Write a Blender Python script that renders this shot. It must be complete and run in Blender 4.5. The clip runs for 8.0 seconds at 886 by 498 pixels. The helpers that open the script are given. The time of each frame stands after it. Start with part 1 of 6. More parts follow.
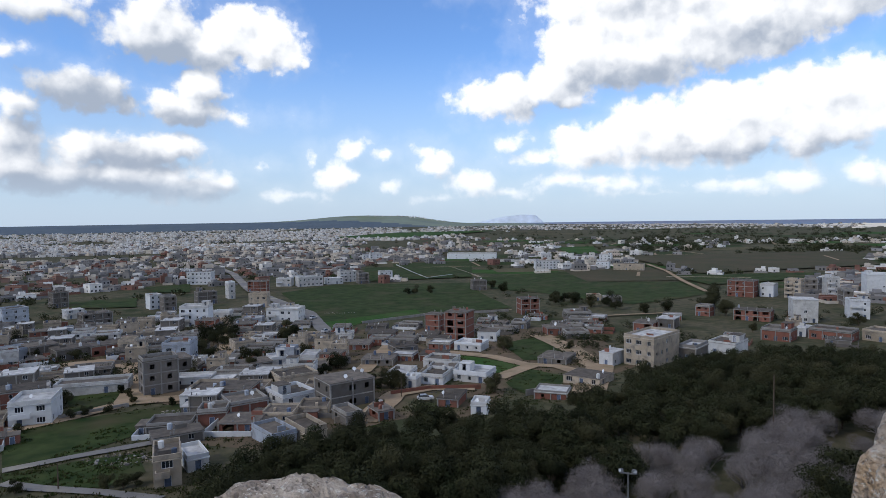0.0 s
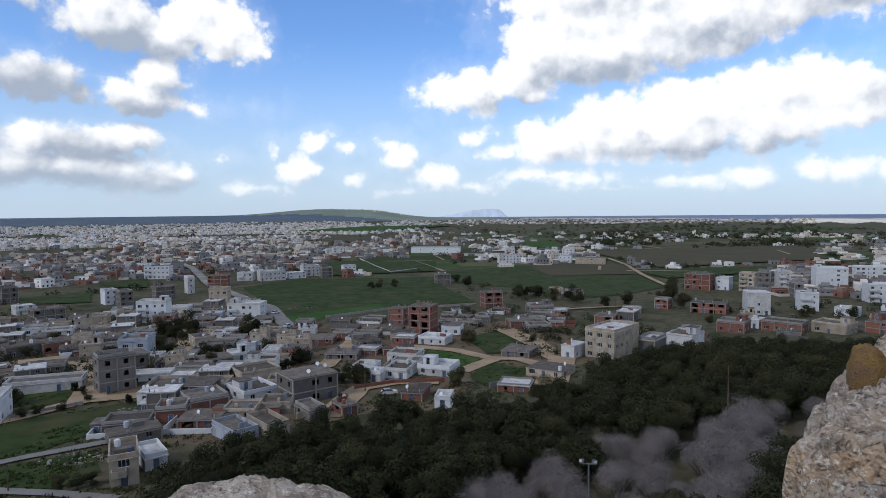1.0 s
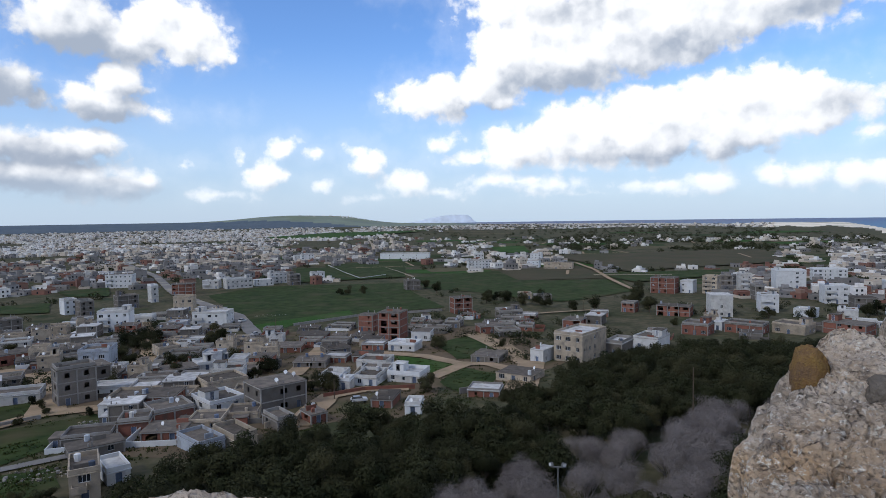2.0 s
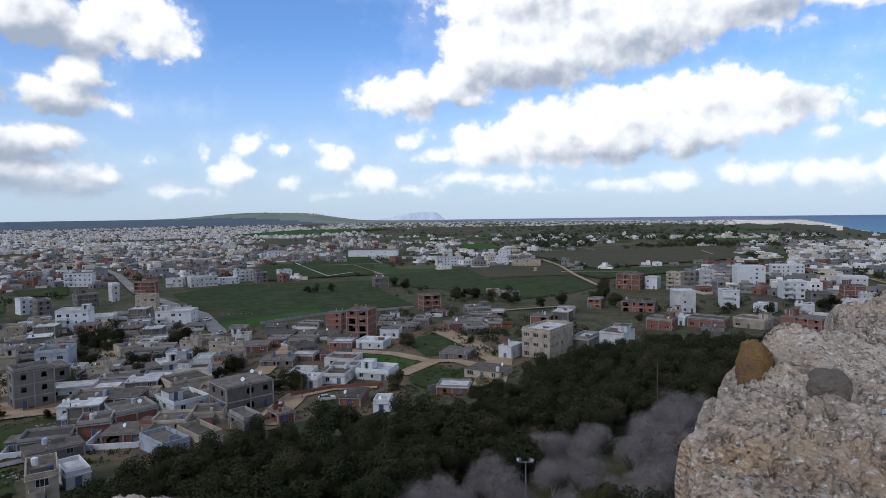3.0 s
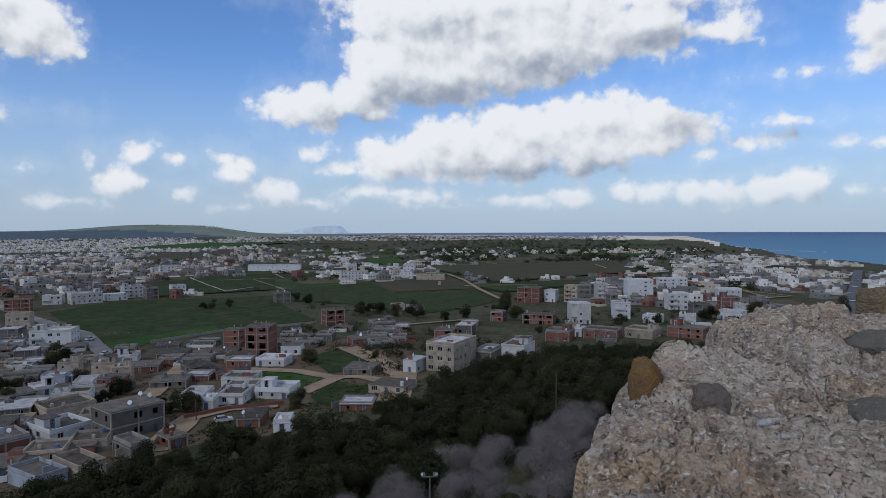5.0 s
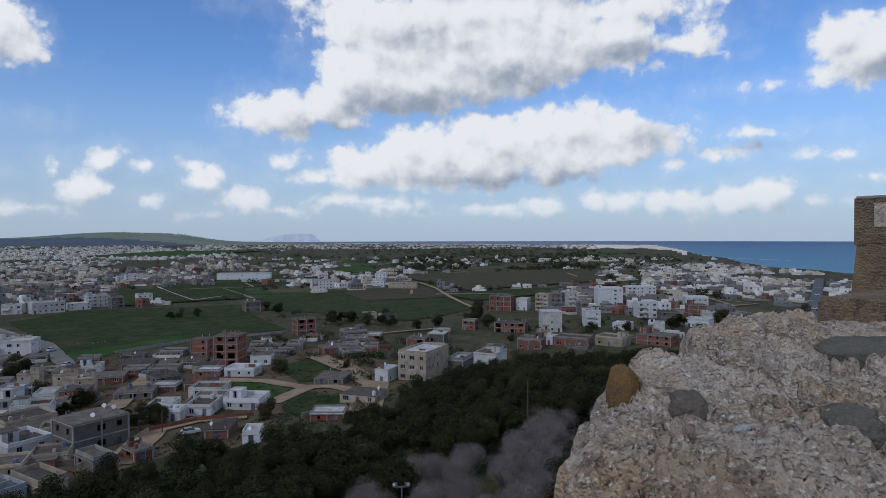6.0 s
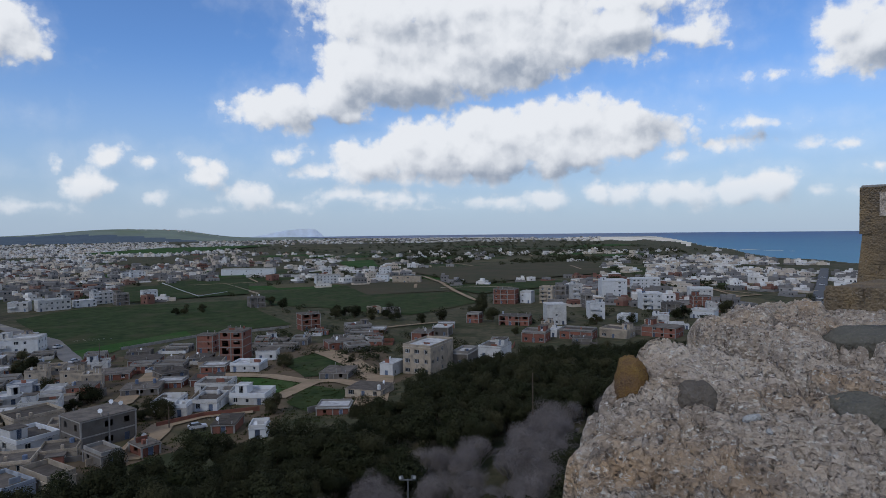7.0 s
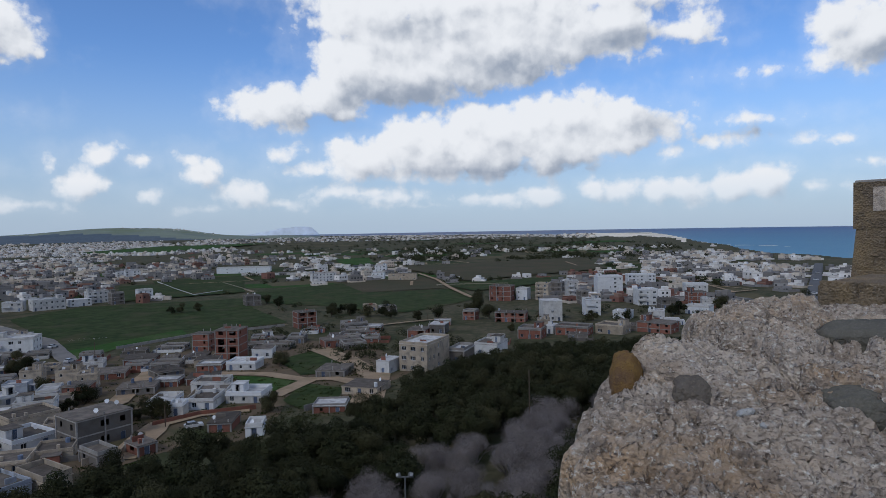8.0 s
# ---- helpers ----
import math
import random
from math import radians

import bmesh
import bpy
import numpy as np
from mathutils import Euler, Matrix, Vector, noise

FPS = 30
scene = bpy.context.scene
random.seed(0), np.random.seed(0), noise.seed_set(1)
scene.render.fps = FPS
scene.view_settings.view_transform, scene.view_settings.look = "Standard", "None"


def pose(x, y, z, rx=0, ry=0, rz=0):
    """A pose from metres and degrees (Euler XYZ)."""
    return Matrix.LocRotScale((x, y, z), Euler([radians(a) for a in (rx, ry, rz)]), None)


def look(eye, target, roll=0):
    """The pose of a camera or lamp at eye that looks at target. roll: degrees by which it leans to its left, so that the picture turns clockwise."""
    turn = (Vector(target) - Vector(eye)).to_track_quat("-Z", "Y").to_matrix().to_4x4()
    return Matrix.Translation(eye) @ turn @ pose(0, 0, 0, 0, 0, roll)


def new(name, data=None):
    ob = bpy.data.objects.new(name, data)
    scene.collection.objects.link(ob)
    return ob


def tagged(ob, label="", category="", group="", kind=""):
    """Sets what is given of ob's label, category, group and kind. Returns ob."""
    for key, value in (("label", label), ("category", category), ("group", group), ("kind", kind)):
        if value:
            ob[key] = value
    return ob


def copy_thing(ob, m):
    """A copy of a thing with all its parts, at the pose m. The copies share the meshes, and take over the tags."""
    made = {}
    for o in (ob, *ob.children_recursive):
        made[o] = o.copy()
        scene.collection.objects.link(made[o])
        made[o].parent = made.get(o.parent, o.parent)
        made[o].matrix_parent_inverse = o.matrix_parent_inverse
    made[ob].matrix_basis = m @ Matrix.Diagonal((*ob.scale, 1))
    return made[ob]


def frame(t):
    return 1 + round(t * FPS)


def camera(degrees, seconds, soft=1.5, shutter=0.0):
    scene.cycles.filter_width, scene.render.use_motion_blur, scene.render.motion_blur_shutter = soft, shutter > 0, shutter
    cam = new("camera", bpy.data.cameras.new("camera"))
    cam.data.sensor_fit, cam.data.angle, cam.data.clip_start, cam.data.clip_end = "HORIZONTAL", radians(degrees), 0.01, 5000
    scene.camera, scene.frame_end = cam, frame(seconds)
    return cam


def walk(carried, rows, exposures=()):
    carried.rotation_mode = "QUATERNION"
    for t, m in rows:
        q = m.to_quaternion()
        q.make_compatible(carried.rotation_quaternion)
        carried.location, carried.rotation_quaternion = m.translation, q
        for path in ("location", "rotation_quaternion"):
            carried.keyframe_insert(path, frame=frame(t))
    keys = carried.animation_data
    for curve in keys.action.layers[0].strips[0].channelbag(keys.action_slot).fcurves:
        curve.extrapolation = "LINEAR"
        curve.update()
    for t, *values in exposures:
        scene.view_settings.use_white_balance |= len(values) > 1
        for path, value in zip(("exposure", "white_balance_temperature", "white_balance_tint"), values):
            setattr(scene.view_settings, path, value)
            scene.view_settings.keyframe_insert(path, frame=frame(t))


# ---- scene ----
cam = camera(70.67, 8.0, soft=0.7)
PATH = [
    (0, pose(-0.098, -0.022, 49.975, 87.120, 0.875, -0.026)),
    (0.5, pose(-0.082, -0.031, 49.982, 87.044, 0.543, -1.483)),
    (1, pose(-0.070, -0.037, 49.989, 86.533, 0.626, -3.302)),
    (1.5, pose(-0.046, -0.036, 49.990, 87.084, 0.725, -5.023)),
    (1.7, pose(-0.038, -0.035, 49.990, 87.054, 0.876, -5.536)),
    (2.8, pose(0.004, -0.029, 49.988, 86.845, 0.677, -8.140)),
    (3, pose(0.012, -0.028, 49.988, 86.733, 0.832, -9.013)),
    (3.5, pose(0.017, -0.021, 49.996, 87.367, 0.939, -11.331)),
    (4, pose(0.019, -0.011, 50.000, 87.955, 0.808, -13.429)),
    (4.5, pose(0.020, -0.010, 50.002, 87.958, 0.820, -15.230)),
    (5, pose(0.021, -0.012, 50.004, 87.947, 0.303, -17.719)),
    (5.2, pose(0.018, -0.010, 50.004, 88.048, 0.138, -18.625)),
    (6.3, pose(0.002, 0.001, 50.003, 88.813, 0.195, -20.338)),
    (6.5, pose(-0.000, 0.003, 50.002, 88.545, 0.406, -20.043)),
    (7, pose(-0.002, 0.002, 50.001, 88.139, 0.736, -19.951)),
    (7.5, pose(-0.000, 0.001, 50.001, 87.883, 0.841, -20.332)),
    (8, pose(0.000, 0.000, 50.000, 87.873, 1.035, -20.347)),
]
walk(cam, PATH, exposures=((0.0, 0.0, 6450, 10), (1.5, 0.0, 6430, 10), (3.0, -0.04, 6380, 10), (4.5, -0.38, 6280, 10), (6.5, -0.48, 6230, 10), (8.0, -0.43, 6250, 10)))


# ---- light ----
SUN_EL, SUN_AZ = 40.0, 238.0      # degrees; azimuth clockwise from +y
world = bpy.data.worlds.new("sky_world")
scene.world = world
world.use_nodes = True
wt = world.node_tree
wt.nodes.clear()


def group_clouds():
    """Cloud field for a direction given as (azimuth, elevation, 0) in degrees: depth inside the cloud's edge in degrees, its billowing body, and its dull undersides."""
    g = bpy.data.node_groups.new("cloud_field", "ShaderNodeTree")
    g.interface.new_socket("at", in_out="INPUT", socket_type="NodeSocketVector")
    for k in ("depth", "body", "dull"):
        g.interface.new_socket(k, in_out="OUTPUT", socket_type="NodeSocketFloat")
    n, ln = g.nodes, g.links
    gi, go = n.new("NodeGroupInput"), n.new("NodeGroupOutput")

    def vmath(op, a, b=None):
        m = n.new("ShaderNodeVectorMath")
        m.operation = op
        for k, v in enumerate((a, b)):
            if v is None:
                continue
            if isinstance(v, tuple):
                m.inputs[k].default_value = v
            else:
                ln.new(v, m.inputs[k])
        return m

    def fmath(op, a, b=0.0, clamp=False, third=0.7):
        m = n.new("ShaderNodeMath")
        m.operation, m.use_clamp = op, clamp
        m.inputs[2].default_value = third
        for k, v in enumerate((a, b)):
            if isinstance(v, (int, float)):
                m.inputs[k].default_value = v
            else:
                ln.new(v, m.inputs[k])
        return m.outputs[0]

    def noise_at(v, scale, detail, rough):
        t = n.new("ShaderNodeTexNoise")
        t.inputs["Scale"].default_value, t.inputs["Detail"].default_value, t.inputs["Roughness"].default_value = scale, detail, rough
        ln.new(v, t.inputs["Vector"])
        return t

    def puffs(v, scale):
        """Rounded billows, about 1 / scale degrees across; positive on the billows."""
        t = n.new("ShaderNodeTexVoronoi")
        t.feature = "SMOOTH_F1"
        t.inputs["Scale"].default_value, t.inputs["Smoothness"].default_value = scale, 0.5
        ln.new(v, t.inputs["Vector"])
        return fmath("SUBTRACT", 0.5, t.outputs["Distance"])

    p = gi.outputs[0]
    warp = noise_at(p, 0.3, 4.0, 0.55)
    off = vmath("MULTIPLY", vmath("SUBTRACT", warp.outputs["Color"], (0.5, 0.5, 0.5)).outputs[0], (2.6, 1.6, 0.0))
    q = vmath("ADD", p, off.outputs[0]).outputs[0]
    best = dim = None

    def blob(az, el, w, h):
        nonlocal best
        d = vmath("MULTIPLY", vmath("SUBTRACT", q, (az, el, 0.0)).outputs[0], (1 / w, 1 / h, 0.0))
        v = fmath("MULTIPLY", fmath("SUBTRACT", 1.0, vmath("LENGTH", d.outputs[0]).outputs["Value"]), min(w, h))
        v = fmath("ADD", v, 0.32 if h > 0.9 else 0.16)
        best = v if best is None else fmath("SMOOTH_MAX", best, v, third=0.4)

    def shade(az, el, w, h):
        nonlocal dim
        d = vmath("MULTIPLY", vmath("SUBTRACT", q, (az, el, 0.0)).outputs[0], (1 / w, 1 / h, 0.0))
        v = fmath("SUBTRACT", 1.3, vmath("LENGTH", d.outputs[0]).outputs["Value"], True)
        dim = v if dim is None else fmath("SMOOTH_MAX", dim, v, third=0.3)

    blob(-24.3, 15.5, 4.2, 2.6)
    blob(-16.8, 15.7, 4.2, 2.8)
    blob(-20.5, 13.9, 5.8, 1.7)
    blob(-14.0, 14.3, 1.8, 1.5)
    blob(-32.1, 16.4, 4.4, 1.3)
    blob(-34.1, 13.0, 0.9, 0.6)
    blob(-30.2, 10.3, 4.0, 1.9)
    blob(-33.9, 9.3, 1.9, 1.3)
    blob(-34.7, 6.6, 2.4, 1.6)
    blob(-21.2, 11.4, 2.1, 1.7)
    blob(-22.4, 9.3, 3.0, 1.6)
    blob(-18.6, 8.9, 3.7, 0.7)
    blob(-29.9, 5.9, 2.2, 1.5)
    blob(-26.2, 5.7, 3.9, 1.8)
    blob(-23.0, 5.9, 2.2, 1.6)
    blob(-27.7, 3.7, 7.3, 1.5)
    blob(-31.9, 3.4, 4.1, 1.5)
    blob(-19.4, 3.2, 1.7, 0.8)
    blob(-34.1, 4.5, 2.8, 1.7)
    blob(-22.2, 2.7, 4.2, 1.0)
    blob(-11.5, 5.7, 0.8, 0.9)
    blob(-9.8, 3.9, 1.5, 1.2)
    blob(-7.8, 6.3, 1.4, 1.2)
    blob(-5.2, 5.9, 1.2, 0.8)
    blob(-1.7, 6.0, 1.4, 0.9)
    blob(-0.7, 4.7, 1.8, 1.2)
    blob(2.5, 3.1, 2.0, 1.2)
    blob(-4.8, 3.0, 1.2, 0.5)
    blob(-13.8, 2.2, 2.4, 0.4)
    blob(0.1, 1.8, 2.1, 0.5)
    blob(-16.3, 4.6, 0.4, 0.2)
    blob(5.7, 10.7, 4.4, 2.3)
    blob(10.4, 11.9, 4.0, 2.3)
    blob(16.6, 14.6, 8.7, 4.0)
    blob(13.5, 18.1, 6.6, 2.7)
    blob(23.7, 15.4, 8.6, 4.1)
    blob(29.2, 16.8, 8.1, 3.5)
    blob(34.5, 16.6, 6.6, 2.6)
    blob(40.0, 15.9, 5.3, 1.3)
    blob(44.4, 15.0, 2.2, 0.6)
    blob(21.7, 19.4, 14.7, 2.2)
    blob(35.9, 18.9, 8.8, 1.7)
    blob(26.2, 22.1, 16.4, 2.6)
    blob(13.4, 6.2, 3.3, 2.1)
    blob(18.6, 7.3, 4.9, 2.9)
    blob(24.7, 7.7, 6.6, 3.2)
    blob(31.2, 8.2, 6.6, 3.4)
    blob(36.7, 8.6, 4.4, 2.5)
    blob(39.8, 8.4, 2.6, 1.6)
    blob(22.7, 5.4, 11.2, 1.2)
    blob(9.1, 5.1, 2.4, 0.9)
    blob(41.2, 6.2, 0.9, 0.4)
    blob(6.1, 6.8, 1.7, 0.8)
    blob(52.4, 14.7, 2.4, 1.8)
    blob(55.1, 13.6, 2.8, 2.4)
    blob(52.1, 12.3, 2.4, 0.9)
    blob(49.2, 11.8, 2.4, 0.3)
    blob(46.6, 8.0, 3.3, 0.4)
    blob(52.5, 6.3, 3.3, 0.6)
    blob(45.3, 6.8, 2.5, 0.5)
    blob(25.3, 2.4, 4.1, 0.6)
    blob(29.4, 2.6, 1.9, 1.0)
    blob(33.9, 3.1, 1.4, 1.0)
    blob(36.3, 2.9, 1.7, 1.2)
    blob(39.1, 2.6, 1.5, 1.2)
    blob(41.9, 2.7, 1.7, 1.3)
    blob(44.9, 2.8, 1.8, 1.3)
    blob(47.8, 3.2, 2.0, 1.5)
    blob(51.0, 2.5, 1.3, 0.7)
    blob(54.7, 4.5, 1.8, 0.6)
    blob(54.3, 2.3, 1.8, 0.7)
    blob(13.0, 2.9, 4.3, 0.7)
    blob(16.3, 2.6, 2.3, 0.6)
    blob(10.5, 3.1, 2.8, 0.7)
    blob(8.3, 5.0, 1.6, 0.8)
    blob(6.0, 2.2, 1.3, 0.4)
    blob(18.6, 1.8, 3.1, 0.3)
    shade(-30.2, 10.1, 5.0, 2.6)
    shade(-26.2, 5.6, 3.7, 1.5)
    shade(-31.2, 2.9, 8.7, 1.1)
    shade(-22.0, 8.8, 4.0, 1.0)
    shade(-23.1, 13.3, 4.7, 1.3)
    shade(-33.9, 7.3, 2.1, 1.3)
    shade(-19.9, 2.5, 5.5, 1.0)
    shade(38.9, 8.9, 3.1, 1.6)
    shade(17.1, 11.8, 9.7, 1.6)
    shade(26.8, 14.0, 6.0, 1.9)
    shade(26.8, 4.8, 13.0, 0.8)
    shade(9.4, 9.3, 4.0, 1.0)
    shade(18.6, 17.0, 4.6, 1.2)
    shade(35.9, 15.6, 6.0, 1.0)
    shade(55.1, 12.1, 3.1, 1.0)
    shade(46.6, 7.1, 5.0, 0.9)
    sx = n.new("ShaderNodeSeparateXYZ")
    ln.new(p, sx.inputs[0])
    # loose cumulus over the rest of the sky
    wide = noise_at(vmath("MULTIPLY", p, (0.6, 1.0, 1.0)).outputs[0], 0.055, 2.0, 0.5).outputs["Fac"]
    rest = fmath("MULTIPLY", fmath("SUBTRACT", wide, 0.47), 16.0)
    away = fmath("MULTIPLY", fmath("SUBTRACT", fmath("ABSOLUTE", fmath("SUBTRACT", sx.outputs[0], 10.0)), 50.0), 0.1, True)
    high = fmath("MULTIPLY", fmath("SUBTRACT", sx.outputs[1], 25.0), 0.1, True)
    rest = fmath("ADD", rest, fmath("MULTIPLY", fmath("SUBTRACT", fmath("MAXIMUM", away, high), 1.0), 9.0))
    best = fmath("MAXIMUM", fmath("MAXIMUM", best, rest), -3.0)
    # billows grow with the size of the cloud that carries them
    room = n.new("ShaderNodeMapRange")
    room.inputs["From Min"].default_value, room.inputs["From Max"].default_value = 2.0, 9.0
    room.inputs["To Min"].default_value, room.inputs["To Max"].default_value = 0.55, 0.95
    ln.new(sx.outputs[1], room.inputs["Value"])
    wob = vmath("ADD", p, vmath("MULTIPLY", noise_at(p, 0.8, 4.0, 0.6).outputs["Color"], (1.5, 1.2, 0.0)).outputs[0]).outputs[0]
    large, small = puffs(wob, 0.38), puffs(wob, 0.95)
    tiny = puffs(wob, 2.3)
    billow = fmath("ADD", fmath("MULTIPLY", large, 1.7), fmath("ADD", fmath("MULTIPLY", small, 0.8), fmath("MULTIPLY", tiny, 0.22)))
    billow = fmath("MULTIPLY", fmath("SUBTRACT", billow, 0.28), room.outputs[0])
    fray = fmath("SUBTRACT", noise_at(p, 1.1, 9.0, 0.62).outputs["Fac"], 0.5)
    fray = fmath("MULTIPLY", fray, fmath("MULTIPLY", room.outputs[0], 1.35))
    ln.new(fmath("ADD", best, fmath("ADD", billow, fray)), go.inputs["depth"])
    capped = fmath("SMOOTH_MIN", best, 1.9, third=1.2)
    ln.new(fmath("ADD", capped, fmath("ADD", fmath("MULTIPLY", billow, 0.85), fmath("MULTIPLY", fray, 0.25))), go.inputs["body"])
    ln.new(dim, go.inputs["dull"])
    return g


def build_sky():
    n, ln = wt.nodes, wt.links
    tc, sep = n.new("ShaderNodeTexCoord"), n.new("ShaderNodeSeparateXYZ")
    nrm = n.new("ShaderNodeVectorMath")
    nrm.operation = "NORMALIZE"
    ln.new(tc.outputs["Generated"], nrm.inputs[0])
    ln.new(nrm.outputs[0], sep.inputs[0])

    def fmath(op, a, b=0.0, clamp=False):
        m = n.new("ShaderNodeMath")
        m.operation, m.use_clamp = op, clamp
        for k, v in enumerate((a, b)):
            if isinstance(v, (int, float)):
                m.inputs[k].default_value = v
            else:
                ln.new(v, m.inputs[k])
        return m.outputs[0]

    def span(v, lo, hi, out_lo=0.0, out_hi=1.0, soft=False):
        k = n.new("ShaderNodeMapRange")
        if soft:
            k.interpolation_type = "SMOOTHSTEP"
        k.inputs["From Min"].default_value, k.inputs["From Max"].default_value = lo, hi
        k.inputs["To Min"].default_value, k.inputs["To Max"].default_value = out_lo, out_hi
        ln.new(v, k.inputs["Value"])
        return k.outputs[0]

    def blend(fac, a, b, kind="MIX"):
        k = n.new("ShaderNodeMix")
        k.data_type, k.blend_type = "RGBA", kind
        for s, v in (("Factor", fac), ("A", a), ("B", b)):
            if isinstance(v, tuple):
                k.inputs[s].default_value = (*v, 1)
            elif isinstance(v, (int, float)):
                k.inputs[s].default_value = v
            else:
                ln.new(v, k.inputs[s])
        return k.outputs["Result"]

    az = fmath("DEGREES", fmath("ARCTAN2", sep.outputs[0], sep.outputs[1]))
    el = fmath("DEGREES", fmath("ARCSINE", sep.outputs[2]))
    com = n.new("ShaderNodeCombineXYZ")
    ln.new(az, com.inputs[0])
    ln.new(el, com.inputs[1])
    up = n.new("ShaderNodeVectorMath")
    up.operation = "ADD"
    up.inputs[1].default_value = (-0.8, 1.1, 0.0)
    ln.new(com.outputs[0], up.inputs[0])
    g = group_clouds()
    here, above = n.new("ShaderNodeGroup"), n.new("ShaderNodeGroup")
    here.node_tree = above.node_tree = g
    ln.new(com.outputs[0], here.inputs[0])
    ln.new(up.outputs[0], above.inputs[0])
    # clouds fade into the haze towards the horizon
    alpha = fmath("MULTIPLY", span(here.outputs["depth"], -0.3, 0.75, soft=True), span(el, 0.3, 4.0, 0.4, 1.0))
    veil = fmath("MULTIPLY", span(here.outputs["depth"], -1.6, 0.4, soft=True), 0.14)
    alpha = fmath("MAXIMUM", alpha, fmath("MULTIPLY", veil, span(el, 0.3, 5.0, 0.3, 1.0)))
    # sunlit tops, grey undersides, greyer clouds inland
    slope = fmath("SUBTRACT", here.outputs["body"], above.outputs["body"])
    dull = fmath("ADD", fmath("MULTIPLY", here.outputs["dull"], 1.4), span(az, -12.0, -27.0, 0.0, 1.0, soft=True))
    thick = span(here.outputs["depth"], 1.2, 4.0, 0.0, 0.25)
    lit = span(fmath("SUBTRACT", fmath("SUBTRACT", slope, dull), thick), -2.5, 0.3, soft=True)
    tone = blend(lit, (0.40, 0.465, 0.575), (1.13, 1.14, 1.16))
    sky = n.new("ShaderNodeTexSky")
    sky.sky_type, sky.sun_disc = "NISHITA", False
    sky.sun_elevation, sky.sun_rotation = radians(SUN_EL), radians(SUN_AZ)
    sky.altitude, sky.air_density, sky.dust_density, sky.ozone_density = 60.0, 1.0, 0.3, 2.5
    b1, b2, mix, out = n.new("ShaderNodeBackground"), n.new("ShaderNodeBackground"), n.new("ShaderNodeMixShader"), n.new("ShaderNodeOutputWorld")
    b1.inputs["Strength"].default_value, b2.inputs["Strength"].default_value = 0.14, 1.0
    clear = blend(1.0, sky.outputs[0], (0.78, 1.0, 1.32), "MULTIPLY")
    # milky sea haze low down
    milky = blend(span(el, 16.0, -1.0, 0.0, 0.85, soft=True), clear, (3.75, 4.6, 5.8))
    ln.new(milky, b1.inputs["Color"])
    ln.new(tone, b2.inputs["Color"])
    ln.new(alpha, mix.inputs[0])
    ln.new(b1.outputs[0], mix.inputs[1])
    ln.new(b2.outputs[0], mix.inputs[2])
    ln.new(mix.outputs[0], out.inputs[0])


build_sky()
sun = new("sun", bpy.data.lights.new("sun", "SUN"))
sun.data.energy, sun.data.angle, sun.data.color = 1.5, radians(10), (1.0, 0.95, 0.88)
_a, _e = radians(SUN_AZ), radians(SUN_EL)
sun.matrix_world = look((0, 0, 400), (-math.sin(_a) * math.cos(_e), -math.cos(_a) * math.cos(_e), 400 - math.sin(_e)))


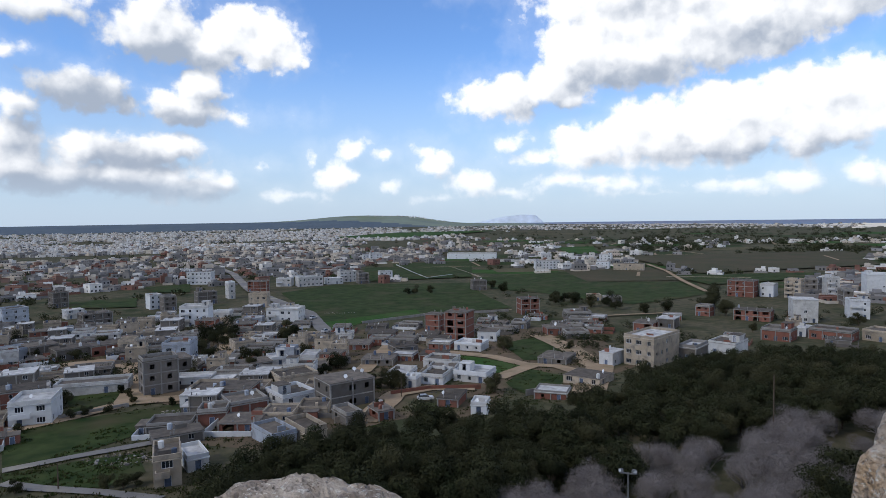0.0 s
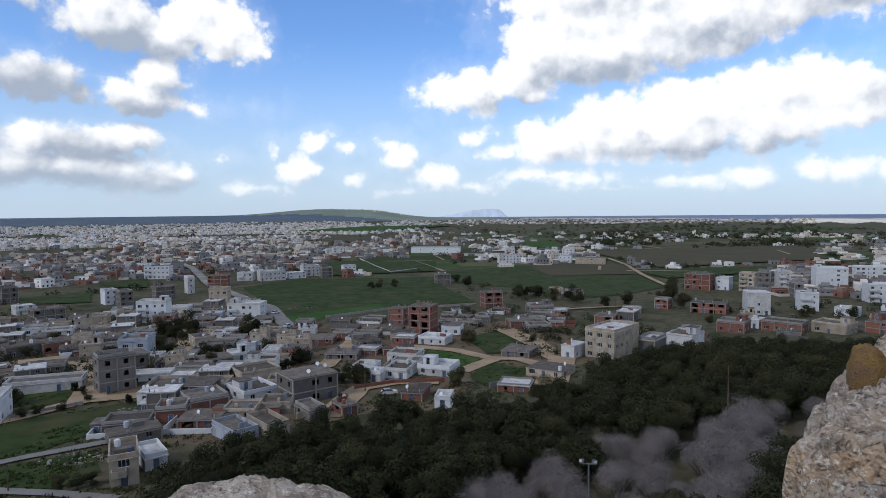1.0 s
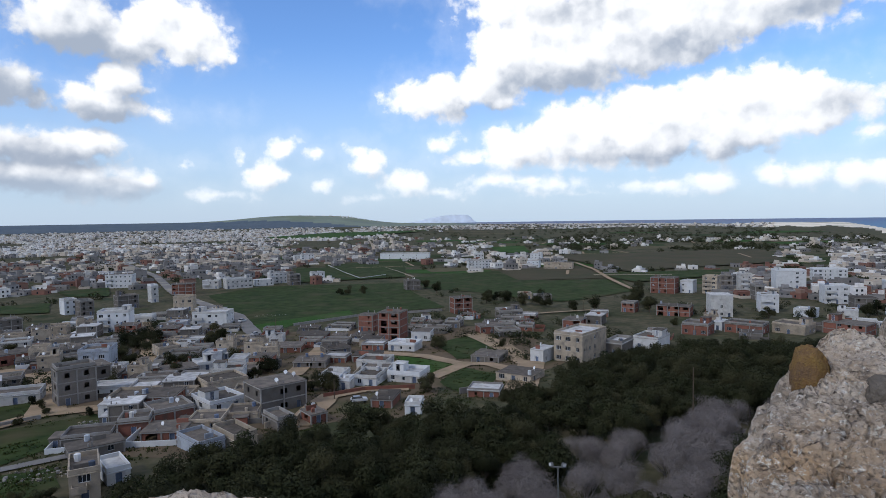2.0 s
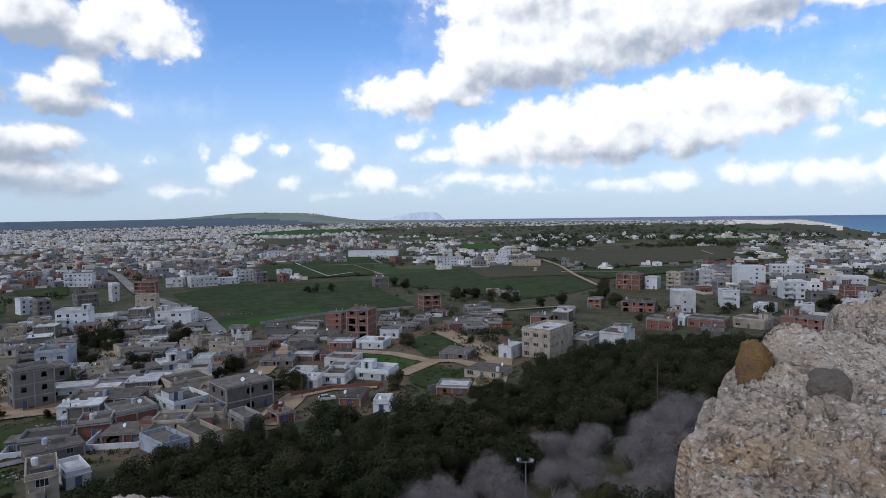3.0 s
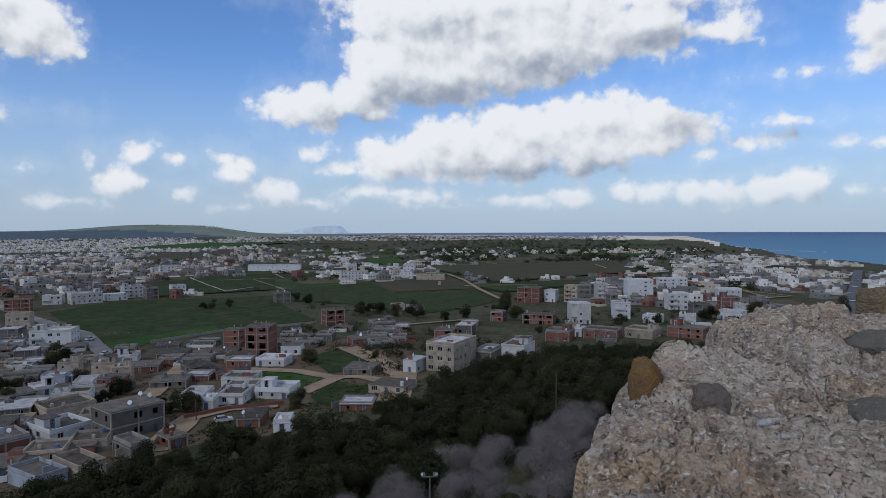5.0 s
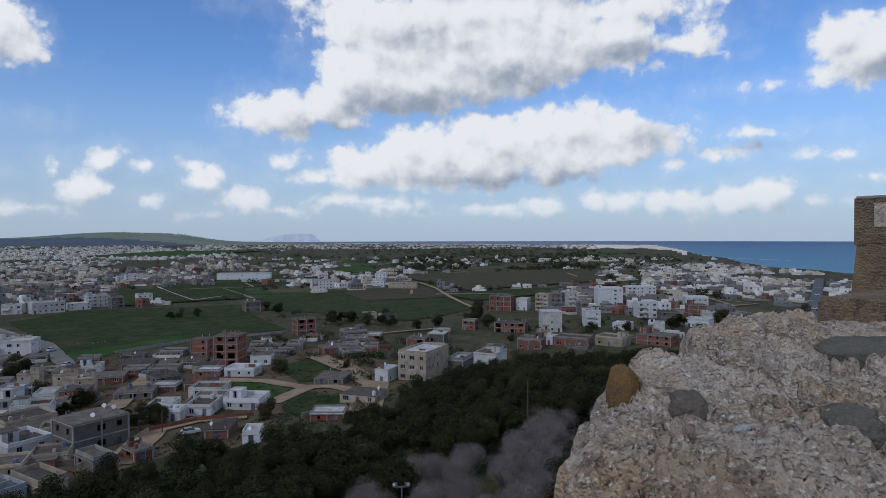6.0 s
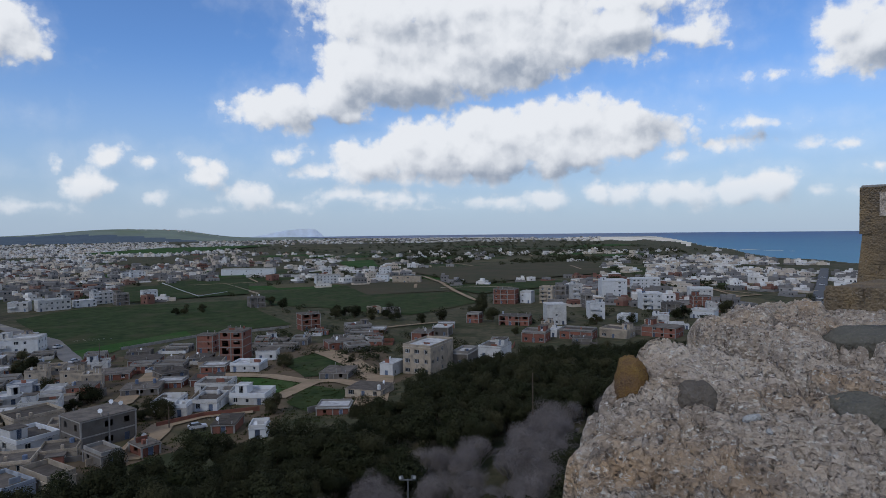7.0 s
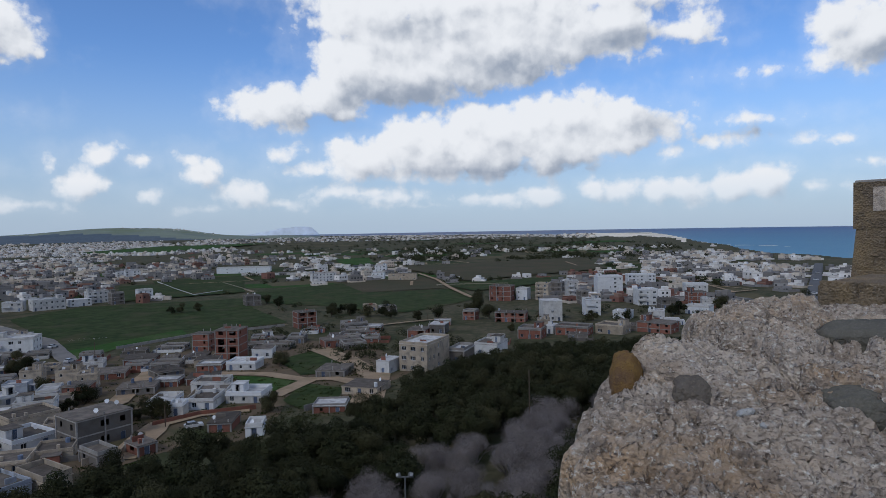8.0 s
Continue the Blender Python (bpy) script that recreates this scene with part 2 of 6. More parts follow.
# ---- materials ----
def mat(name, a, b, scale, rough=0.9, bump=0.3, fine=None, vary=0.0, stain=None, stain_scale=0.2, depth=0.02, tint=None, mottle=0.35):
    """Two tones mixed by noise at a coarse and a fine scale (per metre), with stains and relief; vary: change of tone from object to object."""
    m = bpy.data.materials.new(name)
    m.use_nodes = True
    t = m.node_tree
    n, ln = t.nodes, t.links
    bs = n["Principled BSDF"]
    bs.inputs["Roughness"].default_value = rough
    bs.inputs["Specular IOR Level"].default_value = 0.25 if rough < 0.9 else 0.08
    geo = n.new("ShaderNodeNewGeometry")
    info = n.new("ShaderNodeObjectInfo")
    shift = n.new("ShaderNodeVectorMath")
    shift.operation = "ADD"
    ln.new(geo.outputs["Position"], shift.inputs[0])
    ln.new(info.outputs["Random"], shift.inputs[1])

    def noise_at(s, detail=6.0):
        k = n.new("ShaderNodeTexNoise")
        k.inputs["Scale"].default_value, k.inputs["Detail"].default_value = s, detail
        ln.new(shift.outputs[0], k.inputs["Vector"])
        return k.outputs["Fac"]

    def ramp(v, lo, hi):
        k = n.new("ShaderNodeMapRange")
        k.inputs["From Min"].default_value, k.inputs["From Max"].default_value = lo, hi
        ln.new(v, k.inputs["Value"])
        return k.outputs[0]

    def mix(fac, c1, c2, kind="MIX"):
        k = n.new("ShaderNodeMix")
        k.data_type, k.blend_type = "RGBA", kind
        for s, v in (("Factor", fac), ("A", c1), ("B", c2)):
            if isinstance(v, tuple):
                k.inputs[s].default_value = (*v, 1)
            elif isinstance(v, (int, float)):
                k.inputs[s].default_value = v
            else:
                ln.new(v, k.inputs[s])
        return k.outputs["Result"]

    coarse = noise_at(scale)
    small = noise_at(fine or scale * 9, 8.0)
    col = mix(ramp(coarse, 0.35, 0.65), a, b)
    col = mix(mottle, col, mix(ramp(small, 0.3, 0.7), tuple(c * 0.6 for c in a), tuple(min(1, c * 1.3) for c in b)))
    if stain:
        col = mix(ramp(noise_at(stain_scale, 5.0), 0.52, 0.72), col, stain)
    if tint:
        col = mix(ramp(info.outputs["Random"], 0.0, 1.0), col, mix(0.75, col, tint))
    if vary:
        k = n.new("ShaderNodeMapRange")
        k.inputs["To Min"].default_value, k.inputs["To Max"].default_value = 1 - vary, 1 + vary * 0.5
        ln.new(info.outputs["Random"], k.inputs["Value"])
        h = n.new("ShaderNodeHueSaturation")
        ln.new(k.outputs[0], h.inputs["Value"])
        ln.new(col, h.inputs["Color"])
        col = h.outputs[0]
    ln.new(col, bs.inputs["Base Color"])
    if bump:
        bp = n.new("ShaderNodeBump")
        bp.inputs["Strength"].default_value, bp.inputs["Distance"].default_value = bump, depth
        ln.new(small, bp.inputs["Height"])
        ln.new(bp.outputs[0], bs.inputs["Normal"])
    return m


def glass(name, colour):
    m = bpy.data.materials.new(name)
    m.use_nodes = True
    b = m.node_tree.nodes["Principled BSDF"]
    b.inputs["Base Color"].default_value, b.inputs["Roughness"].default_value, b.inputs["Metallic"].default_value = (*colour, 1), 0.12, 0.0
    return m


# white kept dim: cloud shade over the near town is put into the paint
M_WHITE = mat("white_paint", (0.64, 0.63, 0.61), (0.42, 0.415, 0.4), 0.45, 0.85, 0.15, 4.0, 0.25, (0.33, 0.32, 0.3), 0.6, tint=(0.47, 0.5, 0.54))
M_CREAM = mat("cream_plaster", (0.43, 0.37, 0.295), (0.3, 0.255, 0.2), 0.45, 0.88, 0.2, 4.0, 0.25, (0.2, 0.18, 0.155), 0.6)
M_GREY = mat("grey_block", (0.18, 0.164, 0.148), (0.11, 0.1, 0.092), 0.5, 0.93, 0.35, 5.0, 0.25, (0.15, 0.145, 0.14), 0.4, mottle=0.6)
M_BLUE = mat("blue_grey_plaster", (0.36, 0.40, 0.46), (0.28, 0.31, 0.36), 0.4, 0.9, 0.2, 4.0, 0.2, (0.2, 0.21, 0.23), 0.5)
M_BRICK = mat("hollow_brick", (0.24, 0.105, 0.078), (0.17, 0.078, 0.06), 0.8, 0.92, 0.4, 6.0, 0.25, (0.13, 0.08, 0.065), 0.5)
M_CONC = mat("concrete", (0.31, 0.3, 0.285), (0.22, 0.213, 0.205), 0.6, 0.92, 0.3, 6.0, 0.2, (0.2, 0.19, 0.18), 0.4)
M_ROOF = mat("roof_screed", (0.19, 0.165, 0.143), (0.07, 0.062, 0.055), 0.7, 0.92, 0.3, 3.0, 0.4, (0.075, 0.068, 0.062), 0.45, mottle=0.6)
M_ROOFW = mat("whitewashed_roof", (0.58, 0.58, 0.58), (0.3, 0.3, 0.3), 0.6, 0.88, 0.2, 3.0, 0.2, (0.25, 0.25, 0.25), 0.5)
M_PANE = glass("window_glass", (0.02, 0.024, 0.03))
M_FRAME = mat("window_frame", (0.6, 0.62, 0.64), (0.5, 0.52, 0.55), 2.0, 0.5, 0.0, vary=0.5)
M_DOOR = mat("painted_door", (0.10, 0.14, 0.22), (0.08, 0.1, 0.15), 2.0, 0.5, 0.1, vary=0.5)
M_SOIL = mat("ground_soil", (0.036, 0.046, 0.021), (0.086, 0.073, 0.047), 0.03, 0.97, 0.5, 0.35, stain=(0.024, 0.034, 0.013), stain_scale=0.05, depth=0.15, mottle=0.6)
M_FIELD = mat("green_field", (0.015, 0.036, 0.008), (0.034, 0.046, 0.015), 0.035, 0.96, 0.5, 0.25, stain=(0.055, 0.05, 0.025), stain_scale=0.06, depth=0.2, mottle=0.7)
M_FIELDB = mat("bright_green_field", (0.018, 0.062, 0.009), (0.03, 0.068, 0.013), 0.03, 0.96, 0.5, 0.8, stain=(0.06, 0.075, 0.03), stain_scale=0.03, depth=0.2, mottle=0.6)
M_BROWN = mat("ploughed_field", (0.072, 0.058, 0.037), (0.046, 0.048, 0.026), 0.03, 0.97, 0.5, 0.7, depth=0.2)
M_DIRT = mat("dirt_track", (0.33, 0.25, 0.17), (0.23, 0.17, 0.115), 0.15, 0.96, 0.4, 1.5, stain=(0.2, 0.16, 0.1), stain_scale=0.2)
M_ROAD = mat("worn_asphalt", (0.19, 0.182, 0.175), (0.14, 0.135, 0.13), 0.2, 0.9, 0.3, 2.0, stain=(0.3, 0.27, 0.22), stain_scale=0.1)
M_SAND = mat("pale_sand", (0.8, 0.74, 0.63), (0.6, 0.54, 0.44), 0.012, 0.95, 0.2, 0.3, stain=(0.3, 0.28, 0.19), stain_scale=0.009)
M_LEAF = mat("dark_foliage", (0.015, 0.0215, 0.0105), (0.033, 0.038, 0.0175), 0.3, 0.9, 0.0, 3.0, vary=0.5, tint=(0.05, 0.046, 0.024))
M_TWIG = mat("bare_grey_twigs", (0.128, 0.114, 0.112), (0.2, 0.18, 0.176), 0.5, 0.9, 0.0, 4.0, vary=0.2)
M_BARK = mat("bark", (0.11, 0.085, 0.065), (0.07, 0.055, 0.045), 3.0, 0.95, 0.4)
M_METAL = mat("galvanised_steel", (0.14, 0.145, 0.15), (0.09, 0.095, 0.1), 3.0, 0.45, 0.1)
# aerial haze is mixed into the base colours of these three far materials
M_HILL = mat("hazed_hill_scrub", (0.2, 0.235, 0.18), (0.14, 0.17, 0.15), 0.004, 0.97, 0.0, 0.03, stain=(0.13, 0.16, 0.09), stain_scale=0.003)
M_WOODS = mat("haze_blue_woods", (0.07, 0.095, 0.125), (0.09, 0.115, 0.14), 0.006, 0.97, 0.0, 0.05)
M_CAPE = mat("haze_blue_mountain", (0.52, 0.59, 0.68), (0.56, 0.63, 0.72), 0.004, 1.0, 0.0, 0.02)
# darker copy of the road asphalt, with the street's shade put into the colour
M_ASPHALT = mat("shaded_street_asphalt", (0.10, 0.102, 0.108), (0.075, 0.076, 0.08), 0.2, 0.85, 0.3, 2.0)
M_EARTH = mat("trodden_earth", (0.14, 0.104, 0.07), (0.09, 0.07, 0.047), 0.06, 0.97, 0.5, 0.5, stain=(0.04, 0.05, 0.02), stain_scale=0.07, depth=0.1, mottle=0.6)
M_CAR = mat("car_paint", (0.5, 0.51, 0.53), (0.45, 0.46, 0.48), 1.0, 0.3, 0.0, vary=0.6)
M_TYRE = mat("tyre_rubber", (0.02, 0.02, 0.02), (0.03, 0.03, 0.03), 3.0, 0.8, 0.0)
M_FALLOW = mat("fallow_land", (0.075, 0.07, 0.038), (0.1, 0.085, 0.05), 0.03, 0.97, 0.5, 0.3, stain=(0.04, 0.05, 0.02), stain_scale=0.03, depth=0.15)


# ---- ground, sea and far land ----
def smooth(a, b, x):
    t = np.clip((np.asarray(x, float) - a) / (b - a), 0, 1)
    return t * t * (3 - 2 * t)


COAST_AZ = (-180, -120, 5, 8, 11, 18, 25, 31, 36, 39, 41, 42.6, 44.8, 46, 48, 51, 53, 60, 90, 150, 180)
COAST_D = (5600, 5600, 5600, 4400, 3950, 3600, 3390, 2870, 2815, 2850, 2300, 1715, 1457, 1260, 1090, 1050, 975, 850, 700, 800, 5600)


def coast(az):
    return np.interp(az, COAST_AZ, COAST_D)


def height(x, y):
    """Height of the ground: the castle hill round the camera, its long slope, the plain, far hills, and the sea bed."""
    x, y = np.asarray(x, float), np.asarray(y, float)
    d, az = np.hypot(x, y), np.degrees(np.arctan2(x, y))
    swell = 9 * smooth(5, 40, az) * smooth(180, 110, az)
    z = (13 + swell) * np.exp(-(d / 190) ** 1.4)
    z = z + (33 - swell) * smooth(61, 2, d)
    land = smooth(25, -25, d - coast(az))
    # a low spit of rock off the beach
    px, py, t = x - 1015, y - 1018, np.clip(((x - 1015) * 12 + (y - 1018) * -131) / (12**2 + 131**2), 0, 1)
    land = np.maximum(land, smooth(26, 8, np.hypot(px - 12 * t, py + 131 * t)))
    ridge = smooth(3300, 4500, d) * (34 * np.exp(-((az + 25) / 22) ** 4) + 52 * np.exp(-np.abs((az + 5) / np.where(az < -5, 7.4, 4.9)) ** 3))
    z = z + ridge + 7 * smooth(2150, 2780, d) * np.exp(-((az - 35.5) / 4.5) ** 4)
    return z * land - 5 * (1 - land)


def sheet(name, material, verts, faces, label, category, kind="structure"):
    me = bpy.data.meshes.new(name)
    me.from_pydata(verts, [], faces)
    me.materials.append(material)
    for p in me.polygons:
        p.use_smooth = True
    return tagged(new(name, me), label, category, kind=kind)


def build_ground():
    az = np.radians(np.r_[np.arange(-180, -42, 3.0), np.arange(-42, 64, 0.4), np.arange(64, 180, 3.0)])
    rr = np.r_[0.3, np.geomspace(2, 4985, 330)]
    A, R = np.meshgrid(az, rr)
    X, Y = R * np.sin(A), R * np.cos(A)
    Z = height(X, Y)
    n, k = len(az), len(rr)
    verts = np.stack([X, Y, Z], -1).reshape(-1, 3).tolist()
    faces = [(i * n + j, i * n + (j + 1) % n, (i + 1) * n + (j + 1) % n, (i + 1) * n + j) for i in range(k - 1) for j in range(n)]
    faces.append(tuple(reversed(range(n))))
    ob = sheet("ground", M_SOIL, verts, faces, "scrubby green and brown earth of the coastal plain", "ground")
    me = ob.data
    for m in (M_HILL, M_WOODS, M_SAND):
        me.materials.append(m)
    idx = np.zeros(len(me.polygons), int)
    cx, cy = X[:-1].ravel(), Y[:-1].ravel()
    d, a = np.hypot(cx, cy), np.degrees(np.arctan2(cx, cy))
    # far land gets the haze-tinted hill and woods colours
    far = d > 3370
    idx[:-1][far & (a > -60) & (a < 9)] = 1
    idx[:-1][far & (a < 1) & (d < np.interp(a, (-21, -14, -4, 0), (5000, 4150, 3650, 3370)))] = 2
    idx[:-1][(d > coast(a) - np.interp(a, (39, 41, 44, 46), (260, 150, 80, 35))) & (a > 9) & (a < 130)] = 3
    spit = (a > 31) & (a < 41.5) & (d > coast(a) - 560 - 90 * np.sin(a * 2.3)) & (d > 1250)
    idx[:-1][spit] = 3
    me.polygons.foreach_set("material_index", idx.astype(np.int32))


build_ground()


def build_sea():
    m = bpy.data.materials.new("sea_water")
    m.use_nodes = True
    n, ln = m.node_tree.nodes, m.node_tree.links
    b = n["Principled BSDF"]
    geo = n.new("ShaderNodeNewGeometry")
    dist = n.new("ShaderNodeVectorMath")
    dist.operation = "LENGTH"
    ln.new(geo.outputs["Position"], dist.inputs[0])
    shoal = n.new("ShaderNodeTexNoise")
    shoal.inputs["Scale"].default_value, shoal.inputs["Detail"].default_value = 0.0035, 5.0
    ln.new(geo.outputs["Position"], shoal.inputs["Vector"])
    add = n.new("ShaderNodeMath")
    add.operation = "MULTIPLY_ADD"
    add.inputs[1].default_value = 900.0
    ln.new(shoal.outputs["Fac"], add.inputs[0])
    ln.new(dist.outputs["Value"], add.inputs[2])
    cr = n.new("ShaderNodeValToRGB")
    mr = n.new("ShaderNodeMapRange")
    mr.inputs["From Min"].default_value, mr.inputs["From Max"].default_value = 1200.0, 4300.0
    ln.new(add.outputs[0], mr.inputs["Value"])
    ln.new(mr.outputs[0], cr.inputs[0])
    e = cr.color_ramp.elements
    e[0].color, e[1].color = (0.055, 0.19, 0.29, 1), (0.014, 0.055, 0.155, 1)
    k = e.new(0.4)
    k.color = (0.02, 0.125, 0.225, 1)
    ln.new(cr.outputs[0], b.inputs["Base Color"])
    wave = n.new("ShaderNodeTexNoise")
    wave.inputs["Scale"].default_value, wave.inputs["Detail"].default_value = 0.08, 6.0
    ln.new(geo.outputs["Position"], wave.inputs["Vector"])
    bp = n.new("ShaderNodeBump")
    bp.inputs["Strength"].default_value, bp.inputs["Distance"].default_value = 0.7, 1.5
    ln.new(wave.outputs["Fac"], bp.inputs["Height"])
    ln.new(bp.outputs[0], b.inputs["Normal"])
    b.inputs["Roughness"].default_value, b.inputs["IOR"].default_value = 0.45, 1.33
    b.inputs["Specular IOR Level"].default_value = 0.3
    az = np.radians(np.arange(0, 185, 2.0))
    rr = np.r_[500, 900, 1500, 2500, 3500, 4985]
    verts = [(r * math.sin(a), r * math.cos(a), -0.6) for r in rr for a in az]
    w = len(az)
    faces = [(i * w + j, i * w + j + 1, (i + 1) * w + j + 1, (i + 1) * w + j) for i in range(len(rr) - 1) for j in range(w - 1)]
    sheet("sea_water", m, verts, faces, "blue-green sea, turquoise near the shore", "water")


build_sea()


def build_cape():
    """The mountain beyond the bay; its pale blue is haze put into the colour."""
    bm = bmesh.new()
    n = 40
    for k in range(n + 1):
        az, u = radians(2.8 + 6.4 * k / n), k / n
        top = 62 * (math.sin(math.pi * min(1, u * 0.62 + 0.05)) ** 1.5) * min(1, (1 - u) * 9) + 2.5 * noise.noise((u * 9, 3, 0))
        for r, z in ((4900, -2), (4940, max(0, top)), (4980, -2)):
            bm.verts.new((r * math.sin(az), r * math.cos(az), z))
    bm.verts.ensure_lookup_table()
    v = bm.verts
    for k in range(n):
        for j in range(2):
            bm.faces.new((v[3 * k + j], v[3 * k + 3 + j], v[3 * k + 4 + j], v[3 * k + 1 + j]))
    me = bpy.data.meshes.new("backdrop_mountain")
    bm.to_mesh(me)
    me.materials.append(M_CAPE)
    tagged(new("backdrop_mountain", me), "mountain far across the bay, coloured pale blue as if through haze", "mountain", kind="structure")


build_cape()


def drape(name, material, ring, lift, label, category, built=False):
    """A field: the closed outline ring of (x, y), filled and laid on the ground."""
    bm = bmesh.new()
    f = bm.faces.new([bm.verts.new((x, y, 0)) for x, y in ring])
    size = max(max(p[0] for p in ring) - min(p[0] for p in ring), max(p[1] for p in ring) - min(p[1] for p in ring))
    cuts = int(min(24, max(4, size / 9)))
    lo = Vector((min(p[0] for p in ring), min(p[1] for p in ring), 0))
    for axis in (0, 1):
        for k in range(1, cuts):
            co, no = lo.copy(), Vector((0, 0, 0))
            co[axis] += size * k / cuts
            no[axis] = 1
            bmesh.ops.bisect_plane(bm, geom=bm.verts[:] + bm.edges[:] + bm.faces[:], plane_co=co, plane_no=no)
    for v in bm.verts:
        wob = 1.2 * noise.noise((v.co.x * 0.15, v.co.y * 0.15, 1))
        v.co.x += wob
        v.co.y += 1.2 * noise.noise((v.co.x * 0.15, v.co.y * 0.15, 7))
        v.co.z = float(height(v.co.x, v.co.y)) + lift * math.hypot(v.co.x, v.co.y) / 100
    bmesh.ops.triangulate(bm, faces=bm.faces[:])
    me = bpy.data.meshes.new(name)
    bm.to_mesh(me)
    bm.free()
    if me.polygons and sum(p.normal.z for p in me.polygons) < 0:
        me.flip_normals()
    me.materials.append(material)
    if not built:
        FIELDS.append(ring)
    return tagged(new(name, me), label, category, kind="structure")


FIELDS, ROADS, TAKEN = [], [], []


def ribbon(name, material, line, width, lift, label, category):
    """A road or track along a line of (x, y)."""
    pts = []
    for (x0, y0), (x1, y1) in zip(line, line[1:]):
        k = max(1, int(math.hypot(x1 - x0, y1 - y0) / 6))
        pts += [(x0 + (x1 - x0) * i / k, y0 + (y1 - y0) * i / k) for i in range(k)]
    pts.append(line[-1])
    verts, faces = [], []
    for i, (x, y) in enumerate(pts):
        a, b = pts[max(0, i - 1)], pts[min(len(pts) - 1, i + 1)]
        dx, dy = b[0] - a[0], b[1] - a[1]
        s = math.hypot(dx, dy) or 1
        w = width * (0.5 + 0.09 * noise.noise((x * 0.2, y * 0.2, 2)))
        for k in (-1, 1):
            px, py = x - k * dy / s * w, y + k * dx / s * w
            verts.append((px, py, float(height(px, py)) + lift * math.hypot(px, py) / 100))
        if i:
            faces.append((2 * i - 2, 2 * i - 1, 2 * i + 1, 2 * i))
    ob = sheet(name, material, verts, faces, label, category)
    if sum(p.normal.z for p in ob.data.polygons) < 0:
        ob.data.flip_normals()
    ROADS.append((line, width))
    return ob


def near_line(x, y, line, r):
    for (x0, y0), (x1, y1) in zip(line, line[1:]):
        dx, dy = x1 - x0, y1 - y0
        t = max(0, min(1, ((x - x0) * dx + (y - y0) * dy) / (dx * dx + dy * dy + 1e-9)))
        if math.hypot(x - x0 - t * dx, y - y0 - t * dy) < r:
            return True
    return False


def inside(x, y, ring):
    hit = False
    for (x0, y0), (x1, y1) in zip(ring, ring[1:] + ring[:1]):
        if (y0 > y) != (y1 > y) and x < (x1 - x0) * (y - y0) / (y1 - y0) + x0:
            hit = not hit
    return hit


def free(x, y, r):
    if any(math.hypot(x - a, y - b) < r + c for a, b, c in TAKEN):
        return False
    q = 0.8 * r
    if any(inside(x + a, y + b, f) for f in FIELDS for a, b in ((0, 0), (q, 0), (-q, 0), (0, q), (0, -q))):
        return False
    return not any(near_line(x, y, ln, w / 2 + r * 0.8) for ln, w in ROADS)


drape("bare_earth", M_EARTH, [(-188.4, 263.8), (-138.0, 278.3), (-51.0, 248.0), (-35.2, 264.8), (28.3, 273.9), (59.2, 247.1), (56.2, 180.0), (30.2, 155.8), (16.5, 160.7), (8.6, 131.9), (-10.6, 130.9), (-21.1, 121.7), (-31.9, 112.3), (-49.4, 117.3), (-57.7, 137.5), (-78.8, 160.5), (-119.3, 165.9)], 0.04, "trodden brown earth between the houses", "ground", True)
drape("green_field", M_FIELD, [(-110.4, 420.4), (-82.3, 466.7), (19.1, 467.8), (23.5, 401.4), (35.7, 329.8), (-12.8, 307.4), (-37.7, 284.5), (-47.3, 258.6), (-59.2, 288.8), (-73.5, 329.8)], 0.070, "dark green crop field below the town", "field")
drape("bright_field", M_FIELDB, [(-58.5, 285.3), (-47.1, 258.7), (-37.7, 284.5), (-11.5, 309.3), (-15.1, 328.6)], 0.076, "bright green strip of young crop", "field")
drape("green_field", M_FIELD, [(27.8, 511.5), (107.4, 551.6), (106.7, 462.3), (75.4, 370.3), (62.7, 396.2), (32.8, 427.1)], 0.082, "green field on the plain", "field")
drape("green_field", M_FIELD, [(75.4, 370.3), (106.7, 462.3), (181.6, 451.0), (164.9, 381.9), (129.1, 352.2), (101.7, 335.3)], 0.088, "green field beside a pale track", "field")
drape("ploughed_field", M_BROWN, [(107.4, 551.6), (193.3, 585.3), (184.5, 463.4), (106.7, 462.3)], 0.094, "brown ploughed field on the plain", "field")
drape("green_field", M_FIELD, [(-92.9, 128.6), (-83.9, 137.2), (-65.1, 149.0), (-57.5, 136.6), (-68.0, 114.1), (-78.2, 107.8)], 0.100, "green field between two dirt tracks", "field")
drape("green_field", M_FIELD, [(-75.8, 104.4), (-66.6, 110.1), (-55.8, 112.8), (-51.0, 102.8), (-54.1, 96.4), (-65.8, 98.0), (-73.1, 100.6)], 0.106, "rough green plot beside a lane", "field")
drape("green_field", M_FIELD, [(-123.0, 193.7), (-113.7, 209.3), (-104.2, 197.6), (-113.3, 186.2)], 0.112, "small green plot between houses", "field")
drape("green_field", M_FIELD, [(-87.8, 142.0), (-97.9, 159.6), (-85.8, 165.1), (-79.5, 157.7), (-81.1, 145.9)], 0.118, "green plot beside a long white shed", "field")
drape("green_field", M_FIELDB, [(3.4, 205.3), (13.1, 198.0), (23.5, 187.4), (14.2, 172.4), (8.9, 185.2)], 0.124, "bright green plot inside dirt tracks", "field")
drape("green_field", M_FIELD, [(20.2, 225.7), (36.6, 239.2), (40.3, 209.9), (33.1, 193.3), (24.4, 194.3)], 0.130, "green plot between houses", "field")
drape("green_field", M_FIELD, [(15.3, 164.0), (24.4, 181.5), (33.0, 170.2), (28.5, 154.7), (19.6, 151.3)], 0.136, "green plot beside the woods", "field")
drape("green_field", M_FIELD, [(-233.6, 387.5), (-198.6, 402.3), (-177.4, 357.6), (-214.6, 355.8)], 0.142, "green plot between houses", "field")
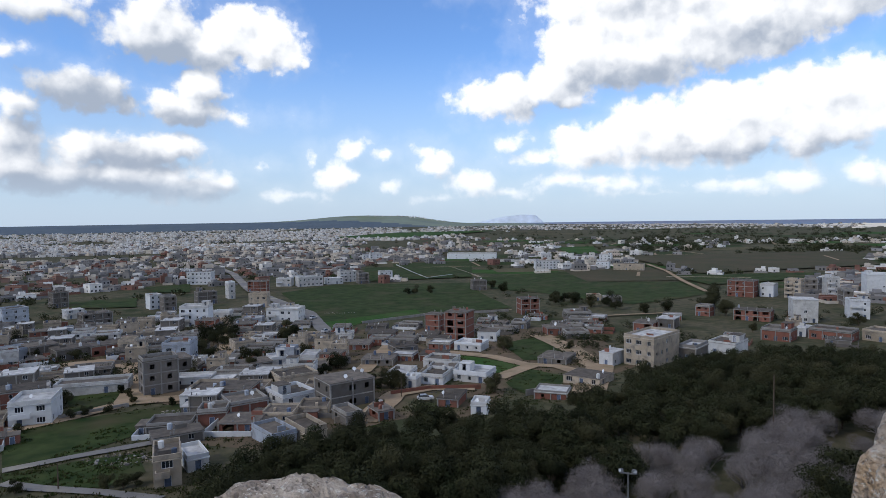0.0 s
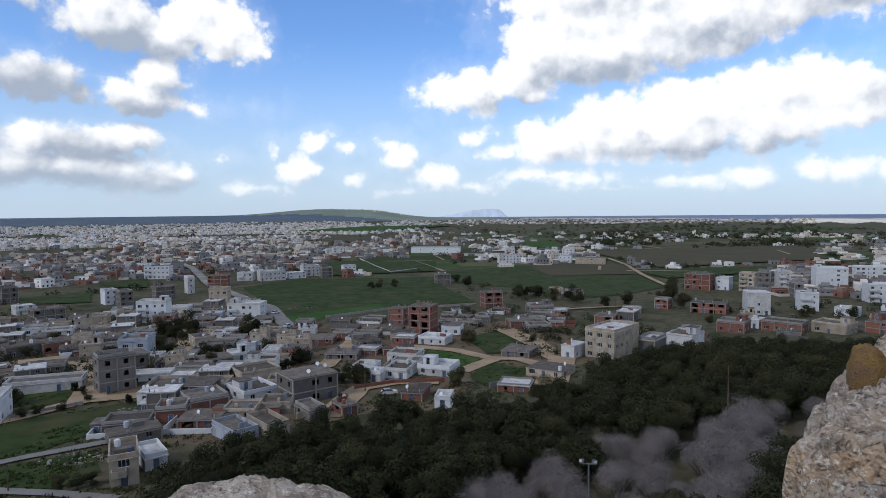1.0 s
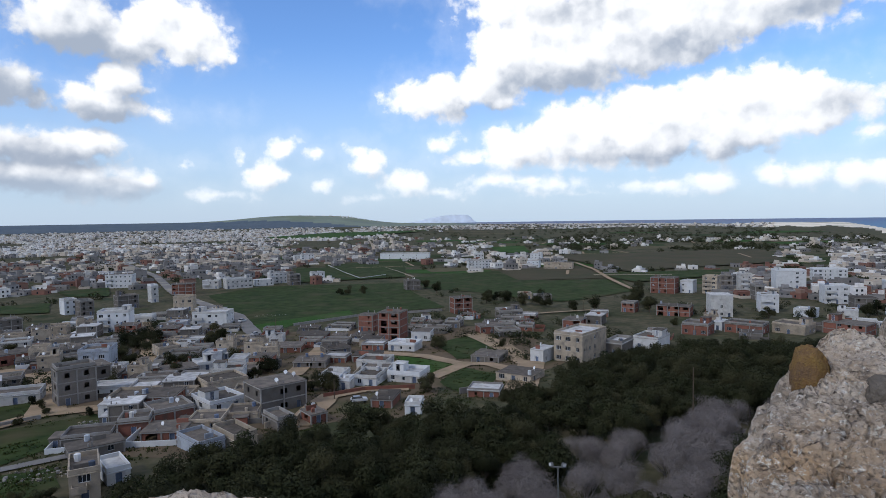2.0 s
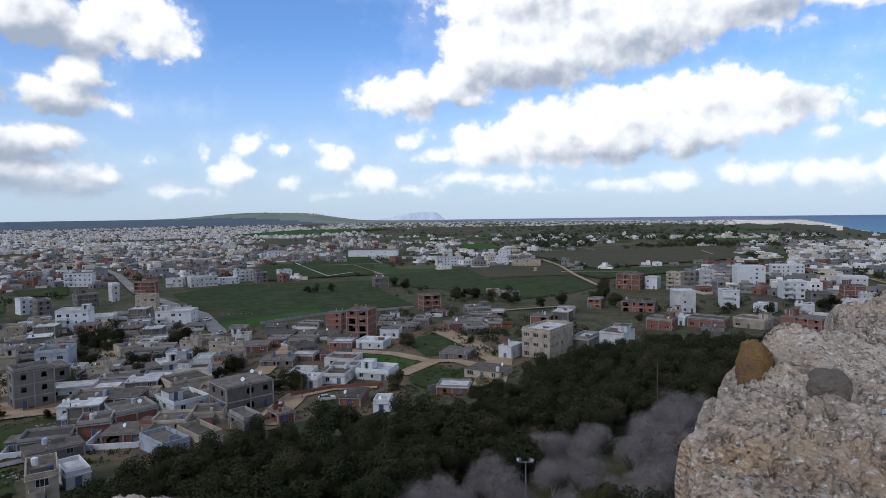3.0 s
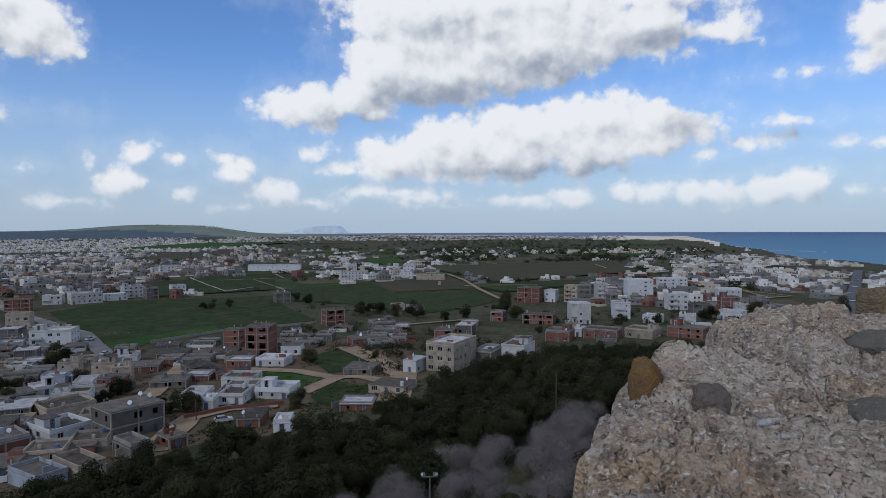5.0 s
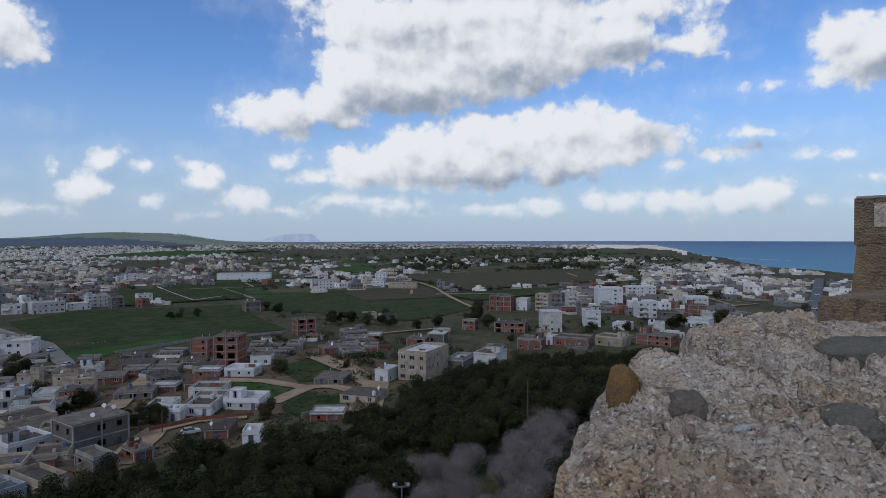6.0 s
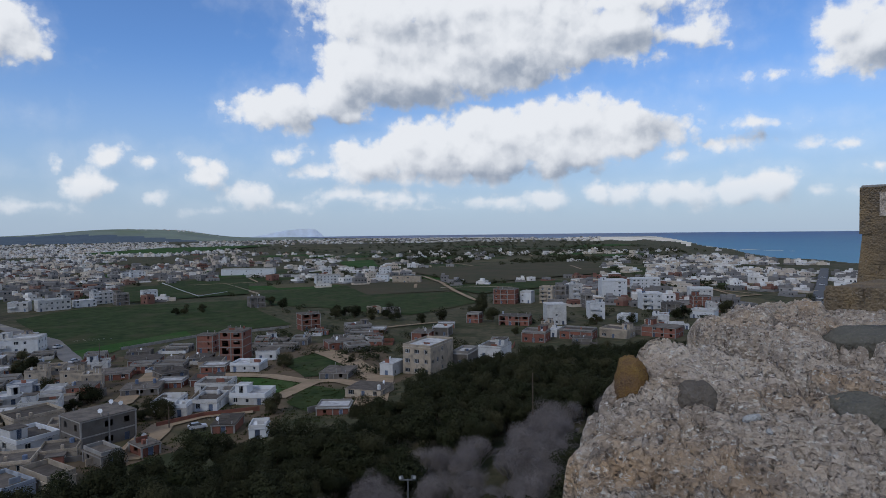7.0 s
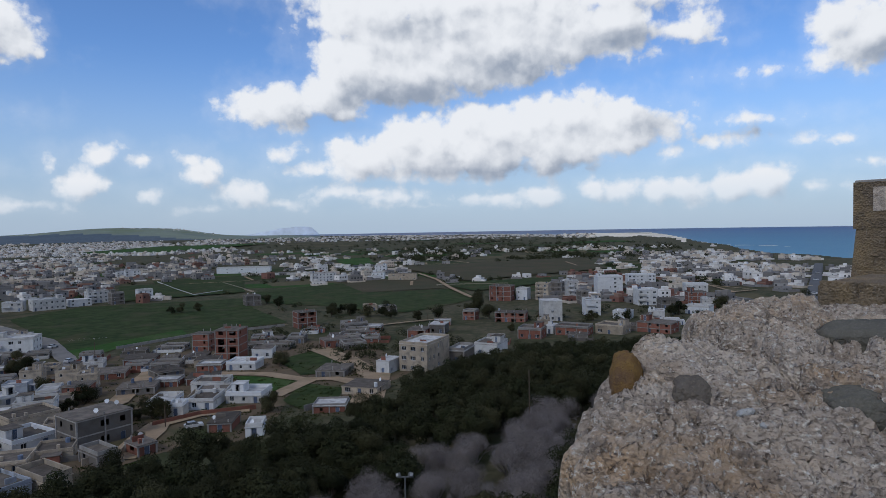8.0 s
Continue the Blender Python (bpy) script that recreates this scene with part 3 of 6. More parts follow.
drape("green_field", M_FIELD, [(-225.4, 465.6), (-199.1, 489.2), (-175.2, 429.9), (-202.2, 433.7)], 0.148, "green plot between houses", "field")
drape("green_field", M_FIELD, [(-78.8, 625.1), (29.6, 647.3), (23.3, 512.4), (-64.1, 489.1)], 0.154, "green field on the plain", "field")
drape("green_field", M_FIELDB, [(178.0, 957.7), (234.1, 975.3), (200.0, 803.0), (154.1, 790.8)], 0.160, "green field beside white houses", "field")
drape("ploughed_field", M_BROWN, [(208.9, 732.6), (498.2, 770.8), (400.6, 571.5), (210.6, 511.5)], 0.166, "brown scrubby field on the plain", "field")
drape("green_field", M_FIELD, [(177.5, 496.7), (304.2, 505.5), (274.3, 462.7), (183.6, 427.0)], 0.172, "green field beyond the new houses", "field")
drape("bright_field", M_FIELDB, [(-317.6, 1574.8), (-152.4, 2023.7), (183.9, 2115.0), (-112.0, 1483.7)], 0.178, "light green far field", "field")
ribbon("road", M_ROAD, [(-41.4, 234.0), (-55.0, 275.0), (-70.4, 320.9), (-136.7, 437.7), (-192.3, 570.8), (-290.4, 757.9)], 6.5, 0.190, "grey asphalt road running through the town", "road")
ribbon("dirt_track", M_DIRT, [(-94.1, 130.4), (-85.5, 139.9), (-77.5, 152.1), (-63.5, 155.1)], 6, 0.194, "pale brown dirt track beside a field", "track")
ribbon("dirt_track", M_DIRT, [(-77.5, 152.5), (-84.9, 170.5), (-100.5, 198.8), (-116.2, 207.0), (-130.4, 196.9), (-135.7, 189.1)], 8, 0.198, "brown dirt lane between houses", "track")
ribbon("lane", M_ROAD, [(-77.0, 106.1), (-67.9, 112.3), (-56.2, 119.3)], 2.8, 0.202, "pale worn lane beside a field", "road")
ribbon("lane", M_ROAD, [(-72.8, 100.1), (-65.3, 97.3), (-53.1, 94.5), (-42.8, 91.0)], 2.2, 0.206, "pale worn lane beside a plot", "road")
ribbon("dirt_track", M_DIRT, [(0.6, 209.7), (15.2, 200.6), (24.3, 187.2), (33.1, 183.6), (40.4, 168.6)], 5, 0.210, "sandy dirt track across green plots", "track")
ribbon("dirt_track", M_DIRT, [(25.8, 185.4), (18.9, 176.4), (14.3, 169.5)], 5, 0.214, "sandy dirt track across green plots", "track")
ribbon("dirt_track", M_DIRT, [(37.1, 241.9), (42.5, 214.1), (45.2, 180.5), (34.2, 148.7)], 8, 0.218, "wide sandy lane between houses", "track")
ribbon("dirt_track", M_DIRT, [(-37.7, 284.5), (-10.0, 307.1), (34.5, 318.8)], 2.5, 0.222, "pale footpath along the field edge", "track")
ribbon("dirt_track", M_DIRT, [(69.5, 290.2), (83.8, 294.1), (112.1, 298.3)], 2.5, 0.226, "pale footpath along the field edge", "track")
ribbon("dirt_track", M_DIRT, [(199.5, 612.3), (191.7, 536.3), (173.9, 452.1), (162.8, 385.1)], 3.5, 0.230, "pale track across the plain", "track")
ribbon("dirt_track", M_DIRT, [(-114.3, 318.4), (-82.8, 237.0), (-74.7, 204.2)], 6, 0.234, "brown lane between houses", "track")
ribbon("dirt_track", M_DIRT, [(-17.6, 129.2), (-12.3, 153.4), (-4.0, 158.8), (7.5, 158.1)], 6, 0.238, "brown lane below white houses", "track")
ribbon("dirt_track", M_DIRT, [(-34.9, 167.9), (-24.4, 181.5), (-19.7, 223.6)], 6, 0.242, "brown lane between houses", "track")
ribbon("street", M_ASPHALT, [(278.1, 227.7), (376.6, 304.6), (538.0, 431.2), (618.7, 494.5)], 8, 0.25, "straight grey asphalt street towards the shore", "street")


def parcels():
    """Smaller plots of crop, fallow and ploughed land across the plain, and the paths between them."""
    rnd = random.Random(31)
    kinds = ((M_FIELD, "green_field", "dark green plot on the plain"), (M_FIELD, "green_field", "dark green plot on the plain"), (M_FIELDB, "green_field", "bright green plot on the plain"), (M_BROWN, "ploughed_field", "brown ploughed plot on the plain"), (M_FALLOW, "fallow_field", "pale fallow plot on the plain"))
    made = 0
    while made < 70:
        az0, az1, d0, d1 = rnd.choice(((4, 44, 430, 1500), (4, 44, 700, 2200), (-16, 4, 520, 1500)))
        az, d = radians(rnd.uniform(az0, az1)), 1 / rnd.uniform(1 / d1, 1 / d0)
        x, y = d * math.sin(az), d * math.cos(az)
        w, h = rnd.uniform(30, 75) * (0.7 + d / 900), rnd.uniform(22, 50) * (0.7 + d / 900)
        if any(inside(x, y, f) for f in FIELDS) or d + h > float(coast(math.degrees(az))) - 150:
            continue
        t = radians(-18 + rnd.choice((0, 0, 24)) + rnd.uniform(-5, 5))
        c, s = math.cos(t), math.sin(t)
        ring = [(x + c * a * w / 2 - s * b * h / 2, y + s * a * w / 2 + c * b * h / 2) for a, b in ((-1, -1), (1, -1.1), (1.1, 1), (-0.95, 1))]
        m, name, label = rnd.choice(kinds)
        drape(name, m, ring, 0.03 + 0.0004 * made, label, "field", True)
        if made % 4 == 0:
            ribbon("dirt_track", M_DIRT, [ring[0], ring[1], ring[2]] if made % 8 else [ring[3], ring[0]], 2.5, 0.17, "narrow pale track between plots", "track")
        made += 1


parcels()


# ---- houses ----
def part(name, me, parent, label="", m=None):
    """Links a mesh as one part under a thing or a part."""
    ob = new(name, me)
    ob.parent = parent
    if m is not None:
        ob.matrix_basis = m
    if label:
        ob["label"] = label
    return ob


class Shape:
    """Collects quads and boxes for one mesh."""

    def __init__(self):
        self.v, self.f, self.k = [], [], []

    def quad(self, pts, k=0):
        n = len(self.v)
        self.v += [tuple(p) for p in pts]
        self.f.append(tuple(range(n, n + len(pts))))
        self.k.append(k)

    def box(self, x0, y0, z0, x1, y1, z1, k=0, top=None, bevel=0.0):
        n = len(self.v)
        b = bevel
        if b:
            ring = lambda x0, y0, x1, y1, z: [(x0, y0, z), (x1, y0, z), (x1, y1, z), (x0, y1, z)]
            self.v += ring(x0, y0, x1, y1, z0) + ring(x0, y0, x1, y1, z1 - b) + ring(x0 + b, y0 + b, x1 - b, y1 - b, z1)
            for a in (0, 4):
                for i in range(4):
                    j = (i + 1) % 4
                    self.f.append((n + a + i, n + a + j, n + a + 4 + j, n + a + 4 + i))
                    self.k.append(k)
            self.f += [(n + 3, n + 2, n + 1, n), (n + 8, n + 9, n + 10, n + 11)]
            self.k += [k, k if top is None else top]
            return
        self.v += [(x, y, z) for z in (z0, z1) for x, y in ((x0, y0), (x1, y0), (x1, y1), (x0, y1))]
        self.f += [(n + 3, n + 2, n + 1, n), (n + 4, n + 5, n + 6, n + 7)]
        self.k += [k, k if top is None else top]
        for i in range(4):
            j = (i + 1) % 4
            self.f.append((n + i, n + j, n + 4 + j, n + 4 + i))
            self.k.append(k)

    def mesh(self, name, *mats):
        me = bpy.data.meshes.new(name)
        me.from_pydata(self.v, [], self.f)
        for m in mats:
            me.materials.append(m)
        me.polygons.foreach_set("material_index", self.k)
        return me


def limb(s, a, b, r0, r1, k=0):
    """A tapered six-sided limb from a to b, closed at its far end."""
    a, b = Vector(a), Vector(b)
    ax = (b - a).normalized()
    u = ax.orthogonal().normalized()
    v = ax.cross(u)
    n = len(s.v)
    for p, r in ((a, r0), (b, r1)):
        for i in range(6):
            t = i * math.pi / 3
            s.v.append(tuple(p + r * (math.cos(t) * u + math.sin(t) * v)))
    for i in range(6):
        j = (i + 1) % 6
        s.f.append((n + i, n + j, n + 6 + j, n + 6 + i))
        s.k.append(k)
    s.f.append(tuple(range(n + 6, n + 12)))
    s.k.append(k)


def wall_panel(s, at, L, z0, z1, openings, thick=0.28):
    """One storey of a facade, length L along x at y = 0 facing -y, mapped by at(x, y, z); openings: (x0, x1, sill, head) from the storey's floor."""
    cuts = sorted({0.0, L, *(o[0] for o in openings), *(o[1] for o in openings)})
    for a, b in zip(cuts, cuts[1:]):
        o = next((o for o in openings if o[0] <= a + 1e-6 and o[1] >= b - 1e-6), None)
        spans = [(z0, z1)] if o is None else [(z0, z0 + o[2]), (z0 + o[3], z1)]
        for p, q in spans:
            if q - p > 0.01:
                s.quad([at(a, 0, p), at(b, 0, p), at(b, 0, q), at(a, 0, q)])
        if o:
            lo, hi = z0 + o[2], z0 + o[3]
            s.quad([at(a, 0, lo), at(b, 0, lo), at(b, thick, lo), at(a, thick, lo)])
            s.quad([at(a, thick, hi), at(b, thick, hi), at(b, 0, hi), at(a, 0, hi)])
            s.quad([at(a, 0, lo), at(a, thick, lo), at(a, thick, hi), at(a, 0, hi)])
            s.quad([at(b, 0, hi), at(b, thick, hi), at(b, thick, lo), at(b, 0, lo)])


def window_mesh(name, w, h, bars, mats):
    """A frame with set-back panes, in one connected piece; its foot at the origin, facing -y."""
    t, xs = 0.07, [-w / 2]
    for b in range(bars + 1):
        x0, x1 = -w / 2 + w * b / (bars + 1), -w / 2 + w * (b + 1) / (bars + 1)
        xs += [x0 + (t if b == 0 else t / 2), x1 - (t if b == bars else t / 2)]
    xs.append(w / 2)
    zs = [0, t, h - t, h]
    me, v, f, k, at = bpy.data.meshes.new(name), [], [], [], {}

    def vert(*p):
        if p not in at:
            at[p] = len(v)
            v.append(p)
        return at[p]

    for i in range(len(xs) - 1):
        for j in range(3):
            x0, x1, z0, z1 = xs[i], xs[i + 1], zs[j], zs[j + 1]
            ring = ((x0, z0), (x1, z0), (x1, z1), (x0, z1))
            if j == 1 and i % 2 == 1:
                f.append(tuple(vert(x, 0.03, z) for x, z in ring))
                k.append(0)
                for (ax, az), (bx, bz) in zip(ring, ring[1:] + ring[:1]):
                    f.append((vert(ax, -0.03, az), vert(bx, -0.03, bz), vert(bx, 0.03, bz), vert(ax, 0.03, az)))
                    k.append(1)
            else:
                f.append(tuple(vert(x, -0.03, z) for x, z in ring))
                k.append(1)
    me.from_pydata(v, [], f)
    for m in mats:
        me.materials.append(m)
    me.polygons.foreach_set("material_index", k)
    return me


WIN = [window_mesh("window", 1.1, 1.25, 1, (M_PANE, M_FRAME)), window_mesh("window", 1.7, 1.25, 2, (M_PANE, M_FRAME)), window_mesh("window", 0.8, 1.0, 0, (M_PANE, M_FRAME))]
WIN_W = (1.1, 1.7, 0.8)
WIN_H = (1.25, 1.25, 1.0)
DOOR = window_mesh("door", 1.1, 2.1, 0, (M_DOOR, M_FRAME))
WALLS = dict(white=M_WHITE, cream=M_CREAM, grey=M_GREY, blue=M_BLUE, brick=M_BRICK, open=M_BRICK)
WORDS = dict(white="whitewashed", cream="cream plastered", grey="bare grey block", blue="blue-grey plastered", brick="unplastered red brick", open="unfinished red brick and concrete")
FH = 3.0


def make_house(w, d, floors, style, seed=0, annex=True, hut=None, roof=None, parapet=None, balcony=None, glazed=None, fh=FH, dense=1.0, yard=0.0):
    """A flat-roofed house, its front facing -y, its base centre at the origin. Returns the Empty that holds its parts."""
    rnd = random.Random(seed * 7919 + int(w * 10) + floors)
    root = new("house")
    body = WALLS[style]
    bare = style in ("brick", "open", "grey")
    glazed = (style in ("white", "cream", "blue")) or rnd.random() < 0.35 if glazed is None else glazed
    H = floors * fh
    s, inner, fr = Shape(), Shape(), Shape()
    holes = []
    wide = style == "open"
    sides = (
        (w, lambda x, y, z: (x - w / 2, y - d / 2, z), (0, 1), 0.85),
        (d, lambda x, y, z: (w / 2 - y, x - d / 2, z), (1, 0), 0.55),
        (w, lambda x, y, z: (w / 2 - x, d / 2 - y, z), (0, -1), 0.5),
        (d, lambda x, y, z: (y - w / 2, d / 2 - x, z), (-1, 0), 0.55),
    )
    for si, (L, at, nrm, prob) in enumerate(sides):
        bays = max(1, int(L / (3.4 if wide else 3.1)))
        door_bay = rnd.randrange(bays) if si == 0 else -1
        kinds = [rnd.choice((0, 0, 0, 1, 2)) for _ in range(bays)]
        keep = [rnd.random() < prob * dense for _ in range(bays)]
        for fl in range(floors):
            ops = []
            for b in range(bays):
                cx = L * (b + 0.5) / bays
                if fl == 0 and b == door_bay:
                    ops.append((cx - 0.55, cx + 0.55, 0.05, 2.15))
                    holes.append((si, cx, fl * fh + 0.05, "door"))
                elif keep[b] or rnd.random() < 0.12:
                    if wide and rnd.random() < 0.6:
                        hw = min(1.2, L / bays * 0.38)
                        ops.append((cx - hw, cx + hw, 0.15 if rnd.random() < 0.5 else 0.9, fh - 0.45))
                    else:
                        k = kinds[b]
                        hw = min(WIN_W[k] / 2, L / bays * 0.42)
                        ops.append((cx - hw, cx + hw, 1.0, 1.0 + WIN_H[k]))
                        holes.append((si, cx, fl * fh + 1.0, k, hw))
            wall_panel(s, at, L, fl * fh, (fl + 1) * fh, ops)
    for fl in range(floors + 1):
        z = min(fl * fh, H - 0.01)
        if fl:
            inner.box(-w / 2 + 0.3, -d / 2 + 0.3, z - 0.2, w / 2 - 0.3, d / 2 - 0.3, z)
    part("wall", s.mesh("wall", body), root)
    if not glazed:
        part("floor_slab", inner.mesh("floor_slab", M_CONC), root)
    if bare:
        for fl in range(1, floors + 1):
            z = fl * fh
            o = 0.03 if fl < floors else 0.25
            fr.box(-w / 2 - o, -d / 2 - o, z - 0.28, w / 2 + o, d / 2 + o, z - 0.02 if fl == floors else z)
        nb = max(1, int(w / 4))
        for i in range(nb + 1):
            x = -w / 2 + w * i / nb
            for y in (-d / 2, d / 2):
                fr.box(x - 0.15, y - 0.15 - 0.02, 0, x + 0.15, y + 0.15 + 0.02, H - 0.3)
        part("concrete_frame", fr.mesh("concrete_frame", M_CONC), root, "grey concrete slabs and columns")
    # roof
    whitewash = (style in ("white",) and rnd.random() < 0.75) if roof is None else roof == "white"
    rmat = M_ROOFW if whitewash else M_ROOF
    over = 0.25 if bare else 0.0
    rs = Shape()
    rs.box(-w / 2 - over + 0.01, -d / 2 - over + 0.01, H - 0.015, w / 2 + over - 0.01, d / 2 + over - 0.01, H + 0.12)
    part("roof", rs.mesh("roof", rmat), root)
    high = (rnd.random() < (0.3 if bare else 0.85)) if parapet is None else parapet
    if high:
        ps = Shape()
        ph, pt = rnd.uniform(0.55, 0.95), 0.2
        z0, z1 = H + 0.12, H + 0.12 + ph
        ps.box(-w / 2, -d / 2, z0, w / 2, -d / 2 + pt, z1, bevel=0.03)
        ps.box(-w / 2, d / 2 - pt, z0, w / 2, d / 2, z1, bevel=0.03)
        ps.box(-w / 2, -d / 2 + pt, z0, -w / 2 + pt, d / 2 - pt, z1, bevel=0.03)
        ps.box(w / 2 - pt, -d / 2 + pt, z0, w / 2, d / 2 - pt, z1, bevel=0.03)
        part("parapet", ps.mesh("parapet", body if not bare else M_CONC), root)
    hut = (rnd.random() < 0.4 and w > 7.5 and d > 7 and floors > 1) if hut is None else hut
    if hut:
        hs = Shape()
        hw, hd = min(3.2, w * 0.4), min(4.0, d * 0.45)
        hx = rnd.choice((-1, 1)) * (w / 2 - hw / 2 - 0.5)
        hy = rnd.uniform(-0.1, 0.5) * (d / 2 - hd / 2)
        hs.box(hx - hw / 2, hy - hd / 2, H + 0.121, hx + hw / 2, hy + hd / 2, H + 2.3)
        hs.box(hx - hw / 2 - 0.15, hy - hd / 2 - 0.15, H + 2.3, hx + hw / 2 + 0.15, hy + hd / 2 + 0.15, H + 2.42, 1)
        sh = part("stair_hut", hs.mesh("stair_hut", body, rmat), root)
        part("door", DOOR, sh, m=pose(hx, hy - hd / 2 - 0.03, H + 0.14))
    if bare and not high:
        for i in range(rnd.randint(2, 5)):
            cs = Shape()
            x, y = rnd.uniform(-w / 2 + 0.2, w / 2 - 0.2), rnd.choice((-d / 2 + 0.2, d / 2 - 0.2))
            cs.box(x - 0.12, y - 0.12, H + 0.11, x + 0.12, y + 0.12, H + rnd.uniform(0.5, 1.3))
            part("column_stub", cs.mesh("column_stub", M_CONC), root)
    balcony = (rnd.random() < 0.3 and floors > 1 and not bare) if balcony is None else balcony
    if balcony:
        for fl in range(1, floors):
            bs = Shape()
            bw = min(w * 0.5, 4.5)
            bx = -w / 2 + bw / 2 + 0.3
            bs.box(bx - bw / 2, -d / 2 - 1.2, fl * fh - 0.15, bx + bw / 2, -d / 2 - 0.002, fl * fh)
            bs.box(bx - bw / 2, -d / 2 - 1.2, fl * fh, bx + bw / 2, -d / 2 - 1.08, fl * fh + 0.9)
            for sx in (-1, 1):
                x = bx + sx * (bw / 2 - 0.06)
                bs.box(x - 0.06, -d / 2 - 1.08, fl * fh, x + 0.06, -d / 2 - 0.002, fl * fh + 0.9)
            part("balcony", bs.mesh("balcony", body), root)
    if not bare:
        cs = Shape()
        cs.box(-w / 2 - 0.13, -d / 2 - 0.13, H - 0.12, w / 2 + 0.13, d / 2 + 0.13, H + 0.06)
        part("cornice", cs.mesh("cornice", body), root)
    if rnd.random() < 0.55 and annex:
        ax, aw, ad, ah = rnd.choice((-1, 1)), rnd.uniform(2.2, 3.6), d * rnd.uniform(0.45, 0.8), rnd.uniform(2.2, 2.9)
        ay = rnd.uniform(-0.3, 0.3) * (d - ad)
        x0 = ax * (w / 2 + 0.002) if ax > 0 else -w / 2 - aw - 0.002
        an = Shape()
        an.box(x0, ay - ad / 2, -0.5, x0 + aw, ay + ad / 2, ah)
        an.box(x0 - 0.15 * (ax < 0), ay - ad / 2 - 0.2, ah, x0 + aw + 0.15 * (ax > 0), ay + ad / 2 + 0.15, ah + 0.15, 1)
        lean = part("annex", an.mesh("annex", rnd.choice((body, body, M_GREY, M_BRICK)), rmat), root)
        part("door", DOOR, lean, m=pose(x0 + aw / 2, ay - ad / 2 - 0.035, 0.05))
    # things fixed on the roof
    for _ in range(rnd.choice((0, 1, 2, 2, 3))):
        x, y, z = rnd.uniform(-w / 2 + 0.8, w / 2 - 0.8), rnd.uniform(-d / 2 + 0.8, d / 2 - 0.8), H + 0.12
        if hut and abs(x - hx) < hw / 2 + 0.7 and abs(y - hy) < hd / 2 + 0.7:
            continue
        kind = rnd.choice(("tank", "wall", "wall", "vent", "dish"))
        ts = Shape()
        if kind == "tank":
            limb(ts, (x, y, z - 0.005), (x, y, z + 1.1), 0.5, 0.5)
            limb(ts, (x, y, z + 1.1), (x, y, z + 1.25), 0.5, 0.12)
            part("water_tank", ts.mesh("water_tank", rnd.choice((M_WHITE, M_BLUE, M_DOOR))), root)
        elif kind == "wall":
            ts.box(max(-w / 2 + 0.3, x - rnd.uniform(0.8, 2.0)), y - 0.1, z - 0.005, x + 0.5, y + 0.1, z + rnd.uniform(0.4, 1.2), bevel=0.03)
            part("roof_wall", ts.mesh("roof_wall", rnd.choice((body, M_GREY, M_BRICK))), root)
        elif kind == "vent":
            ts.box(x - 0.3, y - 0.3, z - 0.005, x + 0.3, y + 0.3, z + 0.9, bevel=0.05)
            part("chimney", ts.mesh("chimney", body), root)
        else:
            limb(ts, (x, y, z - 0.005), (x, y, z + 0.7), 0.03, 0.03)
            limb(ts, (x, y - 0.02, z + 0.72), (x - 0.12, y - 0.2, z + 0.8), 0.08, 0.5)
            part("satellite_dish", ts.mesh("satellite_dish", M_FRAME), root)
    if yard:
        ys = Shape()
        yh, sx = rnd.uniform(1.5, 2.2), rnd.choice((-1, 1))
        x0, x1 = -w / 2 - (yard * 0.6 if sx < 0 else 0), w / 2 + (yard * 0.6 if sx > 0 else 0)
        ys.box(x0, -d / 2 - yard, -0.6, x1, -d / 2 - yard + 0.2, yh, bevel=0.03)
        for x in (x0, x1 - 0.2):
            ys.box(x, -d / 2 - yard + 0.2, -0.6, x + 0.2, -d / 2 - 0.01 if -w / 2 - 0.1 < x < w / 2 - 0.1 else d / 2, yh, bevel=0.03)
        part("yard_wall", ys.mesh("yard_wall", rnd.choice((M_GREY, M_GREY, M_WHITE, M_CREAM, M_BRICK))), root, "low yard wall")
    turn = (0, 90, 180, 270)
    for si, cx, z, k, *hw in holes:
        L, at, nrm, _ = sides[si]
        x, y, _z = at(cx, 0.16, z)
        if k == "door":
            part("door", DOOR, root, m=pose(x, y, z, 0, 0, turn[si]))
        elif glazed or rnd.random() < 0.15:
            sc = hw[0] * 2 / WIN_W[k]
            part("window", WIN[k], root, m=pose(x, y, z, 0, 0, turn[si]) @ Matrix.Diagonal((sc, 1, 1, 1)))
    return root


def seat(x, y, w, d, turn=0.0):
    """The lowest ground under a footprint."""
    c, s = math.cos(radians(turn)), math.sin(radians(turn))
    return min(float(height(x + c * a - s * b, y + s * a + c * b)) for a in (-w / 2, w / 2) for b in (-d / 2, d / 2))


def house(x, y, w, d, floors, style, turn, words="", **more):
    ob = make_house(w, d, floors, style, seed=int(abs(x * 3 + y)), annex=False, **more)
    ob.matrix_basis = pose(x, y, seat(x, y, w, d, turn), 0, 0, turn)
    TAKEN.append((x, y, 0.5 * max(w, d)))
    n = ("one-storey", "two-storey", "three-storey", "four-storey", "five-storey", "six-storey")[floors - 1]
    return tagged(ob, words or f"{n} {WORDS[style]} house with a flat roof", "house")


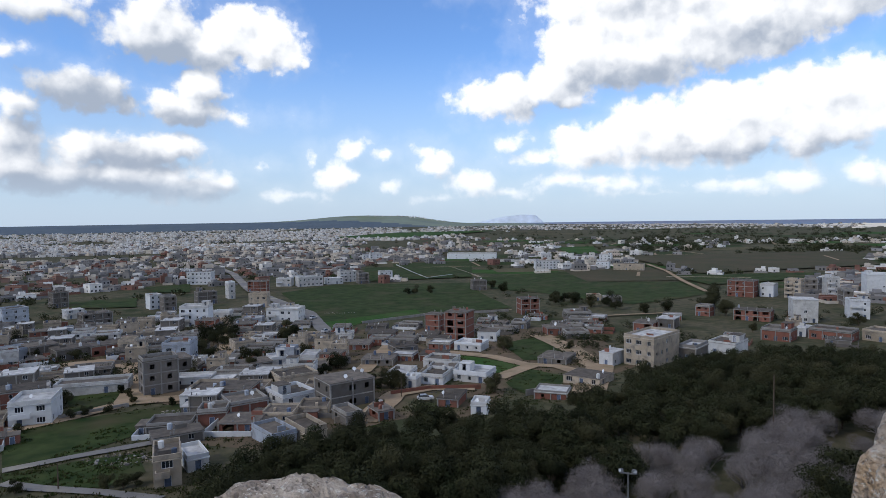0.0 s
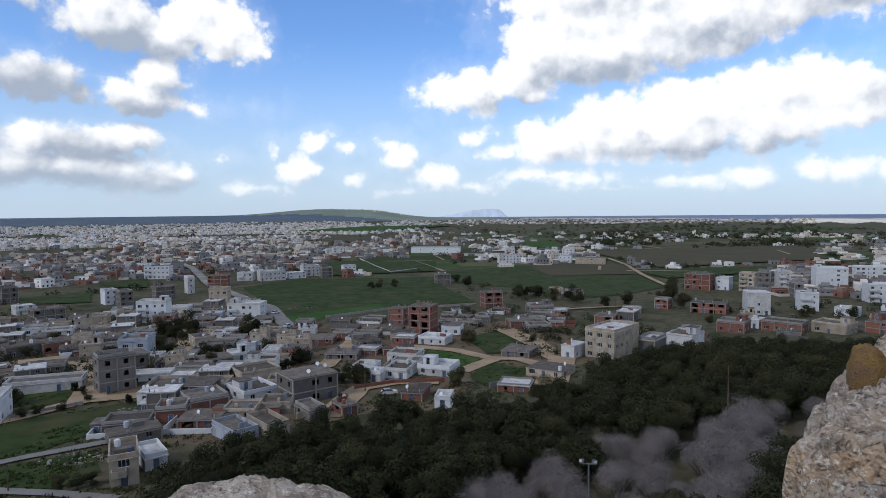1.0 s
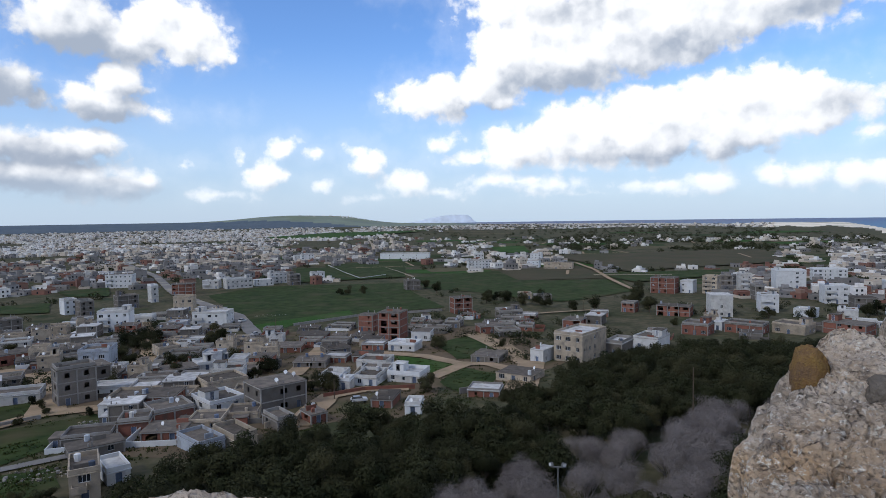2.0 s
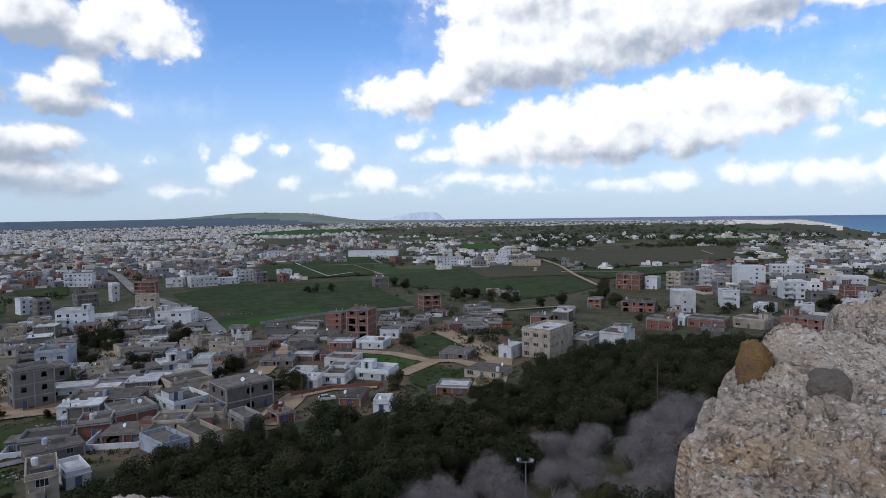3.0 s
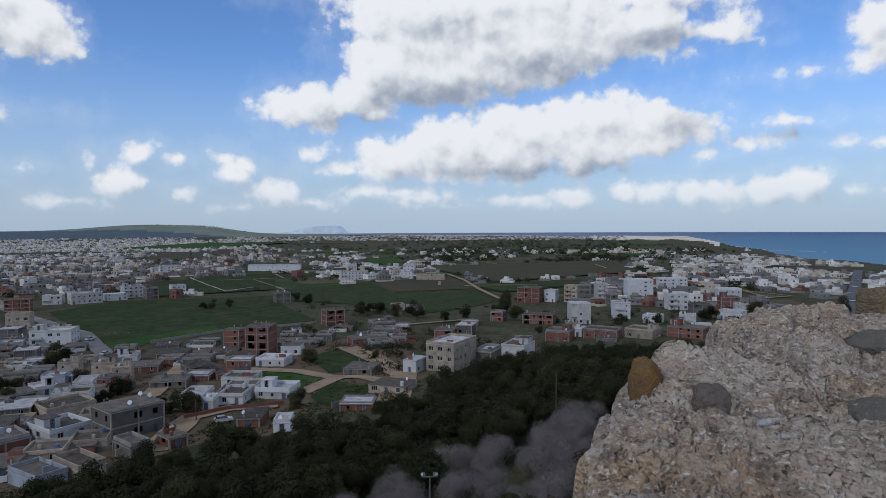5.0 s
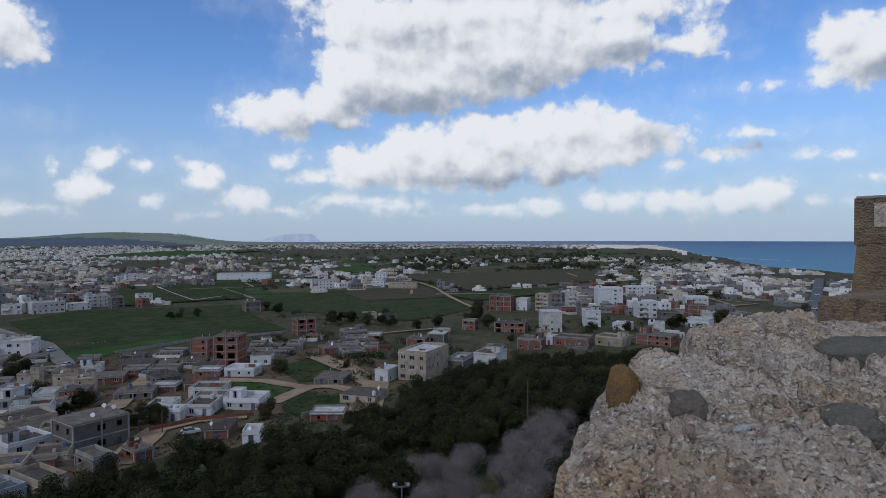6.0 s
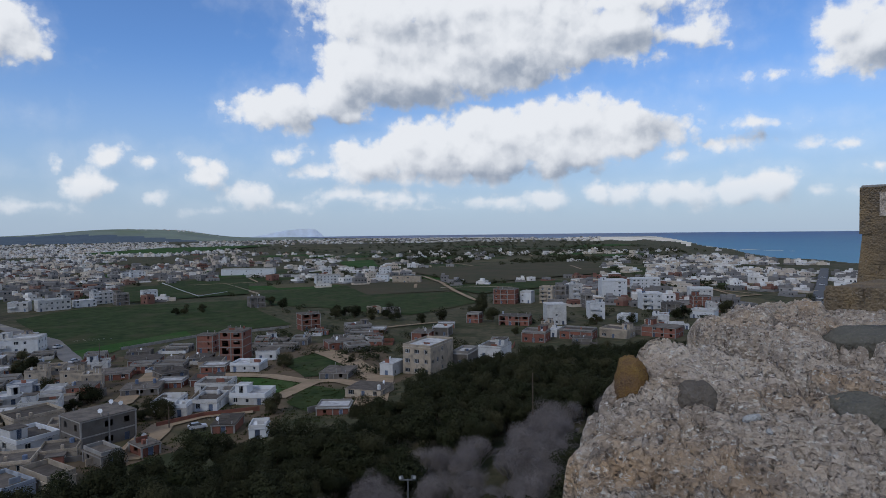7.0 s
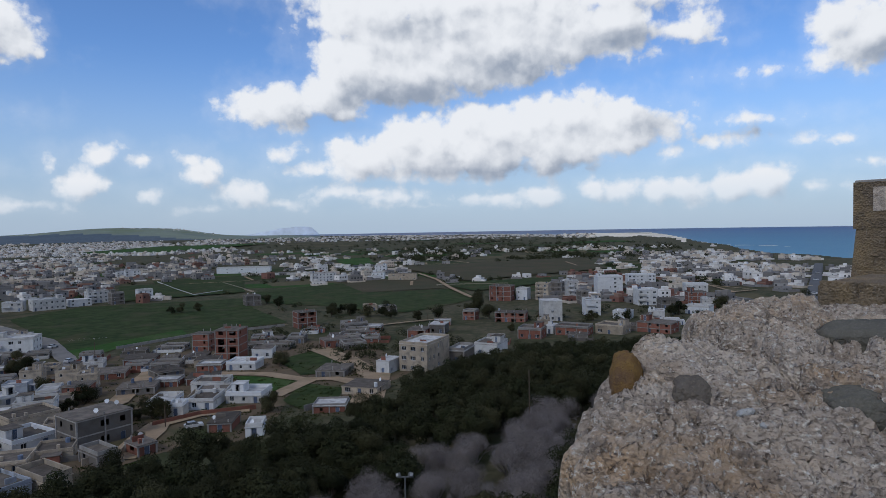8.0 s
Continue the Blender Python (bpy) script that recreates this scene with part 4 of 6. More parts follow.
house(-45.5, 99.8, 4.1, 8.0, 2, "cream", 24, fh=2.35, parapet=True, hut=False, roof="grey", dense=2.0)
house(-43.7, 105.9, 3.5, 7.0, 1, "white", 34, fh=2.40, parapet=True, hut=False, roof="white")
house(-52.4, 119.5, 8.8, 5.0, 1, "grey", 32, fh=2.40, parapet=False, hut=False)
house(-49.9, 132.7, 5.9, 6.0, 1, "brick", 10, fh=3.20, glazed=True, parapet=True, hut=False)
house(-45.6, 139.4, 8.2, 8.0, 1, "brick", 34, fh=3.6, parapet=True, hut=False)
house(-33.3, 118.6, 5.0, 9.0, 1, "blue", 41, fh=2.40, hut=False)
house(-27.6, 120.7, 4.6, 9.0, 1, "cream", 38, fh=2.40, hut=False, parapet=True)
house(-24.1, 146.8, 11.0, 9.0, 2, "grey", 34, fh=3.24, parapet=False, hut=False, glazed=False)
house(-92.4, 139.0, 8.2, 10.0, 2, "white", 19, fh=2.59, balcony=True, hut=False, parapet=True)
house(-94.3, 165.8, 17.7, 7.0, 1, "white", 16, fh=2.76, hut=False, parapet=True, roof="grey", dense=0.1)
house(-75.6, 162.9, 8.4, 6.0, 3, "grey", 36, fh=3.05, glazed=False, parapet=True, hut=False)
house(-79.5, 177.0, 11.0, 8.0, 2, "grey", 38, fh=3.4, glazed=False, parapet=False, hut=False)
house(-59.3, 157.2, 10.2, 10.0, 1, "cream", 1, fh=2.40, parapet=True, hut=False)
house(-61.6, 149.0, 3.5, 5.0, 1, "white", 2, fh=2.93, hut=False, parapet=False)
house(-53.3, 196.4, 5.4, 7.0, 1, "white", 30, fh=2.43, hut=True)
house(-59.2, 191.5, 9.1, 8.0, 1, "grey", 32, fh=2.40, hut=False)
house(-38.8, 184.2, 7.8, 8.0, 1, "cream", 2, fh=2.40, dense=0.3, hut=False)
house(-40.6, 165.2, 10.3, 9.0, 1, "cream", 34, fh=3.77, parapet=True)
house(-37.8, 149.8, 8.4, 10.0, 1, "white", 39, fh=2.40, hut=True)
house(-20.9, 130.5, 3.7, 7.0, 1, "grey", 34, fh=2.40, parapet=True, hut=False, glazed=False)
house(-14.0, 132.8, 3.5, 5.0, 1, "brick", 31, fh=2.40, hut=False)
house(-12.1, 171.0, 6.0, 9.0, 1, "white", -16, fh=2.40, roof="white", hut=False)
house(-2.3, 167.8, 6.3, 9.0, 1, "white", -19, fh=2.40, roof="grey", hut=False, glazed=True)
house(8.1, 169.2, 9.3, 8.0, 1, "white", -25, fh=2.40, roof="white", hut=True)
house(-1.0, 188.7, 9.2, 8.0, 1, "white", -20, fh=2.40, roof="grey", hut=False)
house(-8.7, 161.7, 3.5, 4.0, 1, "white", -17, fh=2.40, hut=False)
house(1.5, 144.3, 4.7, 8.0, 1, "brick", -16, fh=2.40, hut=False, parapet=False)
house(7.6, 135.7, 3.5, 5.0, 1, "white", -13, fh=2.40, hut=False, roof="white")
house(-20.5, 194.0, 9.5, 8.0, 1, "grey", -6, fh=2.40, hut=False, glazed=False)
house(-3.3, 199.4, 8.2, 8.0, 1, "brick", -11, fh=2.40, hut=False, parapet=False)
house(-31.7, 222.3, 10.5, 9.0, 1, "open", -4, fh=2.45, hut=False, parapet=False)
house(-39.6, 242.9, 7.3, 7.0, 1, "white", -1, fh=2.40, hut=True)
house(-24.5, 245.1, 10.1, 9.0, 1, "open", -6, fh=2.40, hut=False)
house(-14.6, 214.0, 7.8, 8.0, 1, "grey", 24, fh=2.61, hut=False)
house(-2.4, 227.8, 7.5, 8.0, 1, "cream", -11, fh=2.73, hut=False, parapet=False)
house(-4.0, 260.9, 6.3, 6.0, 3, "brick", -24, fh=2.42, glazed=False, hut=False, parapet=False, dense=0.5)
house(5.8, 239.9, 8.4, 9.0, 4, "open", -23, fh=2.73, hut=False, parapet=False)
house(9.3, 216.5, 9.8, 8.0, 1, "white", -24, fh=2.40, roof="white", hut=False)
house(16.7, 235.0, 7.2, 7.0, 1, "white", -16, fh=3.73, balcony=True, hut=False, roof="grey")
house(22.3, 287.9, 3.6, 5.0, 1, "white", 6, fh=2.40, hut=False)
house(32.4, 263.9, 6.4, 8.0, 1, "grey", -19, fh=2.63, hut=False)
house(41.5, 308.6, 9.1, 8.0, 3, "open", 10, fh=2.67, hut=False, parapet=False)
house(61.9, 289.8, 11.0, 9.0, 1, "grey", 3, fh=2.93, glazed=True, hut=True)
house(44.4, 245.8, 9.5, 8.0, 1, "brick", 5, fh=3.40, hut=False, parapet=False)
house(50.0, 237.1, 8.5, 8.0, 1, "grey", 3, fh=2.55, hut=False)
house(34.7, 192.0, 8.7, 10.0, 1, "grey", -28, fh=2.40, parapet=False, hut=False)
house(37.8, 163.1, 10.2, 9.0, 1, "cream", -38, fh=2.40, parapet=False, hut=False)
house(50.2, 185.8, 4.4, 8.0, 1, "white", -43, fh=4.15, balcony=True, hut=False)
house(62.3, 186.4, 9.6, 16.0, 3, "cream", -46, fh=2.92, glazed=True, hut=False, parapet=True, roof="white")
house(76.4, 190.5, 5.2, 10.0, 1, "grey", -42, fh=4.17, hut=False, parapet=True, roof="white")
house(90.8, 198.5, 8.4, 11.0, 1, "white", -45, fh=3.92, hut=True, balcony=True)
house(120.0, 222.4, 9.3, 9.0, 1, "brick", -43, fh=4.20, hut=True, parapet=True)
house(139.4, 222.2, 13.4, 9.0, 1, "brick", -47, fh=3.74, hut=False, parapet=True)
house(134.0, 231.2, 3.5, 8.0, 1, "white", -45, fh=3.58, hut=False)
house(155.5, 217.9, 11.6, 10.0, 1, "cream", -56, fh=3.65, hut=True, glazed=True)
house(174.4, 213.3, 14.1, 10.0, 2, "brick", -59, fh=2.30, hut=True)
house(155.3, 268.9, 9.5, 10.0, 3, "white", -18, fh=3.36, dense=0.12, hut=False)
house(136.8, 274.6, 14.6, 8.0, 2, "open", -38, fh=2.49, hut=False, parapet=False)
house(122.3, 291.4, 6.3, 6.0, 2, "brick", -43, fh=2.30, hut=False)
house(176.3, 367.1, 14.3, 10.0, 3, "brick", -41, fh=3.24, hut=False, glazed=False)
house(190.4, 364.6, 7.5, 9.0, 2, "white", -43, fh=3.46, dense=0.3, hut=False)
house(201.5, 357.6, 8.5, 8.0, 4, "cream", -44, fh=2.54, balcony=True)
house(221.7, 374.0, 7.5, 8.0, 3, "grey", -46, fh=3.07)
house(217.0, 348.8, 6.3, 8.0, 4, "white", -14, fh=2.97, balcony=True, hut=True)
house(209.4, 324.3, 4.4, 9.0, 3, "grey", -15, fh=2.58)
house(263.8, 375.5, 17.5, 12.0, 4, "white", -20, fh=2.76, hut=True, dense=0.4)
house(184.4, 277.3, 7.8, 8.0, 3, "white", -19, fh=2.70, balcony=True)
house(190.5, 258.7, 8.3, 8.0, 1, "white", -51, fh=3.44, hut=False)
house(238.8, 303.0, 11.6, 9.0, 3, "white", -20, fh=3.06, dense=0.5)
house(239.3, 284.1, 9.7, 9.0, 2, "grey", -22, fh=2.63)
house(237.0, 257.5, 11.8, 9.0, 1, "white", -58, fh=3.91, roof="white")
house(309.0, 339.8, 14.6, 9.0, 2, "white", -27, fh=3.20)
house(268.0, 294.3, 10.1, 9.0, 3, "brick", -27, fh=2.44)
house(319.8, 411.7, 21.7, 9.0, 3, "white", -23, fh=2.65)
house(80.5, 248.2, 7.3, 9.0, 1, "open", -33, fh=4.20, parapet=False)
house(92.9, 257.9, 6.8, 8.0, 1, "grey", -35, fh=4.20, roof="white")
house(86.1, 357.8, 7.3, 8.0, 1, "cream", -4, fh=3.03, hut=False)
house(93.7, 347.0, 9.3, 7.0, 1, "grey", -5, fh=3.06, hut=False)
house(23.5, 423.3, 9.3, 9.0, 2, "grey", 9, fh=3.35, glazed=False, parapet=False, hut=False)
house(-193.0, 495.0, 18.7, 10.0, 3, "white", 3, fh=3.38, balcony=True, hut=True)
house(34.1, 744.7, 58.5, 12.0, 2, "white", -13, fh=3.31, roof="white", hut=False, dense=0.2)
house(115.6, 700.9, 10.2, 8.0, 2, "white", 1, fh=3.54, hut=True)
house(96.8, 585.3, 22.5, 10.0, 3, "white", 1, fh=2.55, hut=True, balcony=True)
house(170.7, 654.8, 12.0, 9.0, 3, "white", -25, fh=2.75, hut=True)
house(150.1, 585.9, 11.6, 9.0, 2, "white", -24, fh=3.12, hut=True)
house(166.6, 559.6, 26.0, 9.0, 2, "cream", -27, fh=3.18, hut=False, glazed=False)
house(-115.2, 288.6, 12.6, 10.0, 3, "white", 7, fh=2.91, balcony=True, hut=True)
house(-110.5, 310.7, 7.7, 8.0, 1, "white", 5, fh=2.94)
house(-76.0, 298.1, 15.6, 10.0, 2, "white", -6, fh=2.90, balcony=True, hut=True)
house(-101.3, 468.6, 18.6, 10.0, 2, "white", 27, fh=3.34, hut=True)
house(-85.3, 481.2, 13.0, 9.0, 2, "white", 25, fh=2.30, hut=False)
house(-77.3, 497.0, 13.4, 9.0, 3, "white", 24, fh=2.58, hut=True)
house(-62.7, 481.1, 7.8, 8.0, 3, "grey", 22, fh=2.50)
house(-48.8, 519.6, 10.4, 8.0, 2, "white", 20, fh=2.72, hut=False)
house(-119.8, 469.4, 11.3, 8.0, 2, "white", -1, fh=2.83, dense=0.2, hut=False)
house(-129.5, 434.7, 13.0, 8.0, 3, "brick", 2, fh=2.48, parapet=False)
house(-165.1, 353.3, 6.3, 9.0, 3, "white", 40, fh=2.52)
house(-153.3, 345.0, 6.3, 9.0, 3, "grey", 39, fh=2.57, glazed=False)
house(-228.6, 368.6, 8.0, 9.0, 3, "grey", 47, fh=2.97, glazed=False)
house(-192.2, 321.6, 8.3, 8.0, 2, "white", 46, fh=2.30)
house(-167.8, 298.2, 12.8, 9.0, 2, "grey", 44, fh=2.93, hut=False)
house(-150.9, 259.9, 8.2, 8.0, 1, "white", 20, fh=2.65, hut=False)
house(-139.0, 255.8, 10.0, 8.0, 1, "white", 19, fh=2.40, hut=False)
house(-115.0, 225.1, 5.3, 8.0, 1, "cream", 15, fh=4.20, hut=False)
house(-133.9, 277.2, 7.3, 8.0, 2, "cream", 14, fh=2.30)
house(-88.4, 206.7, 8.8, 10.0, 2, "blue", 8, fh=3.10, dense=0.3, hut=False)
house(-73.0, 223.1, 7.0, 8.0, 1, "cream", 33, fh=3.29)
house(-148.8, 213.7, 8.2, 9.0, 1, "blue", 50, fh=4.18, hut=False)
house(-142.2, 217.6, 8.7, 9.0, 2, "grey", 48, fh=2.62)
house(-130.9, 216.3, 10.7, 9.0, 1, "grey", 46, fh=4.20, glazed=True)
house(-122.8, 222.4, 9.7, 8.0, 1, "brick", 44, fh=3.96)
house(-208.8, 300.3, 10.9, 10.0, 3, "blue", 50, fh=2.75)
house(-80.0, 735.9, 14.6, 9.0, 3, "white", 16, fh=2.70)
house(-90.4, 768.1, 18.1, 9.0, 2, "white", 17, fh=2.52)
house(-136.4, 397.1, 4.1, 8.0, 3, "white", 34, fh=3.31)
house(-105.3, 354.7, 10.2, 8.0, 2, "cream", 2, fh=3.53)
house(-142.5, 371.8, 10.8, 8.0, 3, "grey", 36, fh=2.51, glazed=False)


# ---- town filling ----
def scatter(rnd, az0, az1, d0, d1):
    """A place on the plain, as evenly seen from the hill as near ones."""
    az = radians(rnd.uniform(az0, az1))
    d = 1 / rnd.uniform(1 / d1, 1 / d0)
    return d * math.sin(az), d * math.cos(az), d


def build_protos():
    rnd = random.Random(5)
    out = []
    for k, (w, d, fl, st) in enumerate((
        (8, 7, 1, "white"), (7, 7, 1, "white"), (9, 7, 2, "white"), (7, 7, 1, "cream"), (9, 7, 1, "cream"), (8, 8, 2, "grey"), (9, 7, 1, "grey"), (7, 8, 1, "grey"), (10, 7, 1, "grey"),
        (9, 7, 1, "brick"), (8, 6, 1, "brick"), (9, 8, 2, "brick"), (8, 7, 1, "open"), (9, 7, 1, "blue"), (7, 7, 2, "cream"), (11, 7, 1, "white"), (12, 8, 1, "grey"))):
        ob = make_house(w, d, fl, st, seed=100 + k, roof="white" if k % 4 == 1 else None, dense=0.75, fh=2.65, hut=k in (2, 14), yard=(3.5, 0, 4.5, 3)[k % 4])
        n = ("one-storey", "two-storey", "three-storey")[fl - 1]
        tagged(ob, f"{n} {WORDS[st]} house in the town", "house", group="town houses")
        out.append((ob, w, d))
    return out


def fill_town():
    rnd = random.Random(11)
    protos = build_protos()
    used = set()
    zones = ((-37, -24, 150, 345, 62, 8), (-24, -9, 135, 345, 62, -8), (-9, 12, 150, 270, 12, -14), (-9, 14, 230, 300, 10, -14), (13, 26, 235, 300, 6, -14), (29, 58, 235, 400, 28, -10))
    for az0, az1, d0, d1, n, grid in zones:
        made = tries = 0
        while made < n and tries < n * 30:
            tries += 1
            x, y, dist = scatter(rnd, az0, az1, d0, d1)
            k = rnd.randrange(len(protos))
            # whites thinned out on this side to imitate cloud shade by wall colour
            if az0 < -8 and k < 3:
                k = rnd.choice((k, 5, 6, 7, 9, 16))
            if az0 >= 28 and rnd.random() < 0.6:
                k = rnd.choice((0, 1, 2, 2, 14, 15, 3))
            if -10 < az0 < 20:
                k = rnd.choice((0, 6, 7, 8, 9, 10, 12, 16))
            ob, w, d = protos[k]
            if not free(x, y, 0.36 * max(w, d) + 1.2) or in_wood(x, y, 4):
                continue
            turn = grid - math.degrees(math.atan2(x, y)) * 0.6 + rnd.choice((0, 0, 90, 180)) * (0 if rnd.random() < 0.6 else 1) + rnd.uniform(-6, 6)
            sc = rnd.uniform(0.72, 1.0)
            m = pose(x, y, seat(x, y, w, d, turn), 0, 0, turn)
            if k not in used:
                used.add(k)
                ob.matrix_basis = m
            else:
                copy_thing(ob, m @ Matrix.Diagonal((sc, sc, rnd.uniform(0.76, 0.94), 1)))
            TAKEN.append((x, y, 0.42 * max(w, d)))
            made += 1


def far_town(name, zones, label, mix):
    """Houses too far and too many to count: real blocks with parapets and dark openings, in one mesh."""
    rnd = random.Random(len(name))
    s = Shape()
    for az0, az1, d0, d1, n in zones:
        for _ in range(n):
            x, y, dist = scatter(rnd, az0, az1, d0, d1)
            if dist < 700 and not free(x, y, 3):
                continue
            if noise.noise((x * 0.004, y * 0.004, 4)) < -0.22 or any(inside(x, y, f) for f in FIELDS) or any(near_line(x, y, ln, w / 2 + 6) for ln, w in ROADS):
                continue
            if dist > float(coast(math.degrees(math.atan2(x, y)))) - 125:
                continue
            w, d, h = rnd.uniform(5, 12), rnd.uniform(5, 9), 2.7 * rnd.choice((1, 1, 1, 1, 1, 2)) + rnd.uniform(0, 0.5)
            if dist < 700:
                TAKEN.append((x, y, 0.33 * w))
            a = radians(rnd.choice((10, -20, 35)) + rnd.uniform(-10, 10)) - math.atan2(x, y) * 0.5
            c, sn = math.cos(a), math.sin(a)
            z = float(height(x, y)) - 0.3
            k = rnd.choice(mix)
            n0 = len(s.v)
            s.box(-w / 2, -d / 2, 0, w / 2, d / 2, h, k, 4 if rnd.random() < (0.5 if dist < 1300 else 0.1) else k)
            if dist < 1200:
                q = 0.25
                for bx in ((-w / 2, -d / 2, w / 2, -d / 2 + q), (-w / 2, d / 2 - q, w / 2, d / 2), (-w / 2, -d / 2 + q, -w / 2 + q, d / 2 - q), (w / 2 - q, -d / 2 + q, w / 2, d / 2 - q)):
                    s.box(bx[0], bx[1], h, bx[2], bx[3], h + 0.7, k)
            if rnd.random() < 0.5:
                q = rnd.uniform(-0.3, 0.3) * w
                s.box(q - 1.6, -1.5, h, q + 1.6, 2.0, h + 2.4, k)
            if rnd.random() < 0.35:
                s.box(w / 2, -d / 2 + 1, 0, w / 2 + rnd.uniform(2, 5), d / 2 - 1, 3, rnd.choice(mix), 4)
            for fl in range(int((h + 0.3) / 2.7)):
                zz = fl * 2.7 + 0.9
                for b in range(int(w / 2.8)):
                    if rnd.random() < 0.6:
                        xx = -w / 2 + 1.5 + b * 2.8
                        s.quad([(xx - 0.6, -d / 2 - 0.04, zz), (xx + 0.6, -d / 2 - 0.04, zz), (xx + 0.6, -d / 2 - 0.04, zz + 1.3), (xx - 0.6, -d / 2 - 0.04, zz + 1.3)], 5)
                if dist < 900 and rnd.random() < 0.6:
                    for sg in (-1, 1):
                        yy, xx = rnd.uniform(-0.3, 0.1) * d, sg * (w / 2 + 0.04)
                        s.quad([(xx, yy + 0.6 * sg, zz), (xx, yy - 0.6 * sg, zz), (xx, yy - 0.6 * sg, zz + 1.3), (xx, yy + 0.6 * sg, zz + 1.3)], 5)
            if dist < 900 and rnd.random() < 0.5:
                q, k2 = rnd.uniform(2.5, 6), rnd.choice(mix)
                s.box(-w / 2 - 1, -d / 2 - q - 0.2, 0, w / 2 + 1, -d / 2 - q, 2.0, k2)
                s.box(-w / 2 - 1.2, -d / 2 - q, 0, -w / 2 - 1, d / 2, 2.0, k2)
            for i in range(n0, len(s.v)):
                vx, vy, vz = s.v[i]
                s.v[i] = (x + c * vx - sn * vy, y + sn * vx + c * vy, z + vz)
    tagged(new(name, s.mesh(name, M_WHITE_FAR, M_CREAM_FAR, M_GREY_FAR, M_BRICK_FAR, M_ROOF, M_PANE)), label, "houses", kind="stuff")


def island_mat(name, tones, rough=0.88, spec=0.2):
    """Painted walls whose tone differs from house to house within one mesh."""
    m = bpy.data.materials.new(name)
    m.use_nodes = True
    n, ln = m.node_tree.nodes, m.node_tree.links
    b = n["Principled BSDF"]
    geo, cr, nz, mx = n.new("ShaderNodeNewGeometry"), n.new("ShaderNodeValToRGB"), n.new("ShaderNodeTexNoise"), n.new("ShaderNodeMix")
    ln.new(geo.outputs["Random Per Island"], cr.inputs[0])
    e = cr.color_ramp.elements
    e[0].color, e[1].color = (*tones[0], 1), (*tones[-1], 1)
    for i, t in enumerate(tones[1:-1]):
        e.new((i + 1) / (len(tones) - 1)).color = (*t, 1)
    nz.inputs["Scale"].default_value, nz.inputs["Detail"].default_value = 0.4, 5.0
    ln.new(geo.outputs["Position"], nz.inputs["Vector"])
    mx.data_type, mx.blend_type = "RGBA", "MULTIPLY"
    mx.inputs["Factor"].default_value = 0.4
    ln.new(cr.outputs[0], mx.inputs["A"])
    ln.new(nz.outputs["Fac"], mx.inputs["B"])
    ln.new(mx.outputs["Result"], b.inputs["Base Color"])
    b.inputs["Roughness"].default_value = rough
    b.inputs["Specular IOR Level"].default_value = spec
    return m


# whiter than the near paint: sunshine on the far town is put into the colour
M_WHITE_FAR = island_mat("sunlit_white_walls", ((0.84, 0.83, 0.81), (0.6, 0.57, 0.53), (0.86, 0.86, 0.86)))
M_CREAM_FAR = island_mat("cream_walls", ((0.6, 0.54, 0.45), (0.5, 0.43, 0.36), (0.66, 0.6, 0.52)))
M_GREY_FAR = island_mat("grey_walls", ((0.25, 0.24, 0.23), (0.17, 0.165, 0.165), (0.33, 0.325, 0.33)))
M_BRICK_FAR = island_mat("brick_walls", ((0.24, 0.12, 0.095), (0.18, 0.095, 0.075), (0.3, 0.2, 0.16)))


# ---- trees ----
WOOD_AZ = (-60, -30, -23.2, -21, -12, 0.6, 11, 18.3, 23, 29, 35, 41, 60, 90, 120)
WOOD_D = (55, 66, 80, 103, 110, 116, 126, 156, 178, 199, 210, 212, 200, 150, 60)
BARE_AZ = (2, 5.2, 13.4, 18.3, 23.3, 29.2, 35.2, 45, 60)
BARE_D = (60, 77, 95, 101, 104, 121, 136, 138, 115)
BARE_NEAR_AZ = (2, 24, 27, 30, 36, 60)
BARE_NEAR_D = (0, 0, 66, 78, 92, 96)


def in_wood(x, y, margin=0):
    d, az = math.hypot(x, y), math.degrees(math.atan2(x, y))
    return -60 < az < 120 and d < float(np.interp(az, WOOD_AZ, WOOD_D)) + margin


def leafy(s, rnd, lobes, count, size):
    """Leaf sprays scattered over the shells of several lobes (x, y, z, rx, rz)."""
    for _ in range(count):
        x, y, z, r, h = rnd.choice(lobes)
        u = Vector((rnd.gauss(0, 1), rnd.gauss(0, 1), rnd.gauss(0.15, 1))).normalized()
        q = rnd.uniform(0.62, 1.08) * (1 + 0.22 * noise.noise((u.x * 2.2 + x, u.y * 2.2 + y, u.z * 2.2 + z)))
        p = Vector((x + u.x * r * q, y + u.y * r * q, z + u.z * h * q))
        d = (u + Vector((rnd.gauss(0, 0.33), rnd.gauss(0, 0.33), rnd.gauss(0.1, 0.33)))).normalized()
        a = d.orthogonal().normalized()
        a.rotate(Matrix.Rotation(rnd.uniform(0, 6.28), 3, d))
        b = d.cross(a)
        w, l = size * rnd.uniform(0.35, 0.7), size * rnd.uniform(0.7, 1.3)
        s.quad([p - a * w * 0.6, p + a * w * 0.6, p + b * l])


